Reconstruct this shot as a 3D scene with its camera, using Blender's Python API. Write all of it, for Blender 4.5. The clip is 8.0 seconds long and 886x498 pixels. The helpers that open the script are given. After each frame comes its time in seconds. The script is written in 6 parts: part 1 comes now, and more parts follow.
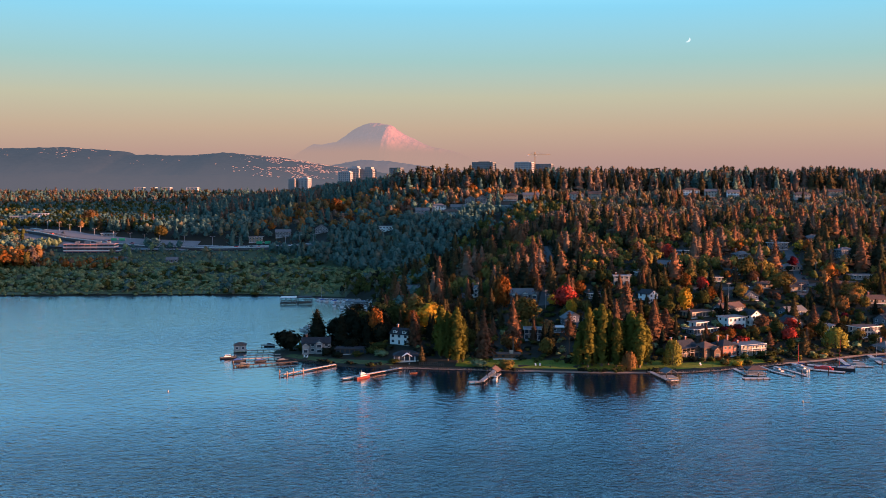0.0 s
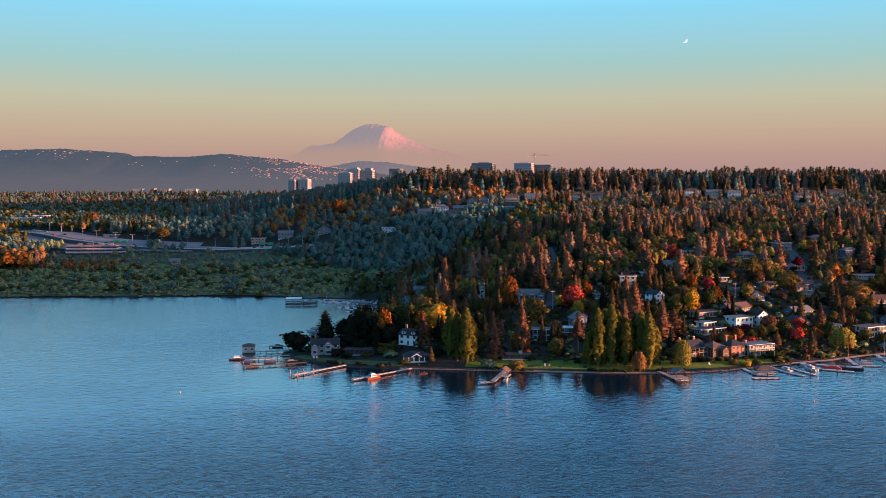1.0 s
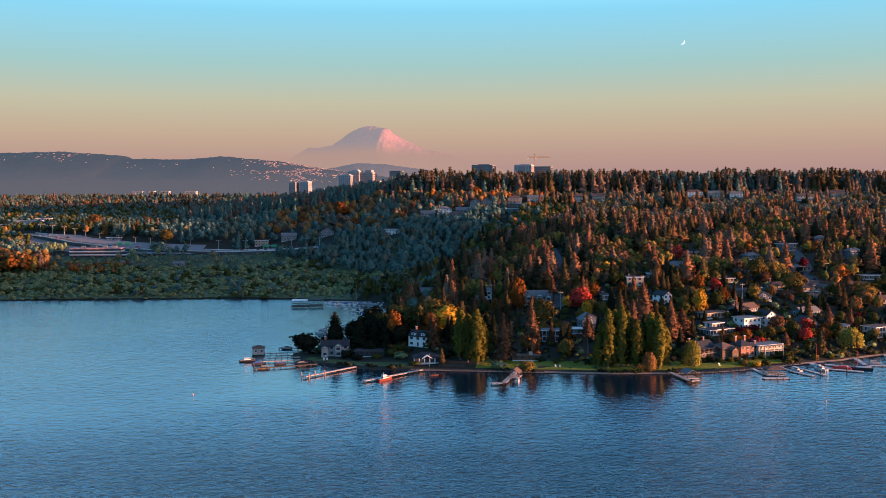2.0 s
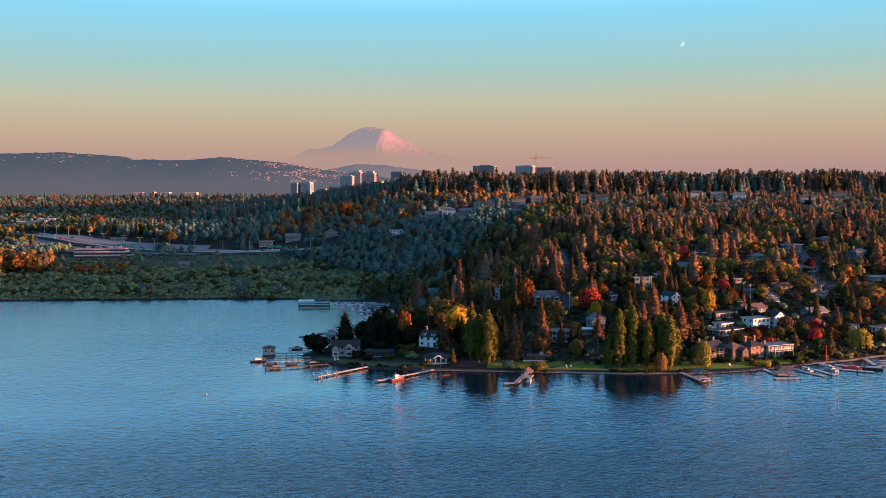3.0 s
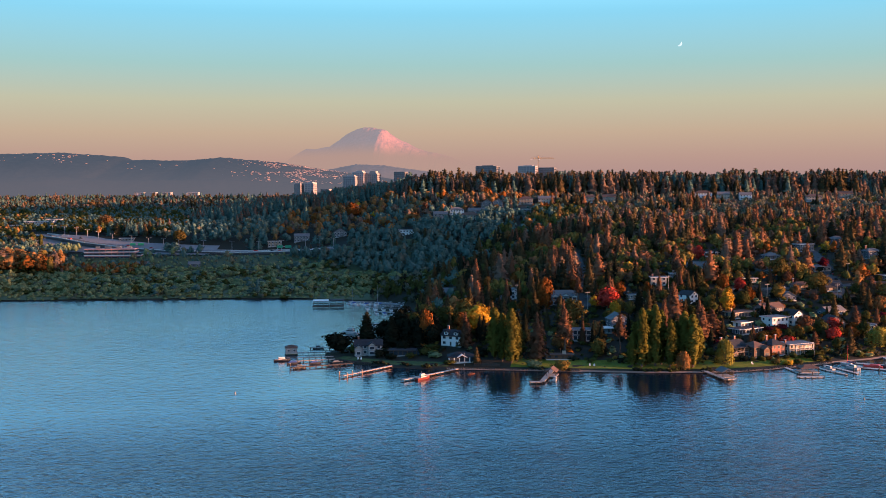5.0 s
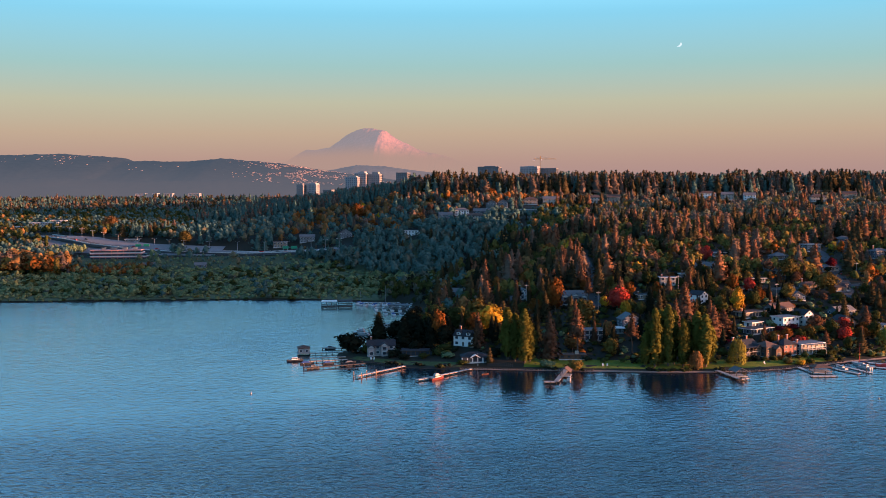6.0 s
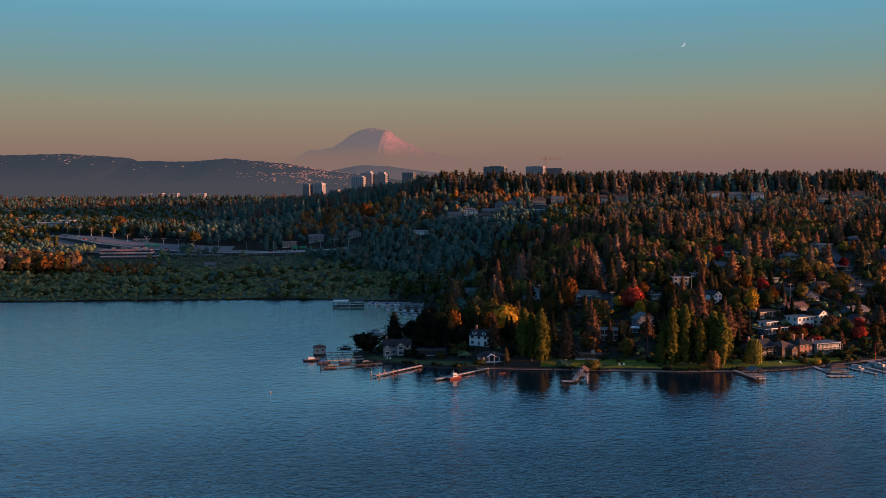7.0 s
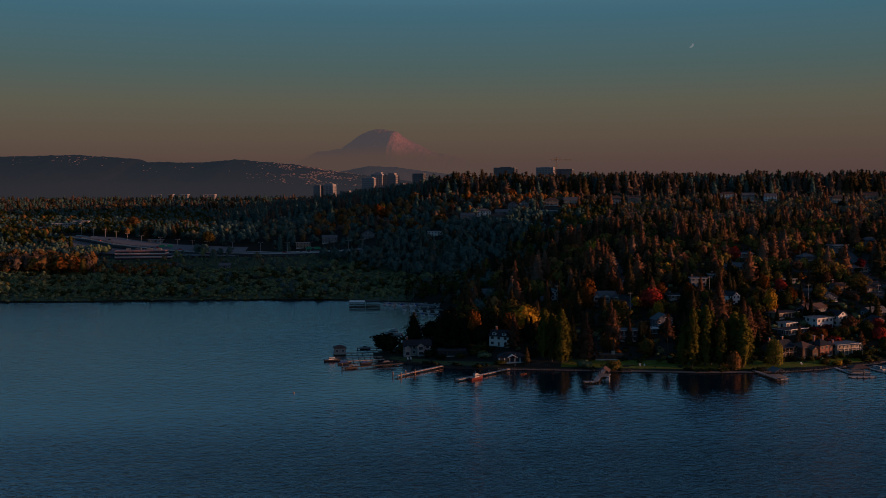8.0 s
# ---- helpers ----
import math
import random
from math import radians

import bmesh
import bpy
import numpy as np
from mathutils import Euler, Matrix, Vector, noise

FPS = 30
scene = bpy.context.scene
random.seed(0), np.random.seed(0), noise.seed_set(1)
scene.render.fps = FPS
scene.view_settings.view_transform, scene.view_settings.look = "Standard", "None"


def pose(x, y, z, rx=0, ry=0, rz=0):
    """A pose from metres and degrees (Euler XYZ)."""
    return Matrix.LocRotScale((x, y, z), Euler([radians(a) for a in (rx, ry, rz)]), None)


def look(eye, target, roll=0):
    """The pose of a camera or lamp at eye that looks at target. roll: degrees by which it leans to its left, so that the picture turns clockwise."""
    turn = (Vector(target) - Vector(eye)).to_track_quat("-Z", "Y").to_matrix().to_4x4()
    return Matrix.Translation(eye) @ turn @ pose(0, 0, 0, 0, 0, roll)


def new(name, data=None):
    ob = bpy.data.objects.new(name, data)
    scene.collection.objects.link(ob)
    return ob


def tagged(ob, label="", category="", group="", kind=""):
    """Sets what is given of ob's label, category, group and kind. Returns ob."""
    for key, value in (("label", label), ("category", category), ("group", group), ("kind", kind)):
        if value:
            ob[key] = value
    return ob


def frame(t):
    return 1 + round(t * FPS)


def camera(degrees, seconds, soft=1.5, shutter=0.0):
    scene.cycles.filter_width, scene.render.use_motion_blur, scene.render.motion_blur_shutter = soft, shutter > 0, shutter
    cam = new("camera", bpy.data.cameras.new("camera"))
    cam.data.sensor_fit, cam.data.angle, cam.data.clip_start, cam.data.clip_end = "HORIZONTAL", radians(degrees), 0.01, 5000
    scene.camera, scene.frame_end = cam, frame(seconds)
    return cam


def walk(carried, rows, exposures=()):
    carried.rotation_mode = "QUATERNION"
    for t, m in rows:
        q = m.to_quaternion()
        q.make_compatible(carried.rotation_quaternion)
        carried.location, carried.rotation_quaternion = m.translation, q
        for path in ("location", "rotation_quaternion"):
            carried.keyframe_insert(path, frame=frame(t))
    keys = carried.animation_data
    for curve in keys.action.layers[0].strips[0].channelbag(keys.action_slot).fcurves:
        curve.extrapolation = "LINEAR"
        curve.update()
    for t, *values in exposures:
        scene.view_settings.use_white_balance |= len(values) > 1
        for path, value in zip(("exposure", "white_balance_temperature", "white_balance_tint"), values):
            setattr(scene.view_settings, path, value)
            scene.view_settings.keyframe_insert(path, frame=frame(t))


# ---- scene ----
cam = camera(48.0, 8.0, 0.75)
PATH = [
    (0, (2.918, -0.802, 90.156), (2.917, 1.194, 90.025), -0.0),
    (0.5, (-0.255, -1.309, 90.149), (-0.252, 0.687, 90.019), -0.1),
    (1, (-3.439, -1.828, 90.131), (-3.433, 0.168, 90.002), -0.1),
    (1.5, (-6.663, -2.366, 90.092), (-6.654, -0.37, 89.965), -0.2),
    (3, (-16.591, -4.033, 89.747), (-16.575, -2.037, 89.624), -0.2),
    (3.5, (-19.993, -4.584, 89.699), (-19.975, -2.588, 89.576), -0.2),
    (4, (-23.486, -5.141, 89.667), (-23.467, -3.145, 89.544), -0.2),
    (4.5, (-27.074, -5.703, 89.637), (-27.052, -3.707, 89.514), -0.2),
    (6, (-38.065, -7.388, 89.527), (-38.037, -5.392, 89.406), -0.3),
    (6.5, (-41.758, -7.965, 89.527), (-41.73, -5.969, 89.406), -0.3),
    (7, (-45.439, -8.574, 89.539), (-45.415, -6.578, 89.418), -0.3),
    (7.5, (-49.088, -9.227, 89.552), (-49.071, -7.231, 89.433), -0.3),
    (8, (-52.722, -9.903, 89.559), (-52.711, -7.907, 89.44), -0.3),
]
walk(cam, [(t, look(eye, target, roll)) for t, eye, target, roll in PATH],
     [(0, 2.12), (5.8, 2.12), (6.5, 1.66), (7.0, 1.13), (7.5, 0.5), (8.0, -0.28)])

# ---- light: a low sun from the right, a clear evening sky ----
SUN_EL, SUN_AZ = 3.9, -15.0      # degrees; the azimuth from +x towards +y
sun_dir = Vector((math.cos(radians(SUN_EL)) * math.cos(radians(SUN_AZ)),
                  math.cos(radians(SUN_EL)) * math.sin(radians(SUN_AZ)), math.sin(radians(SUN_EL))))
sun = new("sun", bpy.data.lights.new("sun", "SUN"))
sun.data.energy, sun.data.angle, sun.data.color = 5.0, radians(0.6), (1.0, 0.45, 0.26)
sun.matrix_world = sun_dir.to_track_quat("Z", "Y").to_matrix().to_4x4()

world = bpy.data.worlds.new("evening_sky")
scene.world = world
world.use_nodes = True
wn, wl = world.node_tree.nodes, world.node_tree.links
wn.clear()
w_out = wn.new("ShaderNodeOutputWorld")
w_bg = wn.new("ShaderNodeBackground")
w_sky = wn.new("ShaderNodeTexSky")
w_sky.sky_type, w_sky.sun_disc = "NISHITA", False
w_sky.sun_elevation, w_sky.sun_rotation = radians(SUN_EL), radians(90 - SUN_AZ)
w_sky.dust_density, w_sky.ozone_density = 2.0, 3.0
w_gain = wn.new("ShaderNodeVectorMath")
w_gain.operation = "SCALE"
w_gain.inputs["Scale"].default_value = 0.05
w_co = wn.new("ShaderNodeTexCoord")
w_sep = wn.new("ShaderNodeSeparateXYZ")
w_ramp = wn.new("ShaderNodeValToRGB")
# above the view, 0.23 to 0.5 is brightened for the lake, the zenith darkened
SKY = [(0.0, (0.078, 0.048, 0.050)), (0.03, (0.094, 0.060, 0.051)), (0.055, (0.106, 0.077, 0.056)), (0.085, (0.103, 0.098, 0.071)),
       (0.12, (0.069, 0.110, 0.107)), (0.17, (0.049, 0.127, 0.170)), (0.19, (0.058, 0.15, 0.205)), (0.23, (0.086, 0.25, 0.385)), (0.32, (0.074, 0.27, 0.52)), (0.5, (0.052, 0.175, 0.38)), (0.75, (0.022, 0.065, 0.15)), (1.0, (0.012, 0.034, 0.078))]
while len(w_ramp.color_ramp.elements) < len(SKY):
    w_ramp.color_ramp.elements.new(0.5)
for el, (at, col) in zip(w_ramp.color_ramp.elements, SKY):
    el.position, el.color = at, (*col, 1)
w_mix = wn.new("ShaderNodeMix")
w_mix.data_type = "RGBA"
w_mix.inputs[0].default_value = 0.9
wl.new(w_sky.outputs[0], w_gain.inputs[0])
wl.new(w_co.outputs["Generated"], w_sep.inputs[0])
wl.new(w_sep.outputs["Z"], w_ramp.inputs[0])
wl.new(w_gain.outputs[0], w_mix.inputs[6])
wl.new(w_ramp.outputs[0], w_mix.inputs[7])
w_dot = wn.new("ShaderNodeVectorMath")       # the afterglow round the sun
w_dot.operation = "DOT_PRODUCT"
w_dot.inputs[1].default_value = sun_dir
wl.new(w_co.outputs["Generated"], w_dot.inputs[0])
w_pos = wn.new("ShaderNodeMath")
w_pos.operation = "MAXIMUM"
w_pos.inputs[1].default_value = 0.0
wl.new(w_dot.outputs["Value"], w_pos.inputs[0])
w_pow = wn.new("ShaderNodeMath")
w_pow.operation = "POWER"
w_pow.inputs[1].default_value = 9.0
wl.new(w_pos.outputs[0], w_pow.inputs[0])
w_warm = wn.new("ShaderNodeMix")
w_warm.data_type, w_warm.blend_type = "RGBA", "ADD"
w_warm.inputs[7].default_value = (1.15, 0.5, 0.2, 1)
wl.new(w_pow.outputs[0], w_warm.inputs[0])
wl.new(w_mix.outputs[2], w_warm.inputs[6])
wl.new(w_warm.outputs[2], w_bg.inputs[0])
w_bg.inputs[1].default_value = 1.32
wl.new(w_bg.outputs[0], w_out.inputs[0])

# ---- materials ----
def material(name, colour, rough=0.8, metal=0.0, vary=0.25, scale=1.0, fine=8.0, bump=0.0, island=0.0, tint=None, each=0.0, glow=None, glow_gain=0.0, spec=0.12, thin=0.0, tone=0.0):
    """A node material: a base colour with a coarse and a fine variation, relief, and a difference from clump to clump."""
    m = bpy.data.materials.new(name)
    m.use_nodes = True
    n, l = m.node_tree.nodes, m.node_tree.links
    b = n["Principled BSDF"]
    b.inputs["Roughness"].default_value, b.inputs["Metallic"].default_value = rough, metal
    b.inputs["Specular IOR Level"].default_value = spec
    co = n.new("ShaderNodeTexCoord")
    one = n.new("ShaderNodeTexNoise")
    one.inputs["Scale"].default_value, one.inputs["Detail"].default_value = scale, 3
    two = n.new("ShaderNodeTexNoise")
    two.inputs["Scale"].default_value, two.inputs["Detail"].default_value = scale * fine, 2
    l.new(co.outputs["Object"], one.inputs["Vector"])
    l.new(co.outputs["Object"], two.inputs["Vector"])
    add = n.new("ShaderNodeMath")
    add.operation = "ADD"
    l.new(one.outputs[0], add.inputs[0])
    l.new(two.outputs[0], add.inputs[1])
    value = add.outputs[0]
    if island:
        geo = n.new("ShaderNodeNewGeometry")
        isl = n.new("ShaderNodeMath")
        isl.operation = "MULTIPLY_ADD"
        l.new(geo.outputs["Random Per Island"], isl.inputs[0])
        isl.inputs[1].default_value = island
        l.new(value, isl.inputs[2])
        value = isl.outputs[0]
    if each:
        inf = n.new("ShaderNodeObjectInfo")
        eac = n.new("ShaderNodeMath")
        eac.operation = "MULTIPLY_ADD"
        l.new(inf.outputs["Random"], eac.inputs[0])
        eac.inputs[1].default_value = each
        l.new(value, eac.inputs[2])
        value = eac.outputs[0]
    if tone:      # each tree of a joined wood has its own shade
        att = n.new("ShaderNodeAttribute")
        att.attribute_name = "tone"
        ton = n.new("ShaderNodeMath")
        ton.operation = "MULTIPLY_ADD"
        l.new(att.outputs["Fac"], ton.inputs[0])
        ton.inputs[1].default_value = tone
        l.new(value, ton.inputs[2])
        value = ton.outputs[0]
    rng = n.new("ShaderNodeMapRange")
    rng.inputs["From Min"].default_value, rng.inputs["From Max"].default_value = 0.6, 1.4 + island + max(each, tone)
    l.new(value, rng.inputs["Value"])
    mix = n.new("ShaderNodeMix")
    mix.data_type = "RGBA"
    low = tint or tuple(c * (1 - vary) for c in colour)
    mix.inputs[6].default_value = (*low, 1)
    mix.inputs[7].default_value = (*[min(1, c * (1 + vary)) for c in colour], 1)
    l.new(rng.outputs[0], mix.inputs[0])
    l.new(mix.outputs[2], b.inputs["Base Color"])
    if bump:
        bp = n.new("ShaderNodeBump")
        bp.inputs["Strength"].default_value, bp.inputs["Distance"].default_value = 0.6, bump
        l.new(add.outputs[0], bp.inputs["Height"])
        l.new(bp.outputs[0], b.inputs["Normal"])
    if glow:
        b.inputs["Emission Color"].default_value, b.inputs["Emission Strength"].default_value = (*glow, 1), glow_gain
    if thin:      # leaves let part of the light through
        tr = n.new("ShaderNodeBsdfTranslucent")
        l.new(mix.outputs[2], tr.inputs["Color"])
        ms = n.new("ShaderNodeMixShader")
        ms.inputs[0].default_value = thin
        l.new(b.outputs[0], ms.inputs[1])
        l.new(tr.outputs[0], ms.inputs[2])
        l.new(ms.outputs[0], n["Material Output"].inputs["Surface"])
    return m


M = {}
for key, args in {
    "fir": dict(colour=(0.060, 0.043, 0.020), tint=(0.012, 0.013, 0.008)),
    # firs in low sun: the warm light is put into a brown base
    "fir_brown": dict(colour=(0.120, 0.058, 0.032), tint=(0.036, 0.022, 0.014)),
    # trees in shade: the darkness is put into a near-black base
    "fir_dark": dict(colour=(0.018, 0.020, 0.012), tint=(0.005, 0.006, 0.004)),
    # haze over the far woods is put into these four paler colours
    "haze_fir": dict(colour=(0.062, 0.108, 0.090), tint=(0.046, 0.080, 0.070)),
    "haze_green": dict(colour=(0.090, 0.098, 0.068), tint=(0.054, 0.062, 0.048)),
    "haze_brown": dict(colour=(0.130, 0.084, 0.058), tint=(0.070, 0.054, 0.042)),
    "haze_olive": dict(colour=(0.130, 0.115, 0.066), tint=(0.070, 0.068, 0.045)),
    "leaf_green": dict(colour=(0.054, 0.055, 0.016), tint=(0.012, 0.016, 0.006)),
    "leaf_olive": dict(colour=(0.135, 0.095, 0.024), tint=(0.040, 0.032, 0.012)),
    "leaf_yellow": dict(colour=(0.38, 0.215, 0.022), tint=(0.17, 0.1, 0.014)),
    "leaf_orange": dict(colour=(0.155, 0.054, 0.013), tint=(0.08, 0.029, 0.008)),
    "leaf_amber": dict(colour=(0.165, 0.086, 0.032), tint=(0.085, 0.046, 0.018)),
    "leaf_red": dict(colour=(0.36, 0.048, 0.032), tint=(0.15, 0.018, 0.014)),
    "leaf_wine": dict(colour=(0.090, 0.010, 0.014), tint=(0.045, 0.006, 0.008)),
    "poplar_leaf": dict(colour=(0.105, 0.092, 0.018), tint=(0.026, 0.027, 0.007)),
    "willow_leaf": dict(colour=(0.185, 0.160, 0.030), tint=(0.07, 0.066, 0.016)),
    "scrub_leaf": dict(colour=(0.140, 0.172, 0.082), tint=(0.090, 0.114, 0.060)),
    "scrub_pale": dict(colour=(0.172, 0.180, 0.078), tint=(0.108, 0.120, 0.054)),
}.items():
    far = key in ("haze_fir", "haze_green", "haze_brown", "haze_olive", "scrub_leaf", "scrub_pale")
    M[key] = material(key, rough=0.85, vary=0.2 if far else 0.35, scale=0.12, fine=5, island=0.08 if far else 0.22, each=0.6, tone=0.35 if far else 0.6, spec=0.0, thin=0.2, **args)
M["bark"] = material("bark", (0.085, 0.062, 0.045), 0.9, scale=1.5, bump=0.05)
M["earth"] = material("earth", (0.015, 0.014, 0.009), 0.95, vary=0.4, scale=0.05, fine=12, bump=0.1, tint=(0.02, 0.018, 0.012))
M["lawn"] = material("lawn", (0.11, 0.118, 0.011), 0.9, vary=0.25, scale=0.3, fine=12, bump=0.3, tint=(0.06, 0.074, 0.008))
# darker copy of the lawn; the shade at the tip is put into it
M["lawn_shaded"] = material("lawn_shaded", (0.042, 0.062, 0.022), 0.95, vary=0.35, scale=0.2, fine=12, bump=0.03)
M["marsh_green"] = material("marsh_sedge", (0.055, 0.064, 0.03), 0.95, vary=0.35, scale=0.05, fine=14, bump=0.2, tint=(0.036, 0.046, 0.022))
M["beach"] = material("beach", (0.16, 0.115, 0.09), 0.95, vary=0.35, scale=0.5, fine=9, bump=0.05)
M["stone"] = material("stone", (0.032, 0.028, 0.025), 0.9, vary=0.4, scale=1.2, bump=0.06, each=0.6)
M["road_grey"] = material("worn_concrete_road", (0.13, 0.13, 0.133), 0.9, vary=0.18, scale=0.06, fine=20, bump=0.01)
M["asphalt"] = material("asphalt", (0.055, 0.054, 0.054), 0.9, vary=0.25, scale=0.1, fine=20, bump=0.01)
M["concrete"] = material("concrete", (0.36, 0.35, 0.33), 0.85, vary=0.2, scale=0.3, bump=0.02)
M["wood_grey"] = material("wood_grey", (0.25, 0.22, 0.195), 0.85, vary=0.3, scale=0.8, bump=0.02, each=0.4)
M["wood_dark"] = material("wood_dark", (0.055, 0.043, 0.035), 0.85, vary=0.3, scale=0.8, bump=0.02)
M["white"] = material("white_paint", (0.48, 0.465, 0.44), 0.6, vary=0.08, scale=0.6, bump=0.005)
M["cream"] = material("cream_paint", (0.25, 0.21, 0.165), 0.7, vary=0.1, scale=0.6, bump=0.005)
M["grey"] = material("grey_paint", (0.11, 0.11, 0.11), 0.7, vary=0.12, scale=0.6, bump=0.005)
M["blue_grey"] = material("blue_grey_paint", (0.075, 0.085, 0.1), 0.7, vary=0.12, scale=0.6, bump=0.005)
M["tan"] = material("tan_paint", (0.19, 0.14, 0.1), 0.75, vary=0.12, scale=0.6, bump=0.005)
M["brown"] = material("brown_siding", (0.085, 0.05, 0.033), 0.8, vary=0.2, scale=0.6, bump=0.01)
M["office_red"] = material("pale_red_cladding", (0.34, 0.17, 0.15), 0.8, vary=0.15, scale=0.3, bump=0.01)
M["brick"] = material("brick", (0.2, 0.09, 0.065), 0.85, vary=0.25, scale=1.2, bump=0.01)
M["red"] = material("red_paint", (0.5, 0.05, 0.04), 0.5, vary=0.15, scale=0.8)
M["orange"] = material("orange_paint", (0.2, 0.06, 0.025), 0.5, vary=0.15, scale=0.8)
M["green"] = material("green_paint", (0.02, 0.18, 0.1), 0.5, vary=0.15, scale=0.8)
M["navy"] = material("navy_canvas", (0.03, 0.06, 0.16), 0.8, vary=0.2, scale=0.8)
M["roof_dark"] = material("dark_shingle", (0.024, 0.024, 0.027), 0.85, vary=0.3, scale=0.7, bump=0.02)
M["roof_brown"] = material("brown_shingle", (0.085, 0.052, 0.04), 0.85, vary=0.3, scale=0.7, bump=0.02)
M["roof_grey"] = material("grey_membrane", (0.095, 0.094, 0.095), 0.8, vary=0.15, scale=0.4, bump=0.01)
M["metal"] = material("metal", (0.25, 0.25, 0.26), 0.6, 0.25, vary=0.1)
M["yellow"] = material("yellow_paint", (0.3, 0.17, 0.06), 0.5, vary=0.1)
M["glass"] = material("window_glass", (0.02, 0.027, 0.035), 0.5, 0.0, vary=0.2, spec=0.12)
M["tower_glass"] = material("tower_glass", (0.12, 0.12, 0.13), 0.4, 0.1, vary=0.2, scale=0.05, spec=0.6)
M["tower_stone"] = material("tower_stone", (0.22, 0.19, 0.175), 0.8, vary=0.12, scale=0.05)
M["tower_pale"] = material("tower_pale", (0.27, 0.245, 0.235), 0.8, vary=0.1, scale=0.05)
M["lamp_glow"] = material("lamp_glow", (0.9, 0.7, 0.5), 0.5, glow=(1, 0.72, 0.42), glow_gain=2.4)
# far land; the haze of kilometres of evening air is put in as glow
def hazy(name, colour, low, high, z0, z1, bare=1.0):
    """Far land with haze painted in as glow, more of it the lower the land lies. bare: how much of its own colour is
    left at its foot.
    """
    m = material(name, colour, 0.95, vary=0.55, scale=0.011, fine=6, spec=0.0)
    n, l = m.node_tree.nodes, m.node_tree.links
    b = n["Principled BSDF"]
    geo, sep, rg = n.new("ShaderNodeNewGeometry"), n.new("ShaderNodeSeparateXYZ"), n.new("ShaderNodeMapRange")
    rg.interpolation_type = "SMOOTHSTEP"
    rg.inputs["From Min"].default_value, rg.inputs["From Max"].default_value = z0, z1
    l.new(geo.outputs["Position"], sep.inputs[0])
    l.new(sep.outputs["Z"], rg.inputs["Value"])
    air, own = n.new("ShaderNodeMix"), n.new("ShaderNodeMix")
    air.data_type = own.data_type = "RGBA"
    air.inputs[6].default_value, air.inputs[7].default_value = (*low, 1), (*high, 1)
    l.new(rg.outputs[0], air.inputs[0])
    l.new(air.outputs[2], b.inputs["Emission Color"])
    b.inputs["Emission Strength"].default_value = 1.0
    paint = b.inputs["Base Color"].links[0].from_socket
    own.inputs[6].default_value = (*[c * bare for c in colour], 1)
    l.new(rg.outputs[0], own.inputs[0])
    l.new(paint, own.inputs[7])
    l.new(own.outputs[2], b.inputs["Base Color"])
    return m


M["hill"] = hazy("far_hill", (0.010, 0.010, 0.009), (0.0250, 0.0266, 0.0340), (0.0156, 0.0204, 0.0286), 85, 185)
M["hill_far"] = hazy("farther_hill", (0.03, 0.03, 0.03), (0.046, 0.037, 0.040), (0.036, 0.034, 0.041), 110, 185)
# the rosy evening light is put into the snow's red base
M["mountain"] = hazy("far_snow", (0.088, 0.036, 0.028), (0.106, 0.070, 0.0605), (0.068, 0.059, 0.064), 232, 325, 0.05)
M["moon"] = material("moon_light", (0.02, 0.02, 0.02), 0.95, vary=0.2, scale=0.08, spec=0.0, glow=(0.74, 0.92, 1.0), glow_gain=0.24)
M["cottage_grey"] = material("cottage_grey_siding", (0.21, 0.2, 0.19), 0.8, vary=0.15, scale=0.6, bump=0.01)
# brighter copy of wood_grey; sunlight on the docks is put into it
M["wood_lit"] = material("lit_decking", (0.34, 0.3, 0.265), 0.85, vary=0.25, scale=0.8, bump=0.02)
M["yacht_red"] = material("red_hull_gelcoat", (0.12, 0.025, 0.02), 0.4, vary=0.1, scale=0.8)
M["yacht_white"] = material("yacht_gelcoat", (0.3, 0.29, 0.28), 0.4, vary=0.1, scale=0.8)
# the low sun on pier edges and piles is put into this red
M["wood_sun_red"] = material("sun_red_wood", (0.24, 0.13, 0.085), 0.8, vary=0.3, scale=0.8)
M["boat_white"] = material("boat_gelcoat", (0.28, 0.27, 0.26), 0.4, vary=0.1, scale=0.8)
M["hill_house"] = material("hill_house_paint", (0.32, 0.22, 0.185), 0.7, vary=0.3, scale=0.05)


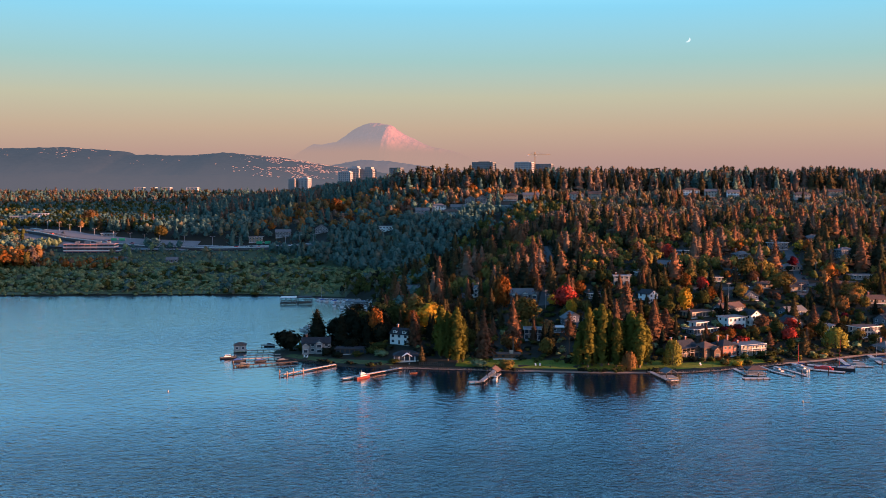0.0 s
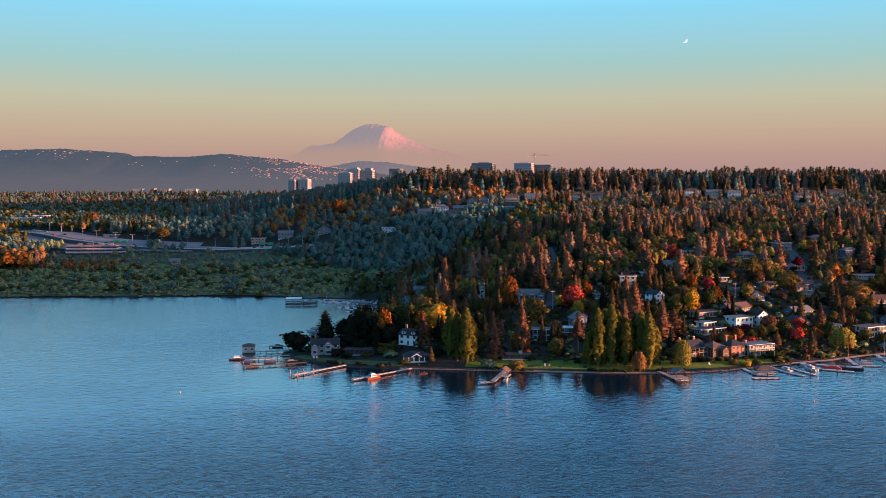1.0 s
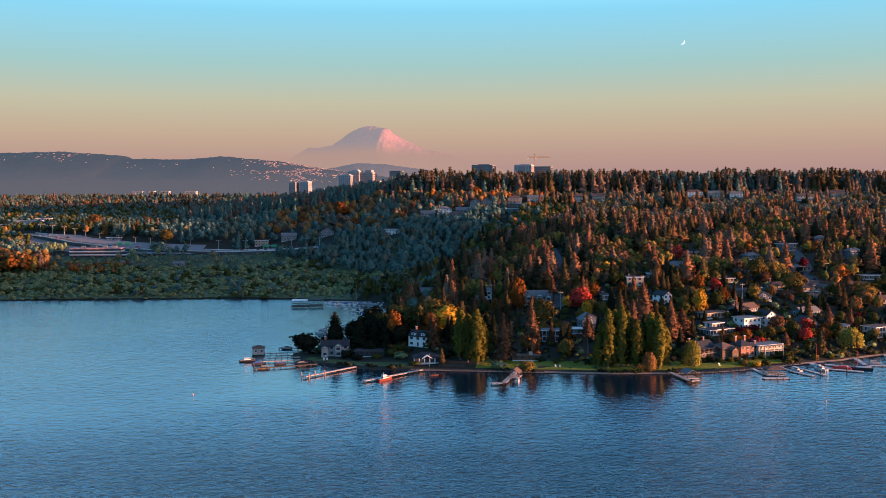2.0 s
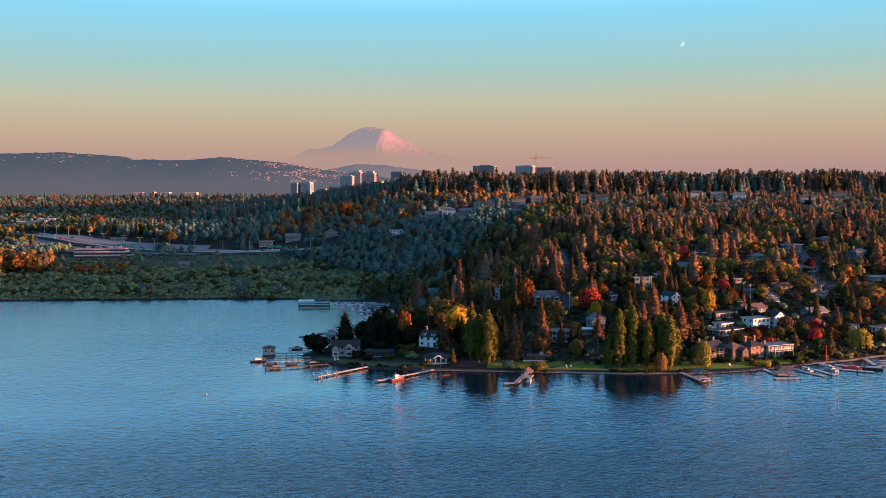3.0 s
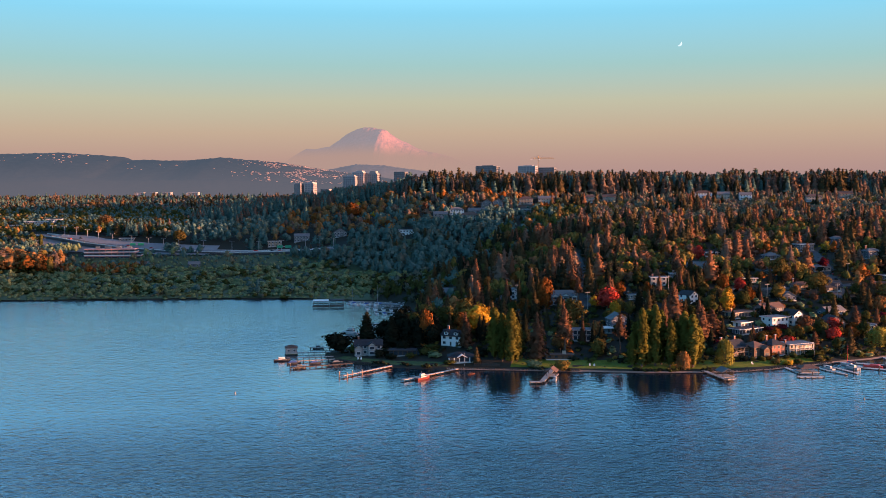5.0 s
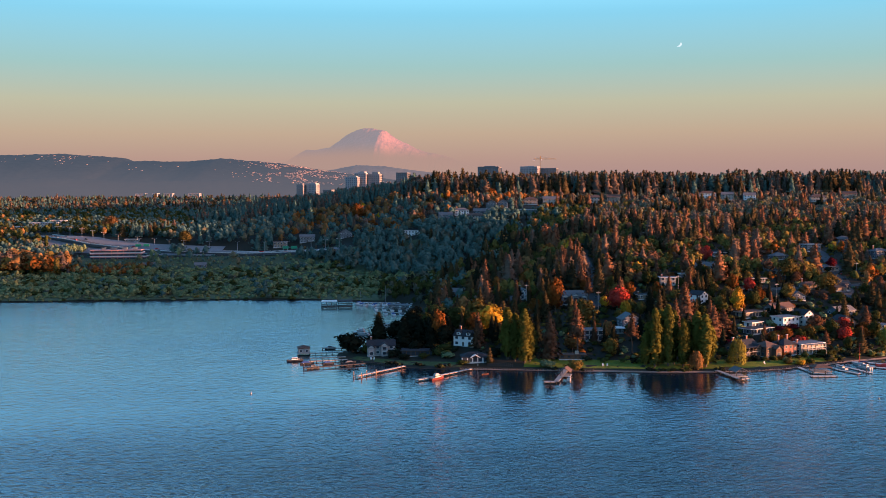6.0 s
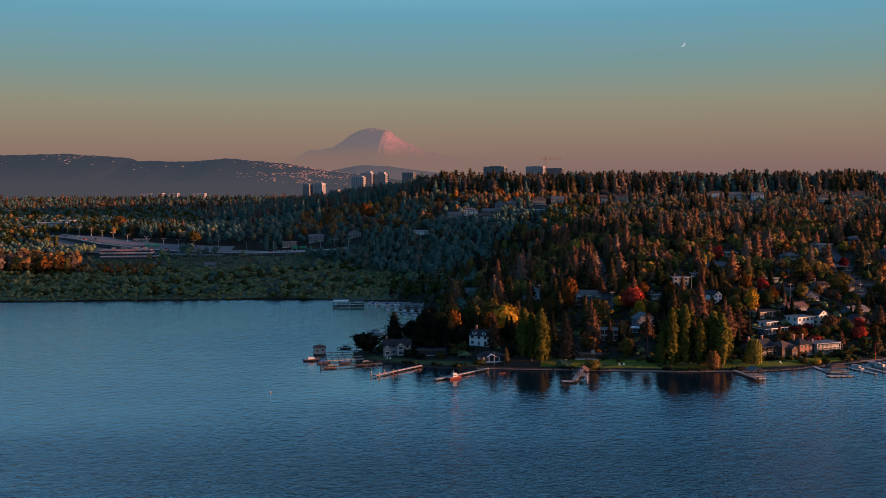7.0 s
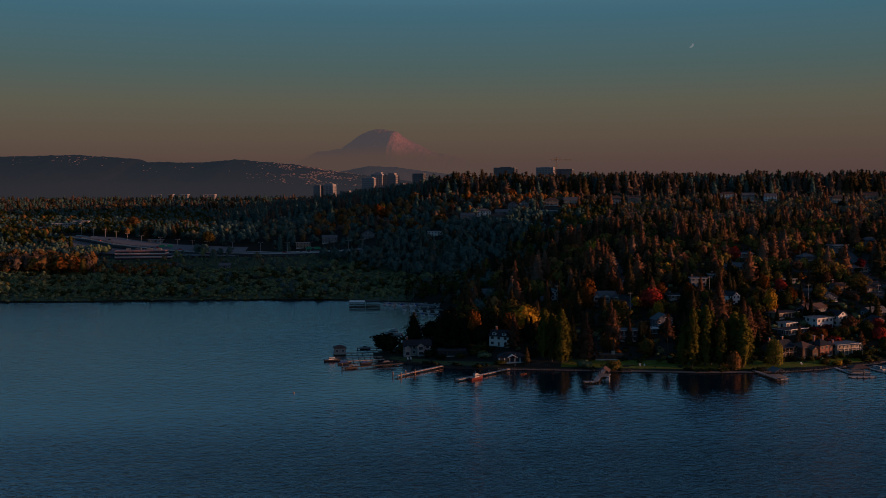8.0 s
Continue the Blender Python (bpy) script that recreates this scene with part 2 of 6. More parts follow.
def water_material():
    m = bpy.data.materials.new("lake_water")
    m.use_nodes = True
    n, l = m.node_tree.nodes, m.node_tree.links
    b = n["Principled BSDF"]
    b.inputs["Base Color"].default_value = (0.0015, 0.010, 0.018, 1)
    b.inputs["Roughness"].default_value = 0.15
    b.inputs["IOR"].default_value = 1.7
    geo = n.new("ShaderNodeNewGeometry")
    height = None
    for sx, sy, scale, gain in ((1.0, 1.5, 0.07, 0.16), (1.0, 1.8, 0.2, 0.6), (1.0, 1.7, 0.5, 0.3)):
        mp = n.new("ShaderNodeMapping")
        mp.inputs["Scale"].default_value = (sx * scale, sy * scale, scale)
        mp.inputs["Rotation"].default_value = (0, 0, radians(9 + 20 * scale))
        nz = n.new("ShaderNodeTexNoise")
        nz.inputs["Scale"].default_value, nz.inputs["Detail"].default_value, nz.inputs["Distortion"].default_value = 1.0, 3, 0.3
        l.new(geo.outputs["Position"], mp.inputs[0])
        l.new(mp.outputs[0], nz.inputs["Vector"])
        k = n.new("ShaderNodeMath")
        k.operation = "MULTIPLY_ADD"
        k.inputs[1].default_value = gain
        l.new(nz.outputs[0], k.inputs[0])
        if height is None:
            k.inputs[2].default_value = 0
        else:
            l.new(height, k.inputs[2])
        height = k.outputs[0]
    calm = n.new("ShaderNodeTexNoise")
    calm.inputs["Scale"].default_value, calm.inputs["Detail"].default_value = 1.0, 3
    mp = n.new("ShaderNodeMapping")
    mp.inputs["Scale"].default_value = (0.004, 0.012, 0.01)
    l.new(geo.outputs["Position"], mp.inputs[0])
    l.new(mp.outputs[0], calm.inputs["Vector"])
    rg = n.new("ShaderNodeMapRange")
    rg.inputs["From Min"].default_value, rg.inputs["From Max"].default_value = 0.35, 0.65
    rg.inputs["To Min"].default_value, rg.inputs["To Max"].default_value = 0.75, 1.1
    l.new(calm.outputs[0], rg.inputs["Value"])
    bp = n.new("ShaderNodeBump")
    bp.inputs["Distance"].default_value = 2.2
    px = n.new("ShaderNodeSeparateXYZ")
    l.new(geo.outputs["Position"], px.inputs[0])
    wind = n.new("ShaderNodeMapRange")       # the wind freshens towards the open right
    wind.inputs["From Min"].default_value, wind.inputs["From Max"].default_value = -220, 120
    wind.inputs["To Min"].default_value, wind.inputs["To Max"].default_value = 0.55, 1.4
    l.new(px.outputs["X"], wind.inputs["Value"])
    lee = n.new("ShaderNodeMapRange")        # and dies under the wooded shore
    lee.inputs["From Min"].default_value, lee.inputs["From Max"].default_value = 300, 432
    lee.inputs["To Min"].default_value, lee.inputs["To Max"].default_value = 1.0, 0.15
    l.new(px.outputs["Y"], lee.inputs["Value"])
    bay = n.new("ShaderNodeMapRange")        # but not in the open bay beyond the point
    bay.inputs["From Min"].default_value, bay.inputs["From Max"].default_value = -130, -50
    bay.inputs["To Min"].default_value, bay.inputs["To Max"].default_value = 0.9, 0.0
    l.new(px.outputs["X"], bay.inputs["Value"])
    open_ = n.new("ShaderNodeMath")
    open_.operation = "MAXIMUM"
    l.new(bay.outputs[0], open_.inputs[0])
    l.new(lee.outputs[0], open_.inputs[1])
    half = n.new("ShaderNodeMath")
    half.operation = "MULTIPLY"
    half.inputs[1].default_value = 0.42
    l.new(bay.outputs[0], half.inputs[0])
    swell = n.new("ShaderNodeMath")
    swell.operation = "MAXIMUM"
    l.new(half.outputs[0], swell.inputs[0])
    l.new(lee.outputs[0], swell.inputs[1])
    calm2 = n.new("ShaderNodeMath")
    calm2.operation = "MULTIPLY"
    l.new(wind.outputs[0], calm2.inputs[0])
    l.new(swell.outputs[0], calm2.inputs[1])
    both = n.new("ShaderNodeMath")
    both.operation = "MULTIPLY"
    l.new(rg.outputs[0], both.inputs[0])
    l.new(calm2.outputs[0], both.inputs[1])
    l.new(both.outputs[0], bp.inputs["Strength"])
    gloss = n.new("ShaderNodeMapRange")
    gloss.inputs["From Min"].default_value, gloss.inputs["From Max"].default_value = 0.3, 0.9
    gloss.inputs["To Min"].default_value, gloss.inputs["To Max"].default_value = 0.08, 0.15
    l.new(open_.outputs[0], gloss.inputs["Value"])
    l.new(gloss.outputs[0], b.inputs["Roughness"])
    l.new(height, bp.inputs["Height"])
    l.new(bp.outputs[0], b.inputs["Normal"])
    return m


M["water"] = water_material()

# ---- small makers ----
def part(name, bm, mat, parent=None, label=""):
    me = bpy.data.meshes.new(name)
    bm.to_mesh(me)
    bm.free()
    me.materials.append(mat)
    ob = new(name, me)
    if parent is not None:
        ob.parent = parent
    if label:
        ob["label"] = label
    return ob


def share(name, ob, at, parent, turn=0.0):
    """Another part on the same mesh."""
    o = new(name, ob.data)
    o.parent = parent
    o.matrix_basis = pose(*at, 0, 0, turn)
    return o


def thing(name, m, label, category, group="", kind=""):
    ob = new(name)
    ob.empty_display_size = 0.5
    ob.matrix_basis = m
    return tagged(ob, label, category, group, kind)


def box(bm, x, y, z, sx, sy, sz, turn=0.0, taper=1.0):
    """A box that stands on z."""
    c, s = math.cos(turn), math.sin(turn)
    vs = []
    for k, f in ((0, 1.0), (sz, taper)):
        for a, b in ((-1, -1), (1, -1), (1, 1), (-1, 1)):
            u, v = a * sx / 2 * f, b * sy / 2 * f
            vs.append(bm.verts.new((x + u * c - v * s, y + u * s + v * c, z + k)))
    for f in ((3, 2, 1, 0), (4, 5, 6, 7), (0, 1, 5, 4), (1, 2, 6, 5), (2, 3, 7, 6), (3, 0, 4, 7)):
        bm.faces.new([vs[i] for i in f])
    return bm


def tube(bm, a, b, ra, rb, sides=7):
    a, b = Vector(a), Vector(b)
    q = (b - a).to_track_quat("Z", "Y")
    rings = []
    for p, r in ((a, ra), (b, rb)):
        rings.append([bm.verts.new(p + q @ Vector((r * math.cos(k * 2 * math.pi / sides), r * math.sin(k * 2 * math.pi / sides), 0))) for k in range(sides)])
    for k in range(sides):
        bm.faces.new((rings[0][k], rings[0][(k + 1) % sides], rings[1][(k + 1) % sides], rings[1][k]))
    bm.faces.new(rings[0][::-1])
    bm.faces.new(rings[1])
    return bm


def mesh_np(name, verts, quads, mats, index=None, smooth=False, normals=None, tone=None):
    """A mesh from arrays, of quads. normals: the way each vertex faces; tone: a value for each vertex, 0 to 1."""
    me = bpy.data.meshes.new(name)
    me.vertices.add(len(verts))
    me.vertices.foreach_set("co", np.ascontiguousarray(verts, dtype=np.float32).ravel())
    me.loops.add(quads.size)
    me.loops.foreach_set("vertex_index", np.ascontiguousarray(quads, dtype=np.int32).ravel())
    me.polygons.add(len(quads))
    me.polygons.foreach_set("loop_start", np.arange(0, quads.size, 4, dtype=np.int32))
    for m in mats:
        me.materials.append(m)
    if index is not None:
        me.polygons.foreach_set("material_index", np.ascontiguousarray(index, dtype=np.int32))
    me.polygons.foreach_set("use_smooth", np.array(np.broadcast_to(smooth, len(quads))))
    me.update(calc_edges=True)
    me.validate()
    if normals is not None:
        at = me.attributes.new("custom_normal", "FLOAT_VECTOR", "POINT")
        at.data.foreach_set("vector", np.ascontiguousarray(normals, dtype=np.float32).ravel())
    if tone is not None:
        at = me.attributes.new("tone", "FLOAT", "POINT")
        at.data.foreach_set("value", np.ascontiguousarray(tone, dtype=np.float32))
    return me


def ease(a, b, x):
    k = np.clip((np.asarray(x, float) - a) / (b - a), 0, 1)
    return k * k * (3 - 2 * k)


# ---- the land: a wooded point, a bay behind it, marsh, and hills ----
COAST = np.array([(-3000, 900), (-900, 800), (-368, 792), (-234, 799), (-166, 800), (-115, 790), (-72, 772), (-46, 735), (-40, 690), (-46, 640), (-62, 600),
                  (-74, 560), (-88, 535), (-88, 518), (-82, 507), (-70, 498), (-51, 487), (-23, 480), (16, 475), (43, 471), (69, 467.5), (94, 466.5),
                  (116, 468), (137, 474), (156, 482), (174, 491), (197, 500), (217, 512), (300, 545), (600, 640), (1500, 760), (5200, 900)], float)


def profile(x, y):
    y = y - np.clip((np.asarray(x) - 130) * 0.3, 0, 60) * (1 - ease(580, 820, y))
    right = np.interp(y, [480, 500, 550, 616, 714, 1000, 1223, 1350, 1500, 2500], [1, 2.5, 13, 24, 35, 56, 78, 86, 84, 60])
    left = np.interp(y, [760, 800, 900, 960, 1000, 1045, 1095, 1200, 1500, 2400], [0.6, 1.2, 5, 12, 20, 23, 37, 42, 53, 63])
    near, far, k = ease(-110, 150, x), ease(-220, 60, x), ease(850, 1060, y)
    w = near * (1 - k) + far * k
    k = ease(1080, 1260, y)
    w = w * (1 - k) + ease(-330, 0, x) * k
    knoll = 4.5 * np.exp(-((x + 14) ** 2 + (y - 530) ** 2) / 900.0)
    return left * (1 - w) + right * w + knoll


def coast_distance(x, y):
    """Metres inland from the water's edge (negative: out on the lake)."""
    x, y = np.atleast_1d(np.asarray(x, float)), np.atleast_1d(np.asarray(y, float))
    best = np.full(x.shape, 1e9)
    inside = np.zeros(x.shape, bool)
    loop = np.vstack([COAST, [(5200, 9000), (-3000, 9000)]])
    for (ax, ay), (bx, by) in zip(loop, np.roll(loop, -1, 0)):
        ex, ey = bx - ax, by - ay
        t = np.clip(((x - ax) * ex + (y - ay) * ey) / (ex * ex + ey * ey), 0, 1)
        best = np.minimum(best, np.hypot(x - ax - t * ex, y - ay - t * ey))
        if ay != by:
            inside ^= ((ay > y) != (by > y)) & (x < ax + (y - ay) * ex / ey)
    return np.where(inside, best, -best)


def ground(x, y):
    d = coast_distance(x, y)
    p = profile(np.atleast_1d(np.asarray(x, float)), np.atleast_1d(np.asarray(y, float)))
    up = 0.25 + (np.maximum(p, 0.6) - 0.25) * ease(1.0, 14.0, d) + 0.35 * ease(0.8, 2.2, d)
    return np.where(d > 0, up * ease(-0.8, 1.0, d), np.maximum(-4.0, d * 0.5))


def z_at(x, y):
    return float(ground(x, y)[0])


def axis(stops):
    out = [stops[0][0]]
    for (a, step), (b, _) in zip(stops, stops[1:]):
        n = max(1, round((b - a) / step))
        out += [a + (b - a) * k / n for k in range(1, n + 1)]
    return np.array(out)


gx = axis([(-2900, 260), (-1000, 60), (-420, 10), (-140, 2.5), (260, 8), (480, 40), (1200, 300), (4800, 300)])
gy = axis([(300, 60), (440, 2.5), (560, 5), (820, 12), (1400, 60), (2400, 220), (4900, 220)])
GX, GY = np.meshgrid(gx, gy)
GZ = ground(GX.ravel(), GY.ravel())
rng0 = np.random.default_rng(5)
GZ = GZ + rng0.normal(0, 0.06, GZ.shape) * (GZ > 0.5)
nx, ny = len(gx), len(gy)
ii = np.arange(nx * ny).reshape(ny, nx)
GQ = np.stack([ii[:-1, :-1], ii[:-1, 1:], ii[1:, 1:], ii[1:, :-1]], -1).reshape(-1, 4)
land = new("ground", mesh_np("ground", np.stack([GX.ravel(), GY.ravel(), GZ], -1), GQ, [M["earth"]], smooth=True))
tagged(land, "dark earth of a wooded lakeside hill and marsh", "ground", kind="structure")

bm = bmesh.new()
bmesh.ops.create_grid(bm, x_segments=8, y_segments=8, size=1)
bmesh.ops.scale(bm, vec=(4900, 2900, 1), verts=bm.verts)
bmesh.ops.translate(bm, vec=(900, -1900, 0), verts=bm.verts)
water = part("water", bm, M["water"])
tagged(water, "deep blue lake with small wind ripples", "lake", kind="structure")


def strip(name, path, inner, outer, lift, mat, label, category, parent=None):
    """A band of ground cover that follows a line, from inner to outer metres at its left side."""
    pts = []
    for (ax, ay), (bx, by) in zip(path, path[1:]):
        n = max(1, int(math.hypot(bx - ax, by - ay) / 3))
        pts += [(ax + (bx - ax) * k / n, ay + (by - ay) * k / n) for k in range(n)]
    pts.append(path[-1])
    pts = np.array(pts, float)
    tan = np.gradient(pts, axis=0)
    tan /= np.linalg.norm(tan, axis=1)[:, None]
    nor = np.stack([-tan[:, 1], tan[:, 0]], -1)
    across = np.linspace(inner, outer, max(7, int((outer - inner) / 9)))
    P = pts[:, None, :] + nor[:, None, :] * across[None, :, None]
    Z = ground(P[..., 0].ravel(), P[..., 1].ravel()) + lift
    V = np.column_stack([P.reshape(-1, 2), Z])
    n, k = len(pts), len(across)
    idx = np.arange(n * k).reshape(n, k)
    Q = np.stack([idx[:-1, :-1], idx[1:, :-1], idx[1:, 1:], idx[:-1, 1:]], -1).reshape(-1, 4)
    ob = new(name, mesh_np(name, V, Q, [mat], smooth=True))
    if parent is None:
        tagged(ob, label, category, kind="structure")
    return ob

# ---- trees ----
def leaf_quads(centre, out, size, rng, long=1.0, flat=0.0):
    """Diamond-shaped leaf clumps at the centres, turned at random about the outward way: places and facings."""
    n = len(centre)
    face = out + rng.normal(0, 0.28, (n, 3))
    face /= np.linalg.norm(face, axis=1)[:, None] + 1e-9
    out = out + rng.normal(0, 0.55, (n, 3))
    out /= np.linalg.norm(out, axis=1)[:, None] + 1e-9
    out *= np.where((out * face).sum(1) < 0, -1.0, 1.0)[:, None]
    side = np.cross(out, rng.normal(0, 1, (n, 3)) * np.array([1, 1, 1 - flat]))
    side /= np.linalg.norm(side, axis=1)[:, None] + 1e-9
    up = np.cross(out, side)
    s = (np.asarray(size) * rng.uniform(0.6, 1.35, n))[:, None]
    bend = out * s * 0.3
    v = np.stack([centre - side * s * long, centre - up * s * 0.8 + bend * 0.4, centre + side * s * long, centre + up * s * 0.8 + bend], 1)
    return np.column_stack([v.reshape(-1, 3), np.repeat(face, 4, axis=0)])


def core(rng, shape, rings=6, sides=7):
    """The dense inside of a crown: a rough skin of quads. shape: height and radius pairs."""
    zs = np.linspace(shape[0][0], shape[-1][0], rings + 1)
    rs = np.interp(zs, [a for a, _ in shape], [b for _, b in shape])
    ring = []
    for z, r in zip(zs, rs):
        a = np.arange(sides) * 2 * math.pi / sides + rng.uniform(0, 1)
        q = r * rng.uniform(0.75, 1.15, sides)
        ring.append(np.stack([q * np.cos(a), q * np.sin(a), z + rng.normal(0, 0.012, sides)], -1))
    V = []
    for lo, hi in zip(ring, ring[1:]):
        for k in range(sides):
            V += [lo[k], lo[(k + 1) % sides], hi[(k + 1) % sides], hi[k]]
    V = np.array(V)
    N = np.column_stack([V[:, :2] / (np.linalg.norm(V[:, :2], axis=1)[:, None] + 1e-6), 0.05 + 0.9 * ((V[:, 2] - zs[0]) / (zs[-1] - zs[0])) ** 2])
    N /= np.linalg.norm(N, axis=1)[:, None]
    return np.column_stack([V, N + np.repeat(rng.normal(0, 0.3, (len(V) // 4, 3)), 4, axis=0)])


def conifer(rng, whorls, branches, per, wide, size, bare=0.06, fill=1.0, sides=8):
    """A fir of height 1: whorls of drooping branches round a stem."""
    C, O, S = [], [], []
    for k in range(whorls):
        t = bare + (0.97 - bare) * (k + rng.uniform(0, 0.7)) / whorls
        reach = wide * ((1 - t) / (1 - bare)) ** 0.76 * rng.uniform(0.76, 1.16) + 0.006
        turn = rng.uniform(0, 6.28)
        for j in range(branches):
            a = turn + (j + rng.uniform(-0.35, 0.35)) * 2 * math.pi / branches
            r = reach * rng.uniform(0.65, 1.15)
            for i in range(per):
                f = (i + rng.uniform(0.2, 0.9)) / per
                C.append((r * f * math.cos(a), r * f * math.sin(a), min(1.0, t + 0.012 - 0.30 * r * f * f + rng.normal(0, 0.006))))
                O.append((math.cos(a), math.sin(a), 0.32))
                S.append(size * (0.3 + 1.05 * (1 - t)) * (1.15 - 0.4 * f))
    inner = core(rng, [(bare + 0.03, wide * 0.45 * fill), (0.3 + bare * 0.7, wide * 0.5 * fill), (0.62, wide * 0.3 * fill), (0.97, 0.006)], sides - 1, sides)
    return np.vstack([leaf_quads(np.array(C), np.array(O), np.array(S), rng, 1.15), inner])


def lobed(rng, lobes, per, rx, rz, zc, lobe, size, power=1.0, full=1.0, rings=5):
    """A broad crown: leaf clumps on lobes that fill an uneven egg."""
    C, O = [], []
    for k in range(lobes):
        d = rng.normal(0, 1, 3)
        d /= np.linalg.norm(d)
        f = rng.uniform(0.2, 1.0) ** 0.6
        c = np.array([d[0] * rx * f, d[1] * rx * f, zc + d[2] * rz * f])
        taper = 1 - 0.35 * power * max(0, (c[2] - zc) / rz)
        c[:2] *= taper
        r = lobe * rng.uniform(0.6, 1.25)
        u = rng.normal(0, 1, (per, 3))
        u /= np.linalg.norm(u, axis=1)[:, None]
        C.append(c + u * r * rng.uniform(0.55, 1.05, (per, 1)) * np.array([1, 1, 0.85]))
        whole = c - np.array([0, 0, zc - rz * 0.4])
        O.append(u * 0.8 + whole / (np.linalg.norm(whole) + 1e-6) * 0.9 + np.array([0, 0, 0.15]))
    inner = core(rng, [(zc - rz * 0.75, rx * 0.3 * full), (zc - rz * 0.3, rx * 0.7 * full), (zc + rz * 0.3, rx * 0.62 * full), (zc + rz * 0.85, rx * 0.2)], rings, rings + 2)
    return np.vstack([leaf_quads(np.vstack(C), np.vstack(O), size, rng), inner])


def column(rng, n, wide, size):
    """A Lombardy poplar of height 1: upright sprays in a narrow column."""
    sprays = 90
    za = rng.uniform(0.05, 0.93, sprays)
    aa = rng.uniform(0, 6.28, sprays)
    C, O = [], []
    for z0, a in zip(za, aa):
        length = rng.uniform(0.08, 0.2)
        m = n // sprays
        f = rng.uniform(0, 1, m)
        z = np.minimum(z0 + f * length, 1.0 - 0.02 * rng.uniform(0, 1, m))
        env = wide * np.clip(np.sin(np.pi * np.clip(0.13 + 0.87 * z, 0, 1) ** 1.1), 0, 1) ** 0.5
        r = env * rng.uniform(0.55, 1.1) * (1 - 0.35 * f) + rng.normal(0, 0.008, m)
        b = a + rng.normal(0, 0.28, m)
        C.append(np.stack([r * np.cos(b), r * np.sin(b), z], -1))
        O.append(np.stack([np.cos(b), np.sin(b), np.full(m, 0.5)], -1))
    inner = core(rng, [(0.06, wide * 0.35), (0.4, wide * 0.66), (0.75, wide * 0.5), (0.95, 0.01)], 9, 8)
    return np.vstack([leaf_quads(np.vstack(C), np.vstack(O), size, rng, 1.1), inner])


def weeping(rng, strands, per, rx, size):
    """A willow of height 1: a dome with hanging strands."""
    C, O = [], []
    for _ in range(strands):
        a, f = rng.uniform(0, 6.28), rng.uniform(0.1, 1) ** 0.5
        r = rx * f * rng.uniform(0.85, 1.1)
        top = 0.97 * math.sqrt(max(0.05, 1 - (0.82 * f) ** 2)) * rng.uniform(0.92, 1.03)
        low = max(0.04, top - rng.uniform(0.25, 0.7) * (0.4 + f))
        for i in range(per):
            q = (i + rng.uniform(0, 1)) / per
            C.append((r * (1 + 0.12 * q) * math.cos(a), r * (1 + 0.12 * q) * math.sin(a), top + (low - top) * q))
            O.append((math.cos(a), math.sin(a), 0.3))
    return leaf_quads(np.array(C), np.array(O), size, rng, 0.9)


def stem_mesh(rng, height, radius, limbs, spread, start):
    """A tapered, slightly bent trunk with limbs, for a tree of height 1."""
    b = bmesh.new()
    pts = [Vector((rng.normal(0, 0.006) * k, rng.normal(0, 0.006) * k, -0.03 + (height + 0.03) * k / 5)) for k in range(6)]
    for k in range(5):
        tube(b, pts[k], pts[k + 1], radius * (1 - 0.18 * k) * (1.25 if k == 0 else 1), radius * (1 - 0.18 * (k + 1)), 7)
    for k in range(limbs):
        f = start + (0.92 - start) * k / max(1, limbs)
        p = pts[0].lerp(pts[5], f)
        a = rng.uniform(0, 6.28)
        tip = p + Vector((math.cos(a) * spread, math.sin(a) * spread, spread * rng.uniform(0.2, 0.9)))
        tube(b, p, tip, radius * 0.4 * (1 - 0.7 * f), radius * 0.1, 5)
    return b


def quads_of(v):
    return np.arange(len(v)).reshape(-1, 4)


def crown_meshes(kind, count, seed):
    out = []
    for k in range(count):
        rng = np.random.default_rng(seed + k)
        if kind == "fir":
            v = conifer(rng, 28, 9, 3, 0.15 + 0.03 * k, 0.036)
        elif kind == "pine":
            v = conifer(rng, 15, 8, 5, 0.15 + 0.02 * k, 0.030, bare=0.4)
        elif kind == "poplar":
            v = column(rng, 2300, 0.105 + 0.012 * (k % 3), 0.0175)
        elif kind == "willow":
            v = weeping(rng, 210, 8, 0.48, 0.042)
        elif kind == "shrub":
            v = lobed(rng, 42, 15, 0.5, 0.42, 0.45, 0.2, 0.075, 0.2)
        else:
            v = lobed(rng, 78, 17, 0.30 + 0.03 * k, 0.38, 0.58, 0.12, 0.038, full=0.72)
        out.append(v)
    return out


CROWN = {kind: crown_meshes(kind, n, seed) for kind, n, seed in
         (("fir", 4, 10), ("pine", 2, 20), ("poplar", 4, 30), ("broad", 4, 40), ("willow", 2, 50), ("shrub", 3, 60))}
SPEC = {"fir": (0.95, 0.016, 0, 0.1, 0.3), "pine": (0.95, 0.014, 8, 0.1, 0.35), "poplar": (0.9, 0.014, 6, 0.05, 0.15), "broad": (0.75, 0.02, 9, 0.22, 0.25),
        "willow": (0.7, 0.035, 7, 0.25, 0.3), "shrub": (0.6, 0.03, 6, 0.25, 0.1)}
WORD = {"fir": "fir_tree", "pine": "pine_tree", "poplar": "poplar_tree", "broad": "broadleaf_tree", "willow": "willow_tree", "shrub": "shrub"}
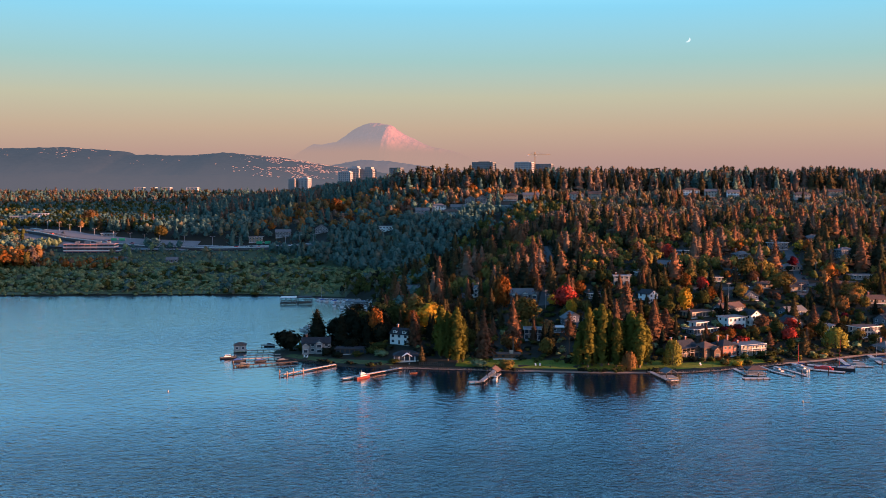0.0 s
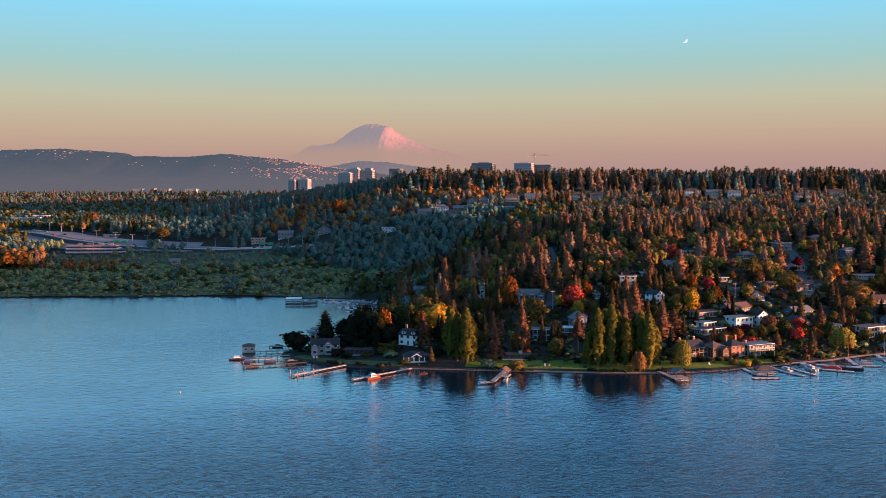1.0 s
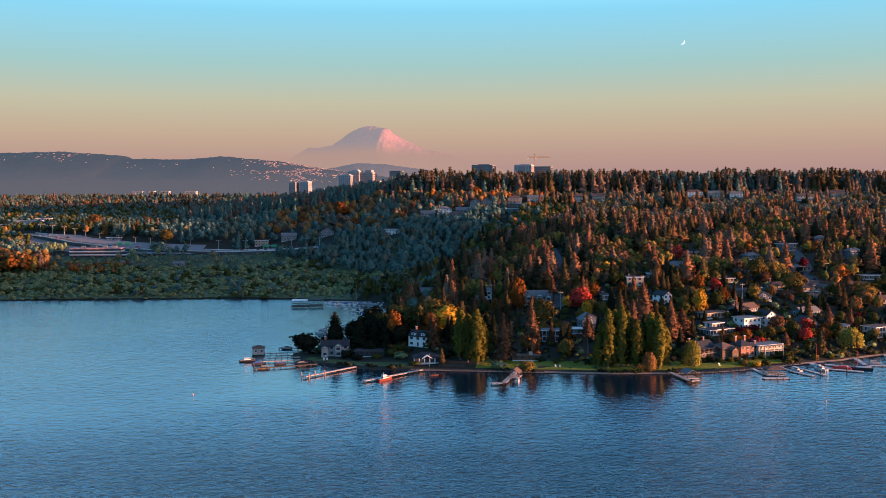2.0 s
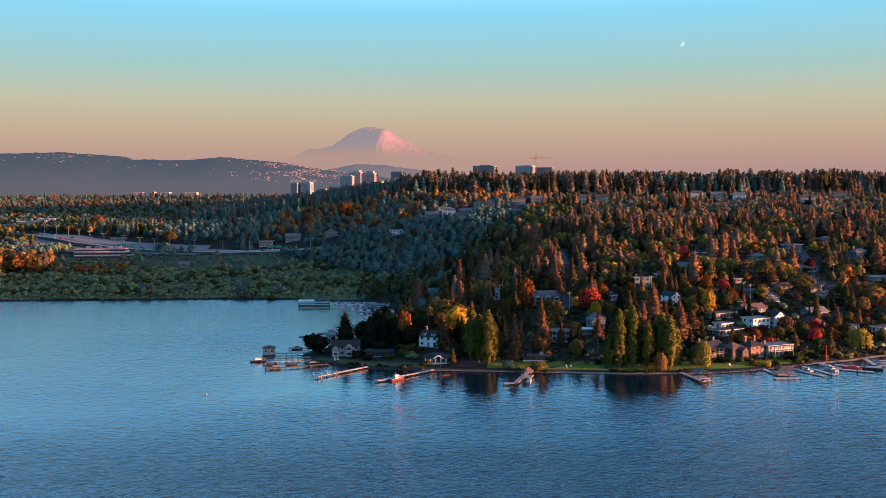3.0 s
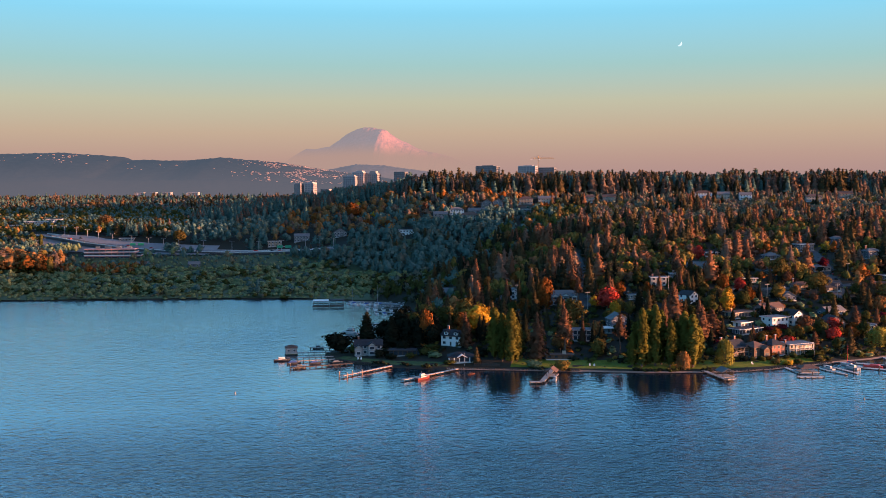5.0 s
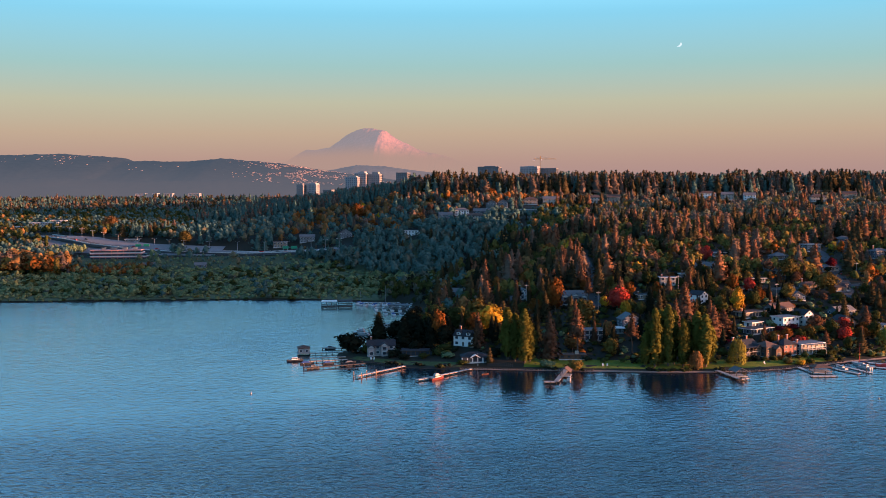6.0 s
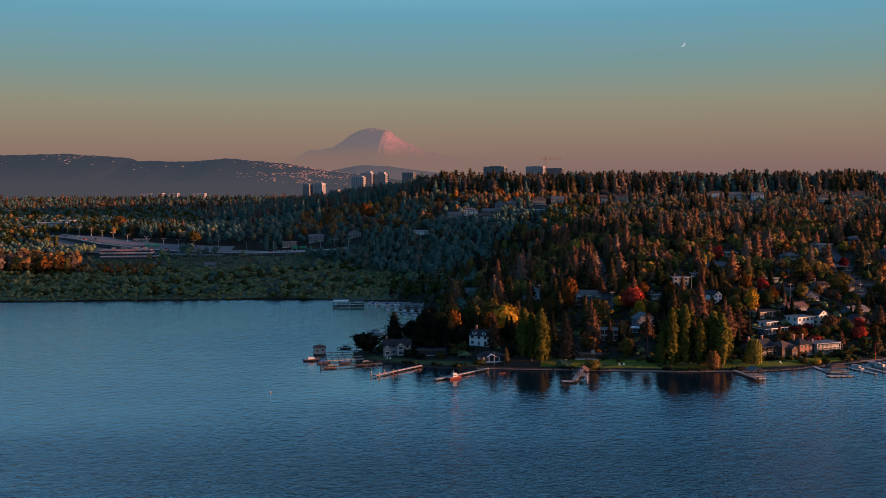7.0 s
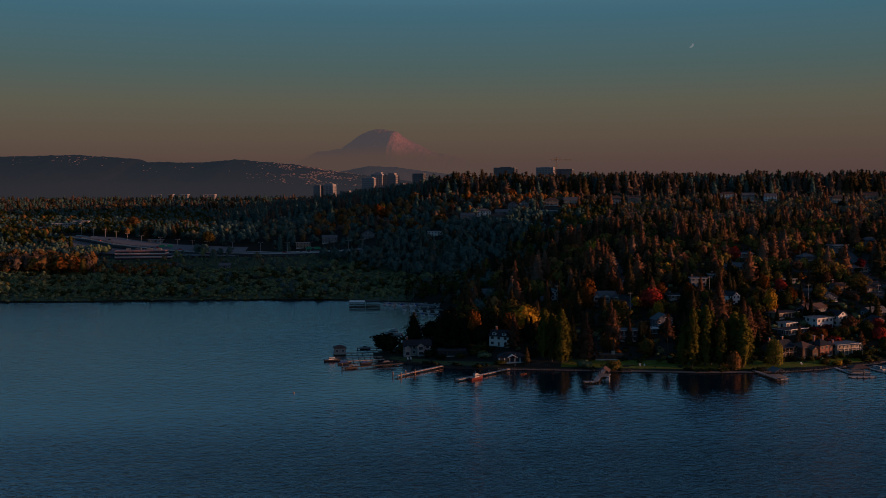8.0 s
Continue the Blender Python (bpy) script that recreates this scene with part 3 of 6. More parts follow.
LOOK = {"fir": "dark green", "fir_brown": "sunlit brown", "fir_dark": "shaded blackish green", "leaf_green": "dull green", "leaf_olive": "olive green",
        "leaf_yellow": "golden yellow", "leaf_orange": "rusty orange", "leaf_amber": "amber", "leaf_red": "bright red", "leaf_wine": "dark wine-red",
        "haze_green": "dull grey-green", "haze_fir": "blue-green", "haze_brown": "dull brown", "poplar_leaf": "yellow-green", "willow_leaf": "pale yellow-green", "scrub_leaf": "dull green", "scrub_pale": "pale straw-green"}
SHAPE = {"fir": "conical fir", "pine": "tall bare-stemmed conifer", "poplar": "columnar poplar", "broad": "broad-crowned tree",
         "willow": "weeping willow", "shrub": "rounded shrub"}
crown_cache, stem_cache = {}, {}
TREES = []        # x, y, radius of every tree set so far


def tree(kind, leaf, x, y, h, w=None, turn=0.0, which=0, where="on the wooded point", z=None):
    """One tree: an Empty at its base with its trunk and its crown. w: the crown's width in metres."""
    which %= len(CROWN[kind])
    if (kind, which) not in stem_cache:
        s = stem_mesh(np.random.default_rng(90 + which), *SPEC[kind])
        me = bpy.data.meshes.new("trunk")
        s.to_mesh(me)
        s.free()
        me.materials.append(M["bark"])
        stem_cache[kind, which] = me
    if (kind, which, leaf) not in crown_cache:
        v = CROWN[kind][which]
        crown_cache[kind, which, leaf] = mesh_np("crown", v[:, :3], quads_of(v), [M[leaf]], smooth=True, normals=v[:, 3:])
    v = CROWN[kind][which]
    natural = 2 * np.percentile(np.hypot(v[:, 0], v[:, 1]), 97)
    s = (w / (h * natural)) if w else 1.0
    place = Matrix.LocRotScale((x, y, z_at(x, y) - 0.1 if z is None else z), Euler((0, 0, turn)), (h * s, h * s, h))
    root = thing(WORD[kind], place, f"{LOOK[leaf]} {SHAPE[kind]} {where}", "shrub" if kind == "shrub" else "tree", "")
    for name, me in (("trunk", stem_cache[kind, which]), ("crown", crown_cache[kind, which, leaf])):
        o = new(name, me)
        o.parent = root
    TREES.append((x, y, (w or h * natural) / 2))
    return root

# ---- the trees of the point that can be told apart ----
for k, (x, y, h, w) in enumerate([(1.7, 496, 26.4, 7.4), (5.2, 492, 24.4, 5.6), (9.5, 488, 27.6, 6.7), (12.6, 492, 21.1, 5.1)]):
    tree("poplar", "poplar_leaf", x, y, h, w * 1.12, k * 1.3, k, "in a clump at the water's edge")
for k, (x, y, h, w) in enumerate([(71.4, 484, 21.2, 6.7), (73.0, 478, 29.2, 6.0), (77.9, 486, 27.3, 5.6), (80.0, 480, 30.6, 6.1), (83.8, 483, 27.2, 5.5),
                                  (86.9, 478, 23.9, 6.0), (91.8, 485, 20.9, 5.0), (94.7, 482, 26.8, 6.1), (98.0, 477, 26.2, 7.1), (102.3, 484, 19.3, 5.6), (75.6, 481, 23.0, 5.6), (88.8, 482, 22.0, 5.4), (68.8, 480, 17.0, 5.0)]):
    tree("poplar", "poplar_leaf", x, y, h, w * 1.22, k * 1.7, k, "in a row beside a lawn by the lake")
FIRS = ("fir", "fir_brown", "fir_dark")
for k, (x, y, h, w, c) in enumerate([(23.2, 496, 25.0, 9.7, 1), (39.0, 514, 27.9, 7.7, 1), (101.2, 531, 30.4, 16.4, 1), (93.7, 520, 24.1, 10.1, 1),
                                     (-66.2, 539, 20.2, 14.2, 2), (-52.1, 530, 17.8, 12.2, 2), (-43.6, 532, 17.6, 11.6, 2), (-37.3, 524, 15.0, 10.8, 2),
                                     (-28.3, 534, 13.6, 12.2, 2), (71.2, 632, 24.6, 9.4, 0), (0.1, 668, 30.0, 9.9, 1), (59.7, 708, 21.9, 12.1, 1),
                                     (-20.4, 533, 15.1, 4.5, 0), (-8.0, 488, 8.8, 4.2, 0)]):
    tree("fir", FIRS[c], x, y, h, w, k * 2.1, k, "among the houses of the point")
for k, (x, y, h, w, c) in enumerate([(188.6, 508, 13.0, 7.0, 0), (208.3, 548, 15.2, 8.8, 1), (114.2, 520, 20.5, 11.9, 1), (121.8, 528, 15.4, 10.9, 1),
                                     (234.7, 600, 14.5, 8.9, 0), (244.9, 610, 16.0, 10.5, 1)]):
    tree("fir", FIRS[c], x, y, h, w, k * 1.9, k + 1, "behind the shore houses")
for k, (x, y, h, w, c) in enumerate([(38.6, 503, 25.6, 8.7, 1), (67.5, 507, 21.7, 8.1, 1), (61.1, 610, 17.2, 6.3, 1), (20.9, 640, 12.3, 5.1, 2)]):
    tree("pine", FIRS[c], x, y, h, w, k * 2.1, k, "standing free above a lawn")
for k, (x, y, h, w, c) in enumerate([(38.1, 590, 24.6, 11.5, "leaf_orange"), 
                                     (-33.3, 526, 19.4, 9.0, "leaf_orange"), (-11.5, 545, 20.6, 13.7, "leaf_olive"), (-4.8, 540, 18.4, 17.3, "leaf_yellow"),
                                     (-13.7, 533, 14.6, 7.8, "leaf_orange"), (55.4, 500, 10.2, 8.0, "leaf_olive"), (141.2, 566, 16.2, 8.4, "leaf_yellow"),
                                     (73.9, 580, 17.0, 14.6, "leaf_red"), (164.2, 616, 10.4, 8.5, "leaf_red"), (163.8, 714, 12.5, 9.8, "leaf_red")]):
    tree("broad", c, x, y, h, w, k * 1.1, k, "in autumn leaf on the point")
for k, (x, y, h, w, c) in enumerate([(246.5, 690, 9.4, 7.9, "leaf_wine"), (201.0, 650, 16.3, 13.4, "leaf_olive"), (215.1, 622, 14.7, 16.4, "leaf_olive"),
                                     (194.6, 545, 8.7, 9.4, "leaf_red"), (206.6, 545, 6.3, 8.1, "leaf_orange"), (253.3, 605, 14.1, 15.2, "leaf_olive"),
                                     (188, 528, 9, 8.5, "leaf_red"), (199, 531, 8.5, 8.5, "leaf_orange"), (209, 537, 10, 8, "leaf_green"), (220, 540, 9, 8, "fir_dark"), (229, 537, 7.5, 7.5, "leaf_olive"),
                                     (236, 533, 6.5, 8, "leaf_green"), (247, 541, 8, 8, "leaf_orange"), (48.5, 550, 18.6, 16.4, "leaf_olive"), (178.7, 545, 9.0, 9.4, "fir_brown")]):
    tree("broad", c, x, y, h, w, k * 1.4, k + 1, "in autumn leaf among hillside houses")
for k, (x, y, h, w, c) in enumerate([(20.4, 480, 4.6, 9.4, "scrub_leaf"), (32.5, 476, 5.6, 9.3, "leaf_olive"), (148.2, 522, 5.4, 10.8, "leaf_orange"),
                                     (158.2, 516, 6.9, 10.1, "leaf_red"), (141.6, 484, 3.8, 5.6, "leaf_olive"), (147.2, 484, 2.9, 5.6, "leaf_yellow"),
                                     (153.5, 486, 3.3, 5.0, "leaf_green"), (165.8, 500, 4.3, 11.5, "leaf_green"),
                                     (119.5, 489, 2.6, 4.2, "fir_dark"), (123.0, 490, 2.2, 4.0, "leaf_green"), (127.5, 489, 3.0, 4.6, "fir_dark"), (131.5, 490, 2.4, 3.6, "leaf_olive"),
                                     (136.0, 490, 2.8, 4.4, "leaf_green"), (140.0, 491.5, 2.2, 3.8, "leaf_orange"), (145.0, 493, 2.7, 4.4, "fir_dark"), (150.0, 494, 2.3, 3.8, "leaf_green"),
                                     (155.0, 497, 3.4, 4.6, "leaf_green"), (160.5, 498, 2.6, 4.0, "fir_dark"), (171.5, 504, 4.0, 5.5, "fir_dark"), (176.0, 508, 3.2, 5.0, "leaf_olive"),
                                     (157.0, 538, 4.2, 6.5, "leaf_wine"), (164.5, 541, 4.6, 7.5, "leaf_wine"), (172.5, 540, 4.4, 8.0, "leaf_amber"), (150.5, 531, 3.6, 7.0, "leaf_orange"),
                                     (179.0, 541, 4.8, 7.0, "leaf_olive"), (184.5, 540, 4.0, 6.5, "leaf_amber")]):
    tree("shrub", c, x, y, h, w, k * 1.1, k, "in a garden near the water")
tree("willow", "willow_leaf", 115.3, 482, 13.8, 9.6, 0.4, 0, "beside a small dock")
tree("willow", "leaf_amber", 92.2, 473.5, 9.5, 8.0, 1.4, 1, "hanging over the water")
tree("willow", "willow_leaf", 211.9, 526, 11.5, 13.0, 2.4, 0, "on the shore behind moored boats")
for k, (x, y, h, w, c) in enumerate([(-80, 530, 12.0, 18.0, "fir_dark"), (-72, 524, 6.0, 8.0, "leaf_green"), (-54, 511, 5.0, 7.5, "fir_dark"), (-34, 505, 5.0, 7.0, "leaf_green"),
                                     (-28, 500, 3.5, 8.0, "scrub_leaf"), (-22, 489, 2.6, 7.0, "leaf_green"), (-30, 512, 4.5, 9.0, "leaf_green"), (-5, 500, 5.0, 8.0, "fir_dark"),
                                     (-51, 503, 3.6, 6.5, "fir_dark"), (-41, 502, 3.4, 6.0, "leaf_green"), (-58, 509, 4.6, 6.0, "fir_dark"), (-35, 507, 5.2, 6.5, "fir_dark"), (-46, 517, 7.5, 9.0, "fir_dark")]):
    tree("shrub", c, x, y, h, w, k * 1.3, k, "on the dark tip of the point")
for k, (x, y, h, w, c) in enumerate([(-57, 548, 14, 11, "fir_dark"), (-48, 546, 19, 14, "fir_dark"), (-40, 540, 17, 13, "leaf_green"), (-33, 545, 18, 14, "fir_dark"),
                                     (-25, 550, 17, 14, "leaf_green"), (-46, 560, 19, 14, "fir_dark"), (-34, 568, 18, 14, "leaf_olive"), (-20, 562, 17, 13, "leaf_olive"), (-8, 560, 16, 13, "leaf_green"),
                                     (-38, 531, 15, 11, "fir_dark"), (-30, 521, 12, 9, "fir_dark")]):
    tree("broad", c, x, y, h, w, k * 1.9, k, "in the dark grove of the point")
for k, (x, y, h, w, c) in enumerate([(-194, 1504, 18.8, 12.8, "leaf_yellow"),
                                     (-121, 1145, 21.2, 17.6, "leaf_orange"),
                                     (-100, 1077, 11.6, 12.2, "leaf_orange"),
                                     (-80, 1217, 17.4, 18.0, "leaf_amber"),
                                     (-49, 1064, 13.3, 12.1, "leaf_amber"),
                                     (-75, 1051, 11.9, 13.1, "leaf_orange"),
                                     (-4, 1148, 16.4, 10.4, "leaf_amber"),
                                     (37, 1211, 14.4, 13.8, "leaf_orange"),
                                     (-36, 1092, 16.9, 11.2, "fir_brown"),
                                     (-413, 1170, 19.5, 19.9, "leaf_amber"),
                                     (-457, 1041, 9.3, 13.0, "leaf_orange"),
                                     (-326, 1360, 11.4, 7.7, "leaf_orange"),
                                     (-301, 1067, 17.2, 15.8, "leaf_olive"),
                                     (93, 1060, 11.4, 9.6, "leaf_orange"),
                                     (135, 1120, 14.0, 10.2, "leaf_amber")]):
    tree("broad", c, x, y, h, w, k * 1.3, k, "standing out of a far wood")

# ---- houses ----
KEEP = []         # x, y, radius kept free of woods
VIEWS = []        # x, y, half width of houses that look over low gardens towards the lake
pane_cache = {}


def cached(key, make, mat):
    if key not in pane_cache:
        b = make()
        me = bpy.data.meshes.new(key[0])
        b.to_mesh(me)
        b.free()
        me.materials.append(mat)
        pane_cache[key] = me
    return pane_cache[key]


def window(root, x, y, z, w, h, turn, trim="white"):
    """A framed window with its pane, in a wall that faces the way turn gives (0: towards -y)."""
    def frame_mesh():
        return box(bmesh.new(), 0, 0.03, -0.14, w + 0.28, 0.12, h + 0.28)

    def pane_mesh():
        return box(bmesh.new(), 0, -0.03, 0, w, 0.06, h)
    f = new("window", cached(("window", round(w, 1), round(h, 1), trim), frame_mesh, M[trim]))
    f.parent = root
    f.matrix_basis = pose(x, y, z, 0, 0, turn)
    p = new("pane", cached(("pane", round(w, 1), round(h, 1)), pane_mesh, M["glass"]))
    p.parent = f
    return f


def gable_roof(b, w, d, z, rise, over, thick=0.25, along="x"):
    """Two sloping slabs with their ridge along x or y."""
    if along == "y":
        w, d = d, w
    L, half = w / 2 + over, d / 2 + over
    drop = rise * over / (d / 2)
    for s in (-1, 1):
        vs = []
        for u in (-L, L):
            for (v, zz) in ((0, z + rise), (s * half, z - drop)):
                for t in (0, thick):
                    p = (u, v, zz + t)
                    vs.append(b.verts.new((p[0], p[1], p[2]) if along == "x" else (-p[1], p[0], p[2])))
        a0, a1, b0, b1, c0, c1, d0, d1 = vs
        for f in ((a1, b1, d1, c1), (a0, c0, d0, b0), (a0, b0, b1, a1), (c0, c1, d1, d0), (b0, d0, d1, b1), (a0, a1, c1, c0)):
            b.faces.new(f)
    return b


def hip_roof(b, w, d, z, rise, over):
    L, H, r = w / 2 + over, d / 2 + over, max(0.3, (w - d) / 2)
    low = [b.verts.new((x, y, z - 0.15)) for x, y in ((-L, -H), (L, -H), (L, H), (-L, H))]
    mid = [b.verts.new((x, y, z + 0.05)) for x, y in ((-L, -H), (L, -H), (L, H), (-L, H))]
    t0, t1 = b.verts.new((-r, 0, z + rise)), b.verts.new((r, 0, z + rise))
    b.faces.new(low[::-1])
    for k in range(4):
        b.faces.new((low[k], low[(k + 1) % 4], mid[(k + 1) % 4], mid[k]))
    b.faces.new((mid[0], mid[1], t1, t0))
    b.faces.new((mid[2], mid[3], t0, t1))
    b.faces.new((mid[1], mid[2], t1))
    b.faces.new((mid[3], mid[0], t0))
    return b


def house(x, y, turn, w, d, floors, roof, wall, cover, label, trim="white", chimney=0, dormers=0, floor_h=2.7, glazed=False, keep=1.0, plinth=3.0,
          porch=False, z=None, category="house", gables=()):
    """A dwelling of boxes with openings: walls, roof, windows, a door, chimneys. turn 0: its long front faces the lake."""
    zb = (min(z_at(x - w * 0.4, y - d / 2), z_at(x + w * 0.4, y - d / 2), z_at(x, y)) + 0.35) if z is None else z
    root = thing("house", pose(x, y, zb, 0, 0, turn), label, category)
    KEEP.append((x, y, max(w, d) * 0.62 * keep))
    if x > 118 and y < 620:
        KEEP.append((x + w * 0.8, y - 6, 6.0))
    VIEWS.append((x, y, w * 0.5))
    h = floors * floor_h
    part("foundation", box(bmesh.new(), 0, 0, -plinth, w + 0.1, d + 0.1, plinth + 0.25), M["concrete"], root)
    b = box(bmesh.new(), 0, 0, 0.25, w, d, h - 0.25)
    rise = 0.0
    if roof in ("gable", "gable_y"):
        span = d if roof == "gable" else w
        rise = span * 0.3
        for s in (-1, 1):
            e = (w if roof == "gable" else d) / 2 - 0.01
            tri = ((-span / 2, h), (span / 2, h), (0, h + rise))
            f0 = [b.verts.new((s * e, p, q) if roof == "gable" else (p, s * e, q)) for p, q in tri]
            f1 = [b.verts.new((s * (e - 0.2), p, q) if roof == "gable" else (p, s * (e - 0.2), q)) for p, q in tri]
            b.faces.new(f0)
            b.faces.new(f1[::-1])
    part("wall", b, M[wall], root)
    if roof == "gable":
        part("roof", gable_roof(bmesh.new(), w, d, h, rise, 0.5), M[cover], root)
    elif roof == "gable_y":
        part("roof", gable_roof(bmesh.new(), w, d, h, rise, 0.5, along="y"), M[cover], root)
    elif roof == "hip":
        rise = d * 0.28
        part("roof", hip_roof(bmesh.new(), w, d, h, rise, 0.6), M[cover], root)
    else:
        part("roof", box(bmesh.new(), 0, 0, h, w + 1.4, d + 1.4, 0.3), M[cover], root)
        part("fascia", box(bmesh.new(), 0, 0, h - 0.12, w + 1.5, d + 1.5, 0.34), M[trim], root)
    # openings, storey by storey
    for f in range(floors):
        zz = 0.25 + f * floor_h + (0.35 if glazed else 0.75)
        wh = 2.1 if glazed else 1.35
        n = max(2, int(w / (2.3 if glazed else 3.0)))
        for k in range(n):
            u = -w / 2 + w * (k + 0.5) / n
            if f == 0 and k == n // 2 and not glazed:
                dr = part("door", box(bmesh.new(), 0, 0, 0, 1.0, 0.12, 2.1), M["wood_dark"], root)
                dr.matrix_basis = pose(u, -d / 2 - 0.04, 0.27)
                continue
            window(root, u, -d / 2 - 0.04, zz, w / n * (0.8 if glazed else 0.42), wh, 0, trim)
        m = max(1, int(d / 3.6))
        for side, a in ((1, 90), (-1, -90)):
            for k in range(m):
                window(root, side * (w / 2 + 0.04), -d / 2 + d * (k + 0.5) / m, zz, 1.3, wh, a, trim)
    if roof == "gable_y":
        window(root, 0, -d / 2 - 0.04, h + 0.15, 1.1, 1.0, 0, trim)
    for k in range(dormers):
        u = -w / 2 + w * (k + 0.5) / dormers
        dz = h + rise * 0.12
        dm = part("dormer", box(bmesh.new(), 0, 0, 0, 2.2, d * 0.3, 1.4), M[wall], root)
        dm.matrix_basis = pose(u, -d * 0.33, dz)
        part("dormer_roof", gable_roof(bmesh.new(), 2.2, d * 0.34, 1.4, 0.9, 0.25, 0.14, along="y"), M[cover], dm)
        window(root, u, -d * 0.48 - 0.04, dz + 0.3, 1.0, 0.95, 0, trim)
    for u, gw, gh in gables:      # projecting front bays, each under its own gable
        bay = part("bay", box(bmesh.new(), 0, 0, -plinth, gw, 2.6, plinth + gh), M[wall], root)
        bay.matrix_basis = pose(u * w, -d / 2 - 1.2, 0)
        tri = bmesh.new()
        for yy in (-1.29, -1.1):
            tri.faces.new([tri.verts.new(q) for q in ((-gw / 2, yy, gh), (gw / 2, yy, gh), (0, yy, gh + gw * 0.32))])
        part("gable_end", tri, M[trim], bay)
        part("bay_roof", gable_roof(bmesh.new(), gw, 5.2, gh, gw * 0.34, 0.45, 0.2, along="y"), M[cover], bay).location = (0, 1.0, 0)
        for f in range(max(1, int(gh / 2.6))):
            window(root, u * w, -d / 2 - 2.54, 0.7 + f * floor_h, gw * 0.6, 1.5, 0, trim)
    for k in range(chimney):
        u = (-0.36, 0.3, 0.0)[k] * w
        c = part("chimney", box(bmesh.new(), 0, 0, 0, 0.9, 0.8, rise + 1.7), M["brick"], root)
        c.matrix_basis = pose(u, d * 0.12, h)
        part("chimney_cap", box(bmesh.new(), 0, 0, rise + 1.7, 1.1, 1.0, 0.15), M["concrete"], c)
    if porch:
        part("deck", box(bmesh.new(), 0, -d / 2 - 1.6, floor_h * (floors - 1) + 0.1, w * 0.8, 3.0, 0.2), M["wood_grey"], root)
        for k in range(5):
            post = part("post", box(bmesh.new(), 0, 0, -1.5, 0.18, 0.18, floor_h * floors + 1.3), M[trim], root)
            post.matrix_basis = pose(-w * 0.38 + w * 0.19 * k, -d / 2 - 2.9, 0)
        part("railing", box(bmesh.new(), 0, -d / 2 - 3.0, floor_h * (floors - 1) + 1.15, w * 0.8, 0.08, 0.1), M[trim], root)
        part("porch_roof", box(bmesh.new(), 0, -d / 2 - 1.6, h - 0.1, w * 0.84, 3.4, 0.2), M[cover], root)
    return root


# the point, from its tip eastwards
house(-64, 519, 4, 14.5, 8, 2, "gable", "cottage_grey", "roof_dark", "two-storey grey cottage with a dark gabled roof on a lawn", "white", 1, 0, 2.6, gables=((0.12, 3.6, 5.6), (-0.36, 3.2, 4.6)))
house(-44, 511, -3, 17, 7, 1, "flat", "brown", "roof_dark", "low dark-brown garden house with a glazed front by a lawn", "wood_dark", 0, 0, 2.8, True)
house(-18.2, 520, -30, 11.5, 8.5, 2, "gable", "white", "roof_dark", "white two-storey house with dark roof, dormers and chimney", "white", 1, 2, 2.8)
lowh = house(-15.4, 493, 3, 13, 8, 1, "hip", "white", "roof_dark", "low white bungalow with a dark hipped roof near the water", "white", 0, 0, 2.9, True)
part("porch_gable", gable_roof(bmesh.new(), 4.5, 4.0, 2.9, 1.2, 0.3, 0.2, along="y"), M["white"], lowh).location = (0, -3.4, 0)
shed = house(34.6, 497, 0, 13.5, 5, 1, "flat", "brown", "roof_brown", "low brown boathouse cabin with a pale chimney on a lawn", "brown", 0, 0, 2.3)
part("chimney", box(bmesh.new(), 2.5, -1, 2.3, 1.8, 1.4, 1.9), M["cream"], shed)
house(51.5, 532, -6, 9.5, 8, 2, "flat", "blue_grey", "roof_grey", "dark blue-grey modern house with large windows", "white", 0, 0, 3.0, True)
house(74.4, 550, 10, 10.5, 9, 2, "gable_y", "blue_grey", "roof_grey", "blue-grey house with a steep front gable", "white", 0, 0, 2.8)
house(66, 543, -4, 8, 6, 1, "flat", "grey", "white", "grey garage with a pale flat roof on the slope", "white", 0, 0, 2.7)
house(53.3, 618, -5, 17, 10, 2, "gable", "grey", "roof_grey", "large pale grey house with several front gables", "white", 0, 0, 2.8, gables=((-0.33, 4.2, 5.4), (0.05, 4.6, 5.8), (0.37, 3.8, 5.2)))
house(24.9, 655, 12, 6.5, 7, 2, "gable_y", "white", "roof_grey", "narrow white house among dark firs", "white", 1)
house(13.5, 650, -10, 11, 8, 1, "gable", "grey", "roof_grey", "low grey house with a grey roof among trees", "white")
house(125.3, 592, 35, 7, 9, 2, "gable_y", "white", "roof_dark", "small white house with a front gable behind a red tree", "white")
house(148.1, 565, 31, 16, 8, 1, "flat", "tan", "roof_brown", "long tan hillside house with a low flat roof", "cream", 1, 0, 3.2, True)
house(163.5, 550, 25, 12, 9, 2, "flat", "white", "roof_grey", "white modern house of stacked flat-roofed blocks", "white", 0, 0, 3.0)
house(176.0, 556, 31, 8, 8, 2, "gable_y", "white", "roof_dark", "white house with a steep dark gable and sunlit front", "white", 0, 0, 3.0)
house(170.0, 579, 29, 17, 8, 1, "gable", "grey", "roof_brown", "long house with a low red-brown gabled roof", "white", 1)
house(142.7, 537, 29, 17, 8, 1, "flat", "blue_grey", "roof_dark", "low dark house with a wide flat roof", "white", 0, 0, 3.0, True)
house(143.5, 545, 29, 8, 6, 1, "flat", "white", "roof_grey", "small white pavilion behind a dark flat-roofed house", "white", 0, 0, 3.2, True)
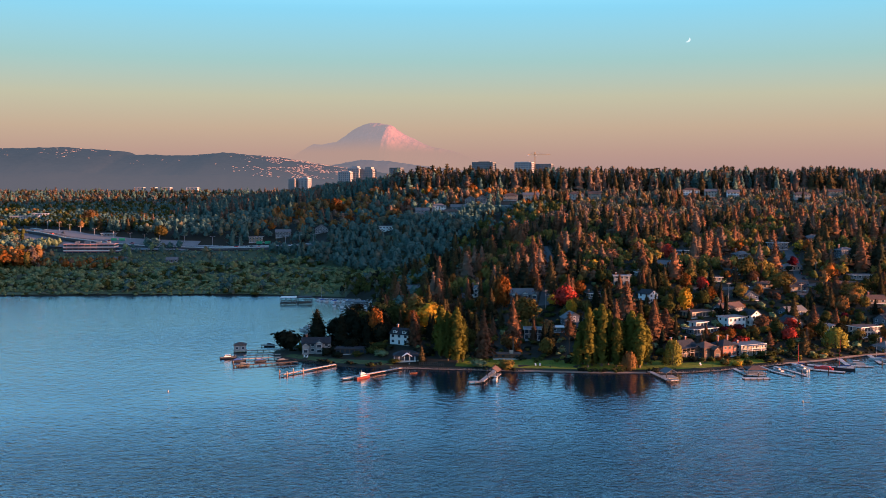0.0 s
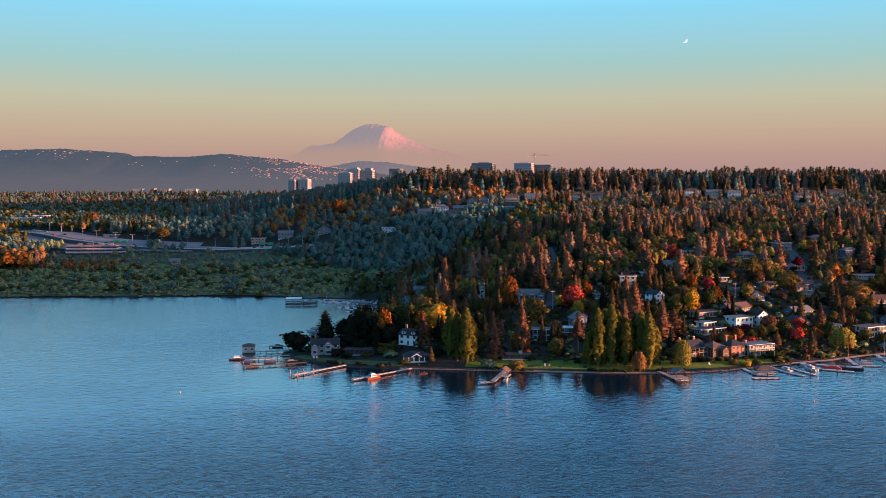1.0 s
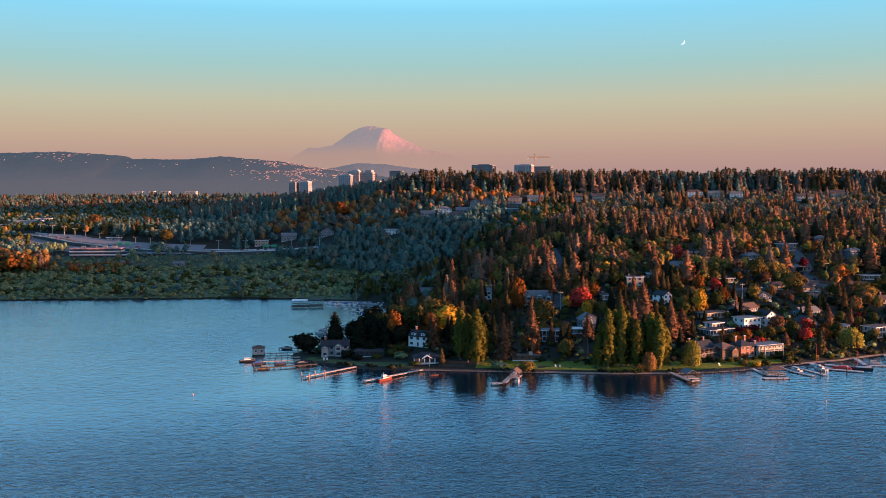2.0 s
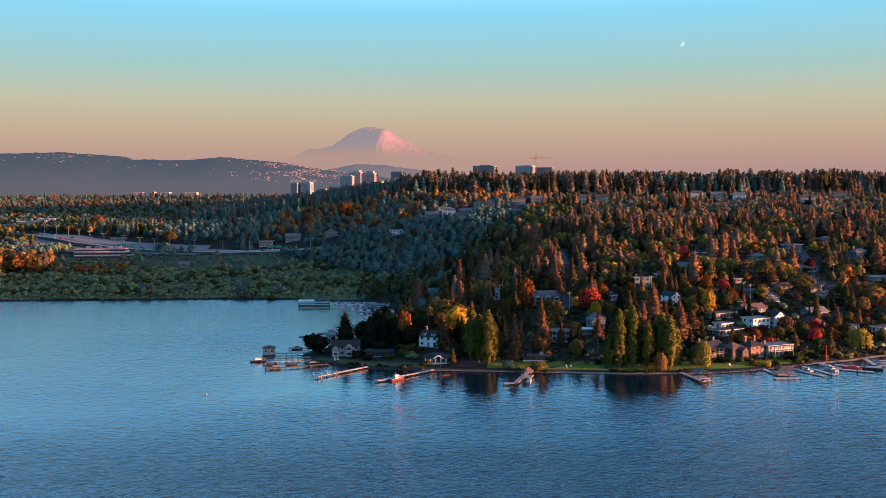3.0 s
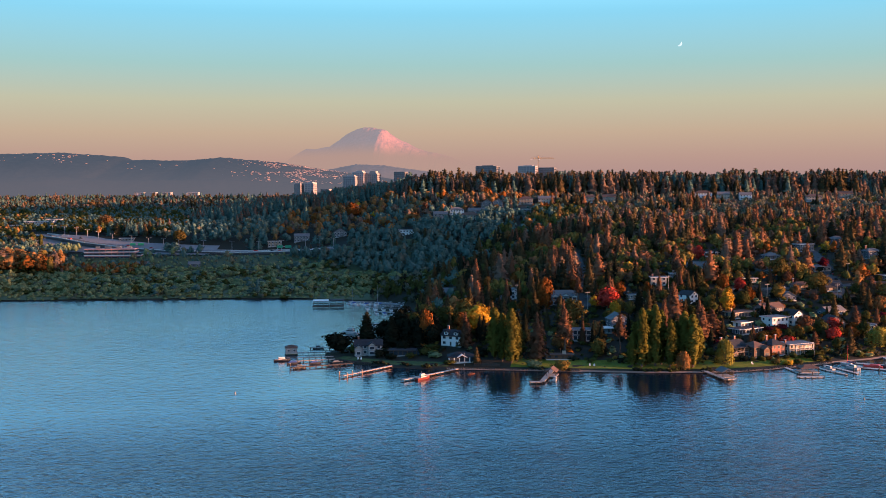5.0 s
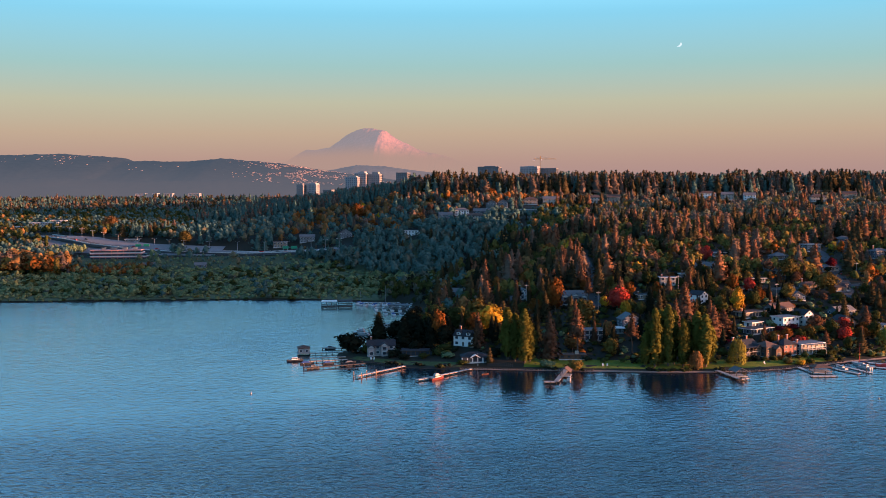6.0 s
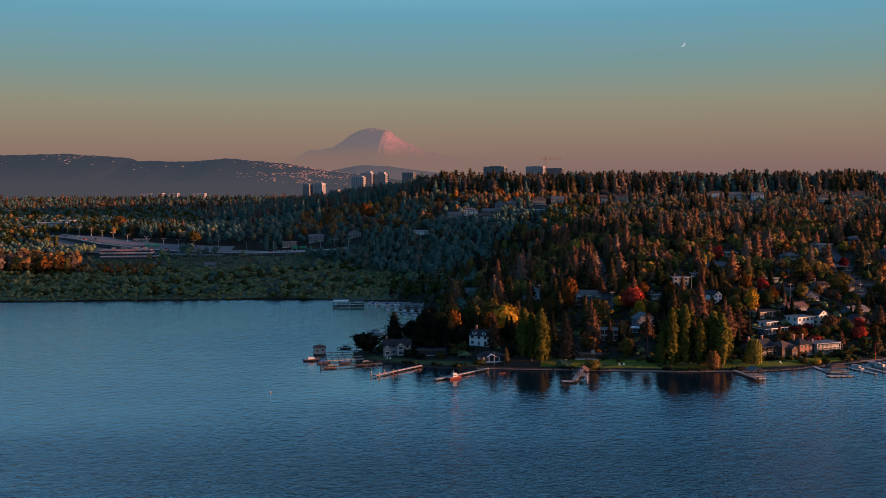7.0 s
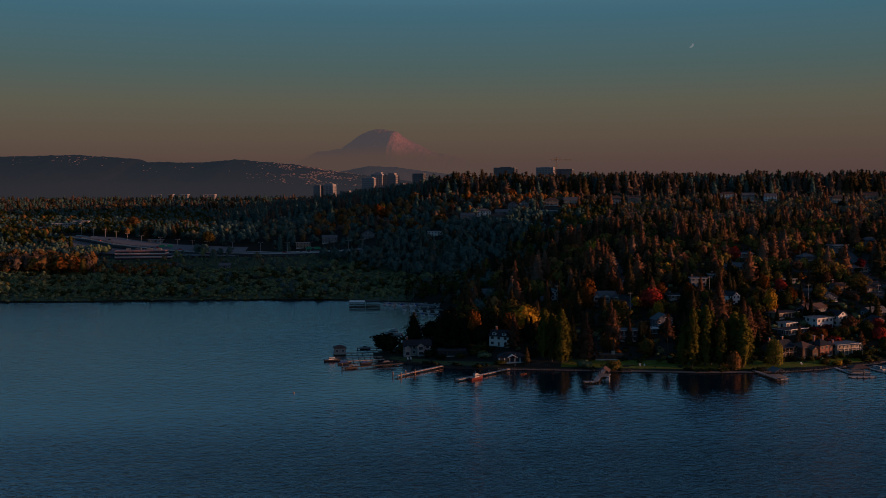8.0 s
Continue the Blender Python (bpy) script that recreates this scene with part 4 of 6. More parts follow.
house(123.0, 500, 31, 15, 9, 2, "gable", "brown", "roof_dark", "dark timber lake house with a wide roof and front gables", "tan", 2, 0, 2.6, False, 1.0, 3.0, True, gables=((0.3, 4.6, 4.6), (-0.2, 3.6, 3.0)))
house(135.5, 500, 29, 9, 9, 2, "hip", "brown", "roof_brown", "brown timber lake house with a front gable and terrace", "tan", 0, 0, 2.6, False, 1.0, 3.0, gables=((0.22, 4.2, 4.4),))
house(146.5, 504, 25, 9.0, 9, 2, "hip", "brick", "roof_dark", "red brick lake house with a terrace and tall chimney", "cream", 2, 0, 2.8)
house(159.5, 508, 23, 15, 9, 2, "flat", "cream", "roof_grey", "cream lake house with a wide overhanging flat roof", "white", 1, 0, 2.7, False, 1.0, 3.0, True)
house(195.5, 549, 13, 11, 8, 2, "gable_y", "grey", "roof_dark", "grey gabled house half hidden by red trees", "white", 0, 0, 2.7)
house(214.5, 546, 27, 9, 7, 2, "flat", "white", "roof_grey", "small white flat-roofed house behind a willow", "white", 0, 0, 2.8)
house(237.0, 549, 27, 15, 9, 2, "flat", "cream", "roof_brown", "cream house with flat red-brown roofs and balcony", "white", 0, 0, 2.9, True)
house(243.0, 530, 27, 17, 9, 1, "hip", "grey", "roof_grey", "long low grey house with a hipped roof near the shore", "white", 1, 0, 2.9)
house(258.0, 566, 27, 14, 9, 2, "gable", "blue_grey", "roof_dark", "blue-grey two-storey house with a dark gabled roof", "white", 0, 2)
house(207.0, 578, 29, 15, 8, 1, "gable", "blue_grey", "roof_grey", "low blue-grey house with a gabled roof", "white")
house(265.0, 545, 21, 12, 8, 2, "hip", "white", "roof_dark", "white shore house with a dark hipped roof", "white", 1)
KEEP += [(-19, 507, 8), (-18, 499, 8), (-64, 508, 9), (-44, 500, 9)]
# up the hill, each by its own spot
HILL = [("tan", "roof_dark", "tan"), ("grey", "roof_grey", "grey"), ("blue_grey", "roof_grey", "blue-grey"), ("tan", "roof_brown", "tan"), ("cream", "roof_grey", "cream")]
SPOTS = [(209, 634), (207, 674), (244, 690), (156, 690), (300, 735), (228, 632), (190, 606), (262, 640), (284, 668), (118, 640), (96, 610), (138, 660),
         (270, 612), (310, 640), (180, 650), (330, 690), (222, 730), (180, 745), (262, 770), (340, 760), (300, 800)]
hr = random.Random(11)
for k, (x, y) in enumerate(SPOTS):
    wall, cover, word = HILL[hr.randrange(5)]
    roof = hr.choice(("gable", "flat", "gable_y", "hip"))
    shape = {"gable": "gabled", "gable_y": "front-gabled", "flat": "flat-roofed", "hip": "hip-roofed"}[roof]
    fl = hr.choice((1, 1, 2))
    house(x, y, hr.uniform(-15, 22), hr.uniform(9.5, 14), hr.uniform(7, 8.5), fl, roof, wall, cover,
          f"{word} {'two-storey' if fl == 2 else 'one-storey'} {shape} house on the wooded hillside", "white", hr.choice((0, 1)), 0, 2.7)
    if k % 2 == 0:
        KEEP.append((x - 2, y - 13, 8.0))
# across the valley and along the far crest
for x, y, w, d, fl, roof, wall, cover, label in (
        (-55, 1017, 16, 10, 2, "flat", "white", "roof_grey", "white flat-roofed house with dark windows above the valley"),
        (11, 1039, 20, 10, 2, "hip", "cream", "roof_brown", "cream house with an orange-brown hipped roof above the valley"),
        (33, 1120, 11, 9, 2, "gable_y", "grey", "roof_dark", "grey twin-gabled house below the far crest"),
        (46, 1122, 11, 9, 2, "gable_y", "grey", "roof_dark", "grey front-gabled house below the far crest"),
        (80, 1147, 16, 10, 2, "hip", "tan", "roof_brown", "tan house below the far crest"),
        (104, 1150, 18, 9, 2, "gable", "cream", "roof_grey", "cream house below the far crest"),
        (158, 1163, 17, 10, 2, "hip", "cream", "roof_brown", "cream sunlit house below the far crest"),
        (180, 1166, 15, 9, 2, "gable", "tan", "roof_brown", "tan gabled house below the far crest"),
        (302, 1205, 20, 10, 2, "hip", "white", "roof_brown", "white sunlit house below the far crest"),
        (322, 1190, 14, 9, 2, "gable", "cream", "roof_grey", "cream gabled house below the far crest"),
        (346, 1181, 14, 9, 2, "gable", "white", "roof_grey", "white gabled house below the far crest"),
        (420, 1160, 18, 10, 2, "hip", "cream", "roof_brown", "cream hip-roofed house below the far crest"),
        (470, 1190, 16, 10, 2, "gable", "tan", "roof_brown", "tan house on the far slope"),
        (-20, 1070, 15, 9, 2, "gable", "grey", "roof_grey", "grey gabled house above the valley"),
        (-2, 1085, 15, 9, 2, "hip", "white", "roof_grey", "white hip-roofed house above the valley"),
        (20, 1082, 18, 9, 1, "gable", "blue_grey", "roof_grey", "blue-grey house with pale roof above the valley"),
        (68, 1072, 20, 10, 1, "flat", "blue_grey", "roof_grey", "long low blue-grey house above the valley"),
        (-198, 1063, 14, 11, 2, "flat", "tan", "roof_brown", "tan block of flats beside a green wood"),
        (-170, 1072, 16, 9, 2, "gable", "grey", "roof_grey", "grey house half hidden in the far wood"),
        (-128, 1068, 14, 9, 2, "gable_y", "grey", "roof_dark", "grey front-gabled house in the far wood"),
        (-362, 1084, 15, 9, 1, "flat", "grey", "roof_grey", "grey terrace of houses beside the highway"),
        (-20, 728, 19, 10, 1, "gable", "blue_grey", "roof_grey", "low blue-grey boat shed beside the marina"),
        (-502, 1199, 30, 14, 3, "flat", "tower_pale", "roof_grey", "pale terraced apartment block above the valley"),
        (-530, 1180, 26, 12, 2, "flat", "grey", "roof_grey", "grey terraced apartment block above the valley"),
        (-500, 1240, 22, 12, 3, "flat", "tower_pale", "roof_grey", "pale apartment block behind trees"),
        (-262, 968, 11, 7, 1, "gable", "blue_grey", "roof_grey", "grey cabin at the edge of the marsh"),
        (-312, 968, 11, 7, 1, "gable", "grey", "roof_grey", "small grey cabin at the edge of the marsh")):
    house(x, y, 6 if x < 0 else -8, w, d, fl, roof, wall, cover, label, "white", 0, 0, 3.0)
    if y > 1000 or y < 800:
        KEEP.append((x - (x + 25) * 0.02, y - 18, 9))
        KEEP.append((x - (x + 25) * 0.04, y - 38, 8))

# ---- lawns, beach and bank ----
strip("marsh_grass", [(-700, 799), (-368, 793), (-234, 800), (-166, 801), (-120, 792), (-75, 776)], 1.5, 212, 0.4, M["marsh_green"], "dull green reeds and sedge of a lakeside marsh", "marsh")
strip("lawn", [(-82, 509), (-70, 500), (-51, 489), (-23, 482)], 2.5, 9, 0.06, M["lawn_shaded"], "dark shaded grass on the tip of the point", "lawn")
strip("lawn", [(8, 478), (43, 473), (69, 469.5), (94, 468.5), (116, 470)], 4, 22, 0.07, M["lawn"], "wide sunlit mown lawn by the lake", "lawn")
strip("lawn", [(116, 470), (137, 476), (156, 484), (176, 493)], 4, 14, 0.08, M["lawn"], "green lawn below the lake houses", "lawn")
strip("beach", [(-23, 480), (16, 475), (43, 471), (69, 467.5), (94, 466.5), (116, 468), (137, 474), (156, 482), (174, 491), (197, 500), (217, 512), (270, 533)], 0.2, 2.0, 0.1,
      M["beach"], "narrow strip of pale brown shore gravel", "beach")
for path in ([(-23, 481.5), (16, 476.5), (43, 472.5)], [(100, 468.5), (118, 469.6), (137, 475.6), (156, 483.6), (174, 492.6)], [(-82, 508.5), (-70, 499.5), (-51, 488.5)]):
    wall = thing("stone_bank", pose(0, 0, 0), "low bank of rough grey shore stones", "stone wall", "", "")
    sr = random.Random(4)
    base = bmesh.new()
    bmesh.ops.create_icosphere(base, subdivisions=1, radius=0.5)
    for v in base.verts:
        v.co = v.co * sr.uniform(0.8, 1.15)
    first = part("stone", base, M["stone"], wall)
    used = False
    for (ax, ay), (bx, by) in zip(path, path[1:]):
        n = int(math.hypot(bx - ax, by - ay) / 1.1)
        for k in range(n):
            x, y = ax + (bx - ax) * k / n + sr.uniform(-0.3, 0.3), ay + (by - ay) * k / n + sr.uniform(-0.4, 0.4)
            o = first if not used else share("stone", first, (0, 0, 0), wall)
            used = True
            o.matrix_basis = Matrix.LocRotScale((x, y, z_at(x, y) + 0.15), Euler((sr.uniform(0, 6), sr.uniform(0, 6), sr.uniform(0, 6))),
                                                (sr.uniform(0.9, 1.7), sr.uniform(0.8, 1.3), sr.uniform(0.7, 1.0)))


# ---- piers ----
def pier(name, path, wide, label, height=0.95, mat="wood_grey", spacing=3.2, category="pier"):
    """A deck on piles along a line of points; each run of deck and each pile is a part."""
    if mat == "wood_lit":      # low floats
        height = 0.5
    root = thing(name, pose(path[0][0], path[0][1], 0), label, category)
    ox, oy = path[0]
    pile = None
    for (ax, ay), (bx, by) in zip(path, path[1:]):
        L, a = math.hypot(bx - ax, by - ay), math.atan2(by - ay, bx - ax)
        deck = bmesh.new()
        box(deck, (ax + bx) / 2 - ox, (ay + by) / 2 - oy, height - 0.08, L + wide * 0.3, wide, 0.12, a)
        part("deck", deck, M[{"wood_sun_red": "wood_lit"}.get(mat, mat)], root)
        for s in (-1, 1):
            beam = bmesh.new()
            box(beam, (ax + bx) / 2 - ox - s * math.sin(a) * (wide / 2 - 0.1), (ay + by) / 2 - oy + s * math.cos(a) * (wide / 2 - 0.1), height - 0.3, L, 0.16, 0.22, a)
            part("beam", beam, M[mat], root)
        m = max(1, round(L / spacing))
        for k in range(m + 1):
            for s in (-1, 1):
                u = L * k / m
                at = (ax - ox + u * math.cos(a) - s * math.sin(a) * (wide / 2 + 0.05), ay - oy + u * math.sin(a) + s * math.cos(a) * (wide / 2 + 0.05), 0)
                if pile is None:
                    pile = part("pile", tube(bmesh.new(), (0, 0, -3.0), (0, 0, height + 0.2), 0.14, 0.12, 8), M["wood_dark"], root)
                    pile.location = at
                else:
                    share("pile", pile, at, root)
    return root


pier("pier", [(-103, 528.5), (-85, 531)], 1.6, "grey timber pier leading to a boathouse")
pier("pier", [(-101, 512.6), (-82.5, 516.6)], 1.5, "long grey timber pier at the tip of the point")
pier("pier", [(-103, 503), (-81, 508.2)], 1.6, "long grey timber pier with moored boats")
# dark wood here, as the pier's shade is put into its colour
pier("pier", [(-100, 484), (-71, 496)], 1.6, "timber pier along the shore of the point, darkened for shade", mat="wood_dark")
pier("pier", [(-98, 546), (-84, 545)], 1.4, "short dark timber pier on the bay side")
pier("pier", [(-72.8, 461.7), (-50.8, 487.5)], 1.6, "timber pier with sunlit orange edge and mooring posts", mat="wood_sun_red")
pier("pier", [(-44, 451.3), (-36, 459)], 2.0, "outer float of a pier beside a motor yacht")
pier("pier", [(-36, 459), (-17.7, 478)], 1.5, "timber pier with sunlit edge leading to a yacht", mat="wood_sun_red")
pier("pier", [(14.6, 444.4), (20, 444.4), (28.5, 474)], 2.4, "bent timber pier with a boat lift at its end")
pier("pier", [(101.0, 470), (105.5, 447), (110, 449)], 2.2, "timber dock with a small shelter beside a willow")
pier("pier", [(144.2, 480), (145.5, 462.8), (153.5, 460)], 2.0, "timber dock with a low brown roofed lift", mat="wood_lit")
pier("pier", [(141.7, 454.4), (153.3, 454.4)], 3.2, "broad floating dock in a sunlit tone", mat="wood_lit")
pier("pier", [(158.6, 484), (161.5, 469.6), (166.5, 459.3)], 1.8, "narrow angled timber dock", mat="wood_lit")
pier("pier", [(166, 484), (172.9, 462)], 1.8, "narrow timber dock beside other docks", mat="wood_lit")
pier("pier", [(178, 492), (182, 476), (194, 469)], 3.0, "broad timber dock in a sunlit tone with sailing boats", mat="wood_lit")
pier("pier", [(184, 489), (196, 482), (204, 482)], 2.4, "timber dock behind moored sailing boats", mat="wood_lit")
pier("pier", [(206, 505), (203, 486), (214, 484)], 2.4, "long timber dock at the end of the shore", mat="wood_lit")
pier("pier", [(226, 516), (222, 492), (233, 488)], 2.4, "timber dock with a float in a sunlit tone", mat="wood_lit")
pier("pier", [(246, 524), (243, 500), (256, 497)], 2.4, "timber dock on the outer shore", mat="wood_lit")


def posts(at, h, mat, label, name="mooring_post"):
    root = thing(name, pose(at[0], at[1], 0), label, "post")
    part("shaft", tube(bmesh.new(), (0, 0, -3), (0, 0, h), 0.3, 0.26, 9), M[mat], root)
    part("cap", tube(bmesh.new(), (0, 0, h), (0, 0, h + 0.3), 0.3, 0.05, 9), M["boat_white"], root)
    return root


for p in ((-74.5, 464.5), (-70.5, 461.0), (-68.5, 467.5), (-64, 468.8)):
    posts(p, 2.3, "wood_sun_red", "tall sunlit mooring pile with a white cap")
for p in ((187, 470), (172, 464), (149, 456), (221, 489), (-101, 486)):
    posts(p, 2.6, "wood_dark", "dark timber mooring pile beside a dock")


def hut(x, y, turn, w, d, h, wall, cover, label, open_sides=False, roof="hip"):
    """A boathouse or shelter on piles over the water."""
    root = thing("boathouse", pose(x, y, 0.9, 0, 0, turn), label, "boathouse")
    part("platform", box(bmesh.new(), 0, 0, -0.25, w + 0.8, d + 0.8, 0.25), M["wood_grey"], root)
    for sx in (-1, 1):
        for sy in (-1, 1):
            part("pile", tube(bmesh.new(), (sx * w * 0.48, sy * d * 0.48, -4), (sx * w * 0.48, sy * d * 0.48, h if open_sides else 0), 0.16, 0.16, 7), M["wood_dark"], root)
    if not open_sides:
        part("wall", box(bmesh.new(), 0, 0, 0, w, d, h), M[wall], root)
        for u in (-0.25, 0.25):
            window(root, u * w, -d / 2 - 0.04, 0.9, 1.2, 1.1, 0)
        part("door", box(bmesh.new(), 0, 0, 0, 0.12, 1.6, 2.2), M["wood_dark"], root).location = (w / 2 + 0.03, 0, 0)
    b = hip_roof(bmesh.new(), w, d, h, 1.3, 0.4) if roof == "hip" else gable_roof(bmesh.new(), w, d, h, 1.5, 0.4, 0.18, along="y")
    part("roof", b, M[cover], root)
    return root


hut(-106.5, 530, 10, 6.2, 5.5, 3.0, "cottage_grey", "roof_brown", "red-brown boathouse with a hipped roof on piles")
hut(107.5, 456, 12, 5.5, 6.5, 2.3, "wood_grey", "roof_grey", "open dock shelter with a grey gabled roof", True, "gable")
hut(26.5, 460, -16, 4.5, 7, 2.2, "wood_grey", "roof_brown", "open boat lift with a pinkish-brown roof", True, "gable")
hut(150.5, 466, 4, 8.5, 6, 2.0, "wood_grey", "roof_brown", "low open boat shelter with a brown roof", True)


# ---- boats ----
def hull(bm, L, W, H, z0=-0.3):
    """A hull with a pointed bow towards +x and a flat stern."""
    rows = []
    for k in range(9):
        f = k / 8
        w = W / 2 * (1 if f < 0.45 else max(0.02, 1 - ((f - 0.45) / 0.55) ** 2.1))
        sheer = H * (1 + 0.25 * f * f)
        x = -L / 2 + L * f
        rows.append([bm.verts.new((x, s * w * q, z)) for s, q, z in ((-1, 1.0, sheer), (-1, 0.82, z0 + 0.3), (-1, 0.25, z0), (1, 0.25, z0), (1, 0.82, z0 + 0.3), (1, 1.0, sheer))])
    for a, b in zip(rows, rows[1:]):
        for j in range(5):
            bm.faces.new((a[j], b[j], b[j + 1], a[j + 1]))
        bm.faces.new((a[5], b[5], b[0], a[0]))
    bm.faces.new(rows[0][::-1])
    bm.faces.new(rows[-1])
    return bm


def motor_boat(x, y, turn, L, label, hull_mat="boat_white", top="boat_white", flybridge=False, cover=None):
    root = thing("motor_boat", pose(x, y, 0, 0, 0, turn), label, "boat")
    W, H = L * 0.3, 0.5 + L * 0.055
    part("hull", hull(bmesh.new(), L, W, H), M[hull_mat], root)
    if cover:
        b = box(bmesh.new(), -L * 0.08, 0, H, L * 0.68, W * 0.86, 0.7, 0, 0.55)
        part("cover", b, M[cover], root)
        return root
    part("deck", box(bmesh.new(), -L * 0.08, 0, H - 0.02, L * 0.76, W * 0.84, 0.08), M["wood_grey"], root)
    part("cabin", box(bmesh.new(), -L * 0.02, 0, H + 0.06, L * 0.42, W * 0.66, 0.16 * L * 0.8, 0, 0.86), M[top], root)
    part("windscreen", box(bmesh.new(), -L * 0.02, 0, H + 0.06 + 0.06 * L, L * 0.41, W * 0.665, 0.035 * L, 0, 0.97), M["roof_dark"], root)
    if flybridge:
        z = H + 0.06 + 0.128 * L
        part("flybridge", box(bmesh.new(), -L * 0.06, 0, z, L * 0.28, W * 0.5, 0.07 * L, 0, 0.9), M[top], root)
        part("mast", tube(bmesh.new(), (-L * 0.08, 0, z), (-L * 0.1, 0, z + 0.22 * L), 0.09, 0.05, 6), M["boat_white"], root)
        part("radar_arch", box(bmesh.new(), -L * 0.14, 0, z + 0.07 * L, 0.3, W * 0.55, 0.25), M["boat_white"], root)
    for s in (-1, 1):
        part("rail", tube(bmesh.new(), (L * 0.1, s * W * 0.44, H + 0.5), (L * 0.47, s * 0.1, H + 0.7), 0.03, 0.03, 5), M["metal"], root)
    return root


def sail_boat(x, y, turn, L, label, boom="navy", mast="metal", hull_mat="boat_white", height=1.25):
    root = thing("sailing_boat", pose(x, y, 0, 0, 0, turn), label, "boat")
    H = 0.5 + L * 0.05
    part("hull", hull(bmesh.new(), L, L * 0.28, H), M[hull_mat], root)
    part("deck", box(bmesh.new(), -L * 0.1, 0, H - 0.02, L * 0.7, L * 0.22, 0.08), M["wood_grey"], root)
    part("cabin", box(bmesh.new(), -L * 0.02, 0, H + 0.06, L * 0.36, L * 0.15, 0.5, 0, 0.85), M["boat_white"], root)
    part("mast", tube(bmesh.new(), (L * 0.08, 0, 0.2), (L * 0.08, 0, height * L), 0.10, 0.06, 7), M[mast], root)
    part("boom", tube(bmesh.new(), (L * 0.08, 0, H + 1.2), (-L * 0.36, 0, H + 1.25), 0.24, 0.18, 7), M[boom], root)
    part("forestay", tube(bmesh.new(), (L * 0.08, 0, height * L), (L * 0.5, 0, H + 0.2), 0.025, 0.025, 4), M["wood_dark"], root)
    part("backstay", tube(bmesh.new(), (L * 0.08, 0, height * L), (-L * 0.5, 0, H + 0.1), 0.025, 0.025, 4), M["wood_dark"], root)
    return root


motor_boat(-34.6, 456.6, 44, 8.6, "white motor yacht with a red hull and flybridge", "yacht_red", "yacht_white", flybridge=True)
# shade off the tip is put into the dark hulls and covers there
motor_boat(-108.3, 508.1, 15, 8.5, "dark motor boat with a pale cabin at a timber pier", "roof_dark", "white")
motor_boat(-101, 499.5, 14, 7, "covered motor boat beside a pier, darkened for shade", "roof_dark", cover="navy")
motor_boat(-96.5, 488, 22, 6.5, "small motor boat beside a pier, greyed for shade", "grey", "grey")
motor_boat(-90, 499.5, 18, 6, "small boat under a cover, dark blue for shade", "roof_dark", cover="navy")
motor_boat(-79, 500.5, 18, 6, "covered boat moored near the lawn, darkened for shade", "roof_dark", cover="roof_grey")
motor_boat(-94, 548.5, 5, 6, "dark workboat on the bay side", "roof_dark", "grey")
motor_boat(-11.3, 468.0, 38, 4.6, "small orange open boat at the shore", "orange", cover="orange").scale = (1, 0.8, 0.5)
motor_boat(27, 452, 74, 6, "small white boat on a lift", "boat_white")
motor_boat(164, 474, 110, 7, "white motor boat between two docks", "boat_white")
motor_boat(176.5, 476, 115, 8, "white motor boat with dark windows at a dock", "boat_white")
motor_boat(188, 479, 150, 9, "dark red covered boat at a dock", "red", cover="red")
motor_boat(209, 492, 170, 8, "white motor boat at the outer dock", "boat_white")
motor_boat(229, 499, 160, 8, "white motor boat moored beside a pale float", "boat_white")
motor_boat(250, 506, 170, 8, "grey covered boat at the outer shore", "boat_white", cover="navy")
sail_boat(196, 477, 165, 12, "dark sailing boat with a red mast and furled sail", "navy", "red", "roof_dark", 1.2)
sail_boat(178, 484, 120, 9, "sailing boat with a thin mast beside a dock", "navy", "red", "boat_white", 1.25)
sail_boat(225, 503, 160, 9, "white sailing boat at the outer docks", "navy", "metal", "boat_white", 1.25)


def buoy(x, y, label):
    root = thing("buoy", pose(x, y, 0), label, "buoy")
    part("float", tube(bmesh.new(), (0, 0, -0.4), (0, 0, 0.3), 0.42, 0.4, 10), M["boat_white"], root)
    part("band", tube(bmesh.new(), (0, 0, 0.3), (0, 0, 0.5), 0.4, 0.3, 10), M["orange"], root)
    part("top", tube(bmesh.new(), (0, 0, 0.5), (0, 0, 0.8), 0.12, 0.08, 8), M["white"], root)


buoy(-116.7, 426.5, "white mooring buoy with an orange band")
buoy(151.5, 405.7, "white mooring buoy with an orange band")

# the marina across the bay
def covered_moorage(x, y, turn, w, d, label, cover="roof_grey"):
    root = thing("covered_moorage", pose(x, y, 0, 0, 0, turn), label, "boathouse")
    part("roof", box(bmesh.new(), 0, 0, 4.2, w, d, 0.5, 0, 0.97), M[cover], root)
    part("fascia", box(bmesh.new(), 0, 0, 3.9, w - 0.5, d - 0.5, 0.3), M["blue_grey"], root)
    part("float", box(bmesh.new(), 0, 0, -0.3, w, d, 0.8), M["wood_dark"], root)
    part("back_rail", box(bmesh.new(), 0, d / 2 - 0.3, 1.2, w, 0.2, 0.5), M["wood_dark"], root)
    n = int(w / 4)
    for k in range(n + 1):
        for s in (-1, 1):
            post = part("post", box(bmesh.new(), 0, 0, 0.4, 0.25, 0.25, 3.5), M["grey"], root)
            post.location = (-w / 2 + 0.3 + (w - 0.6) * k / n, s * (d / 2 - 0.4), 0)
    return root


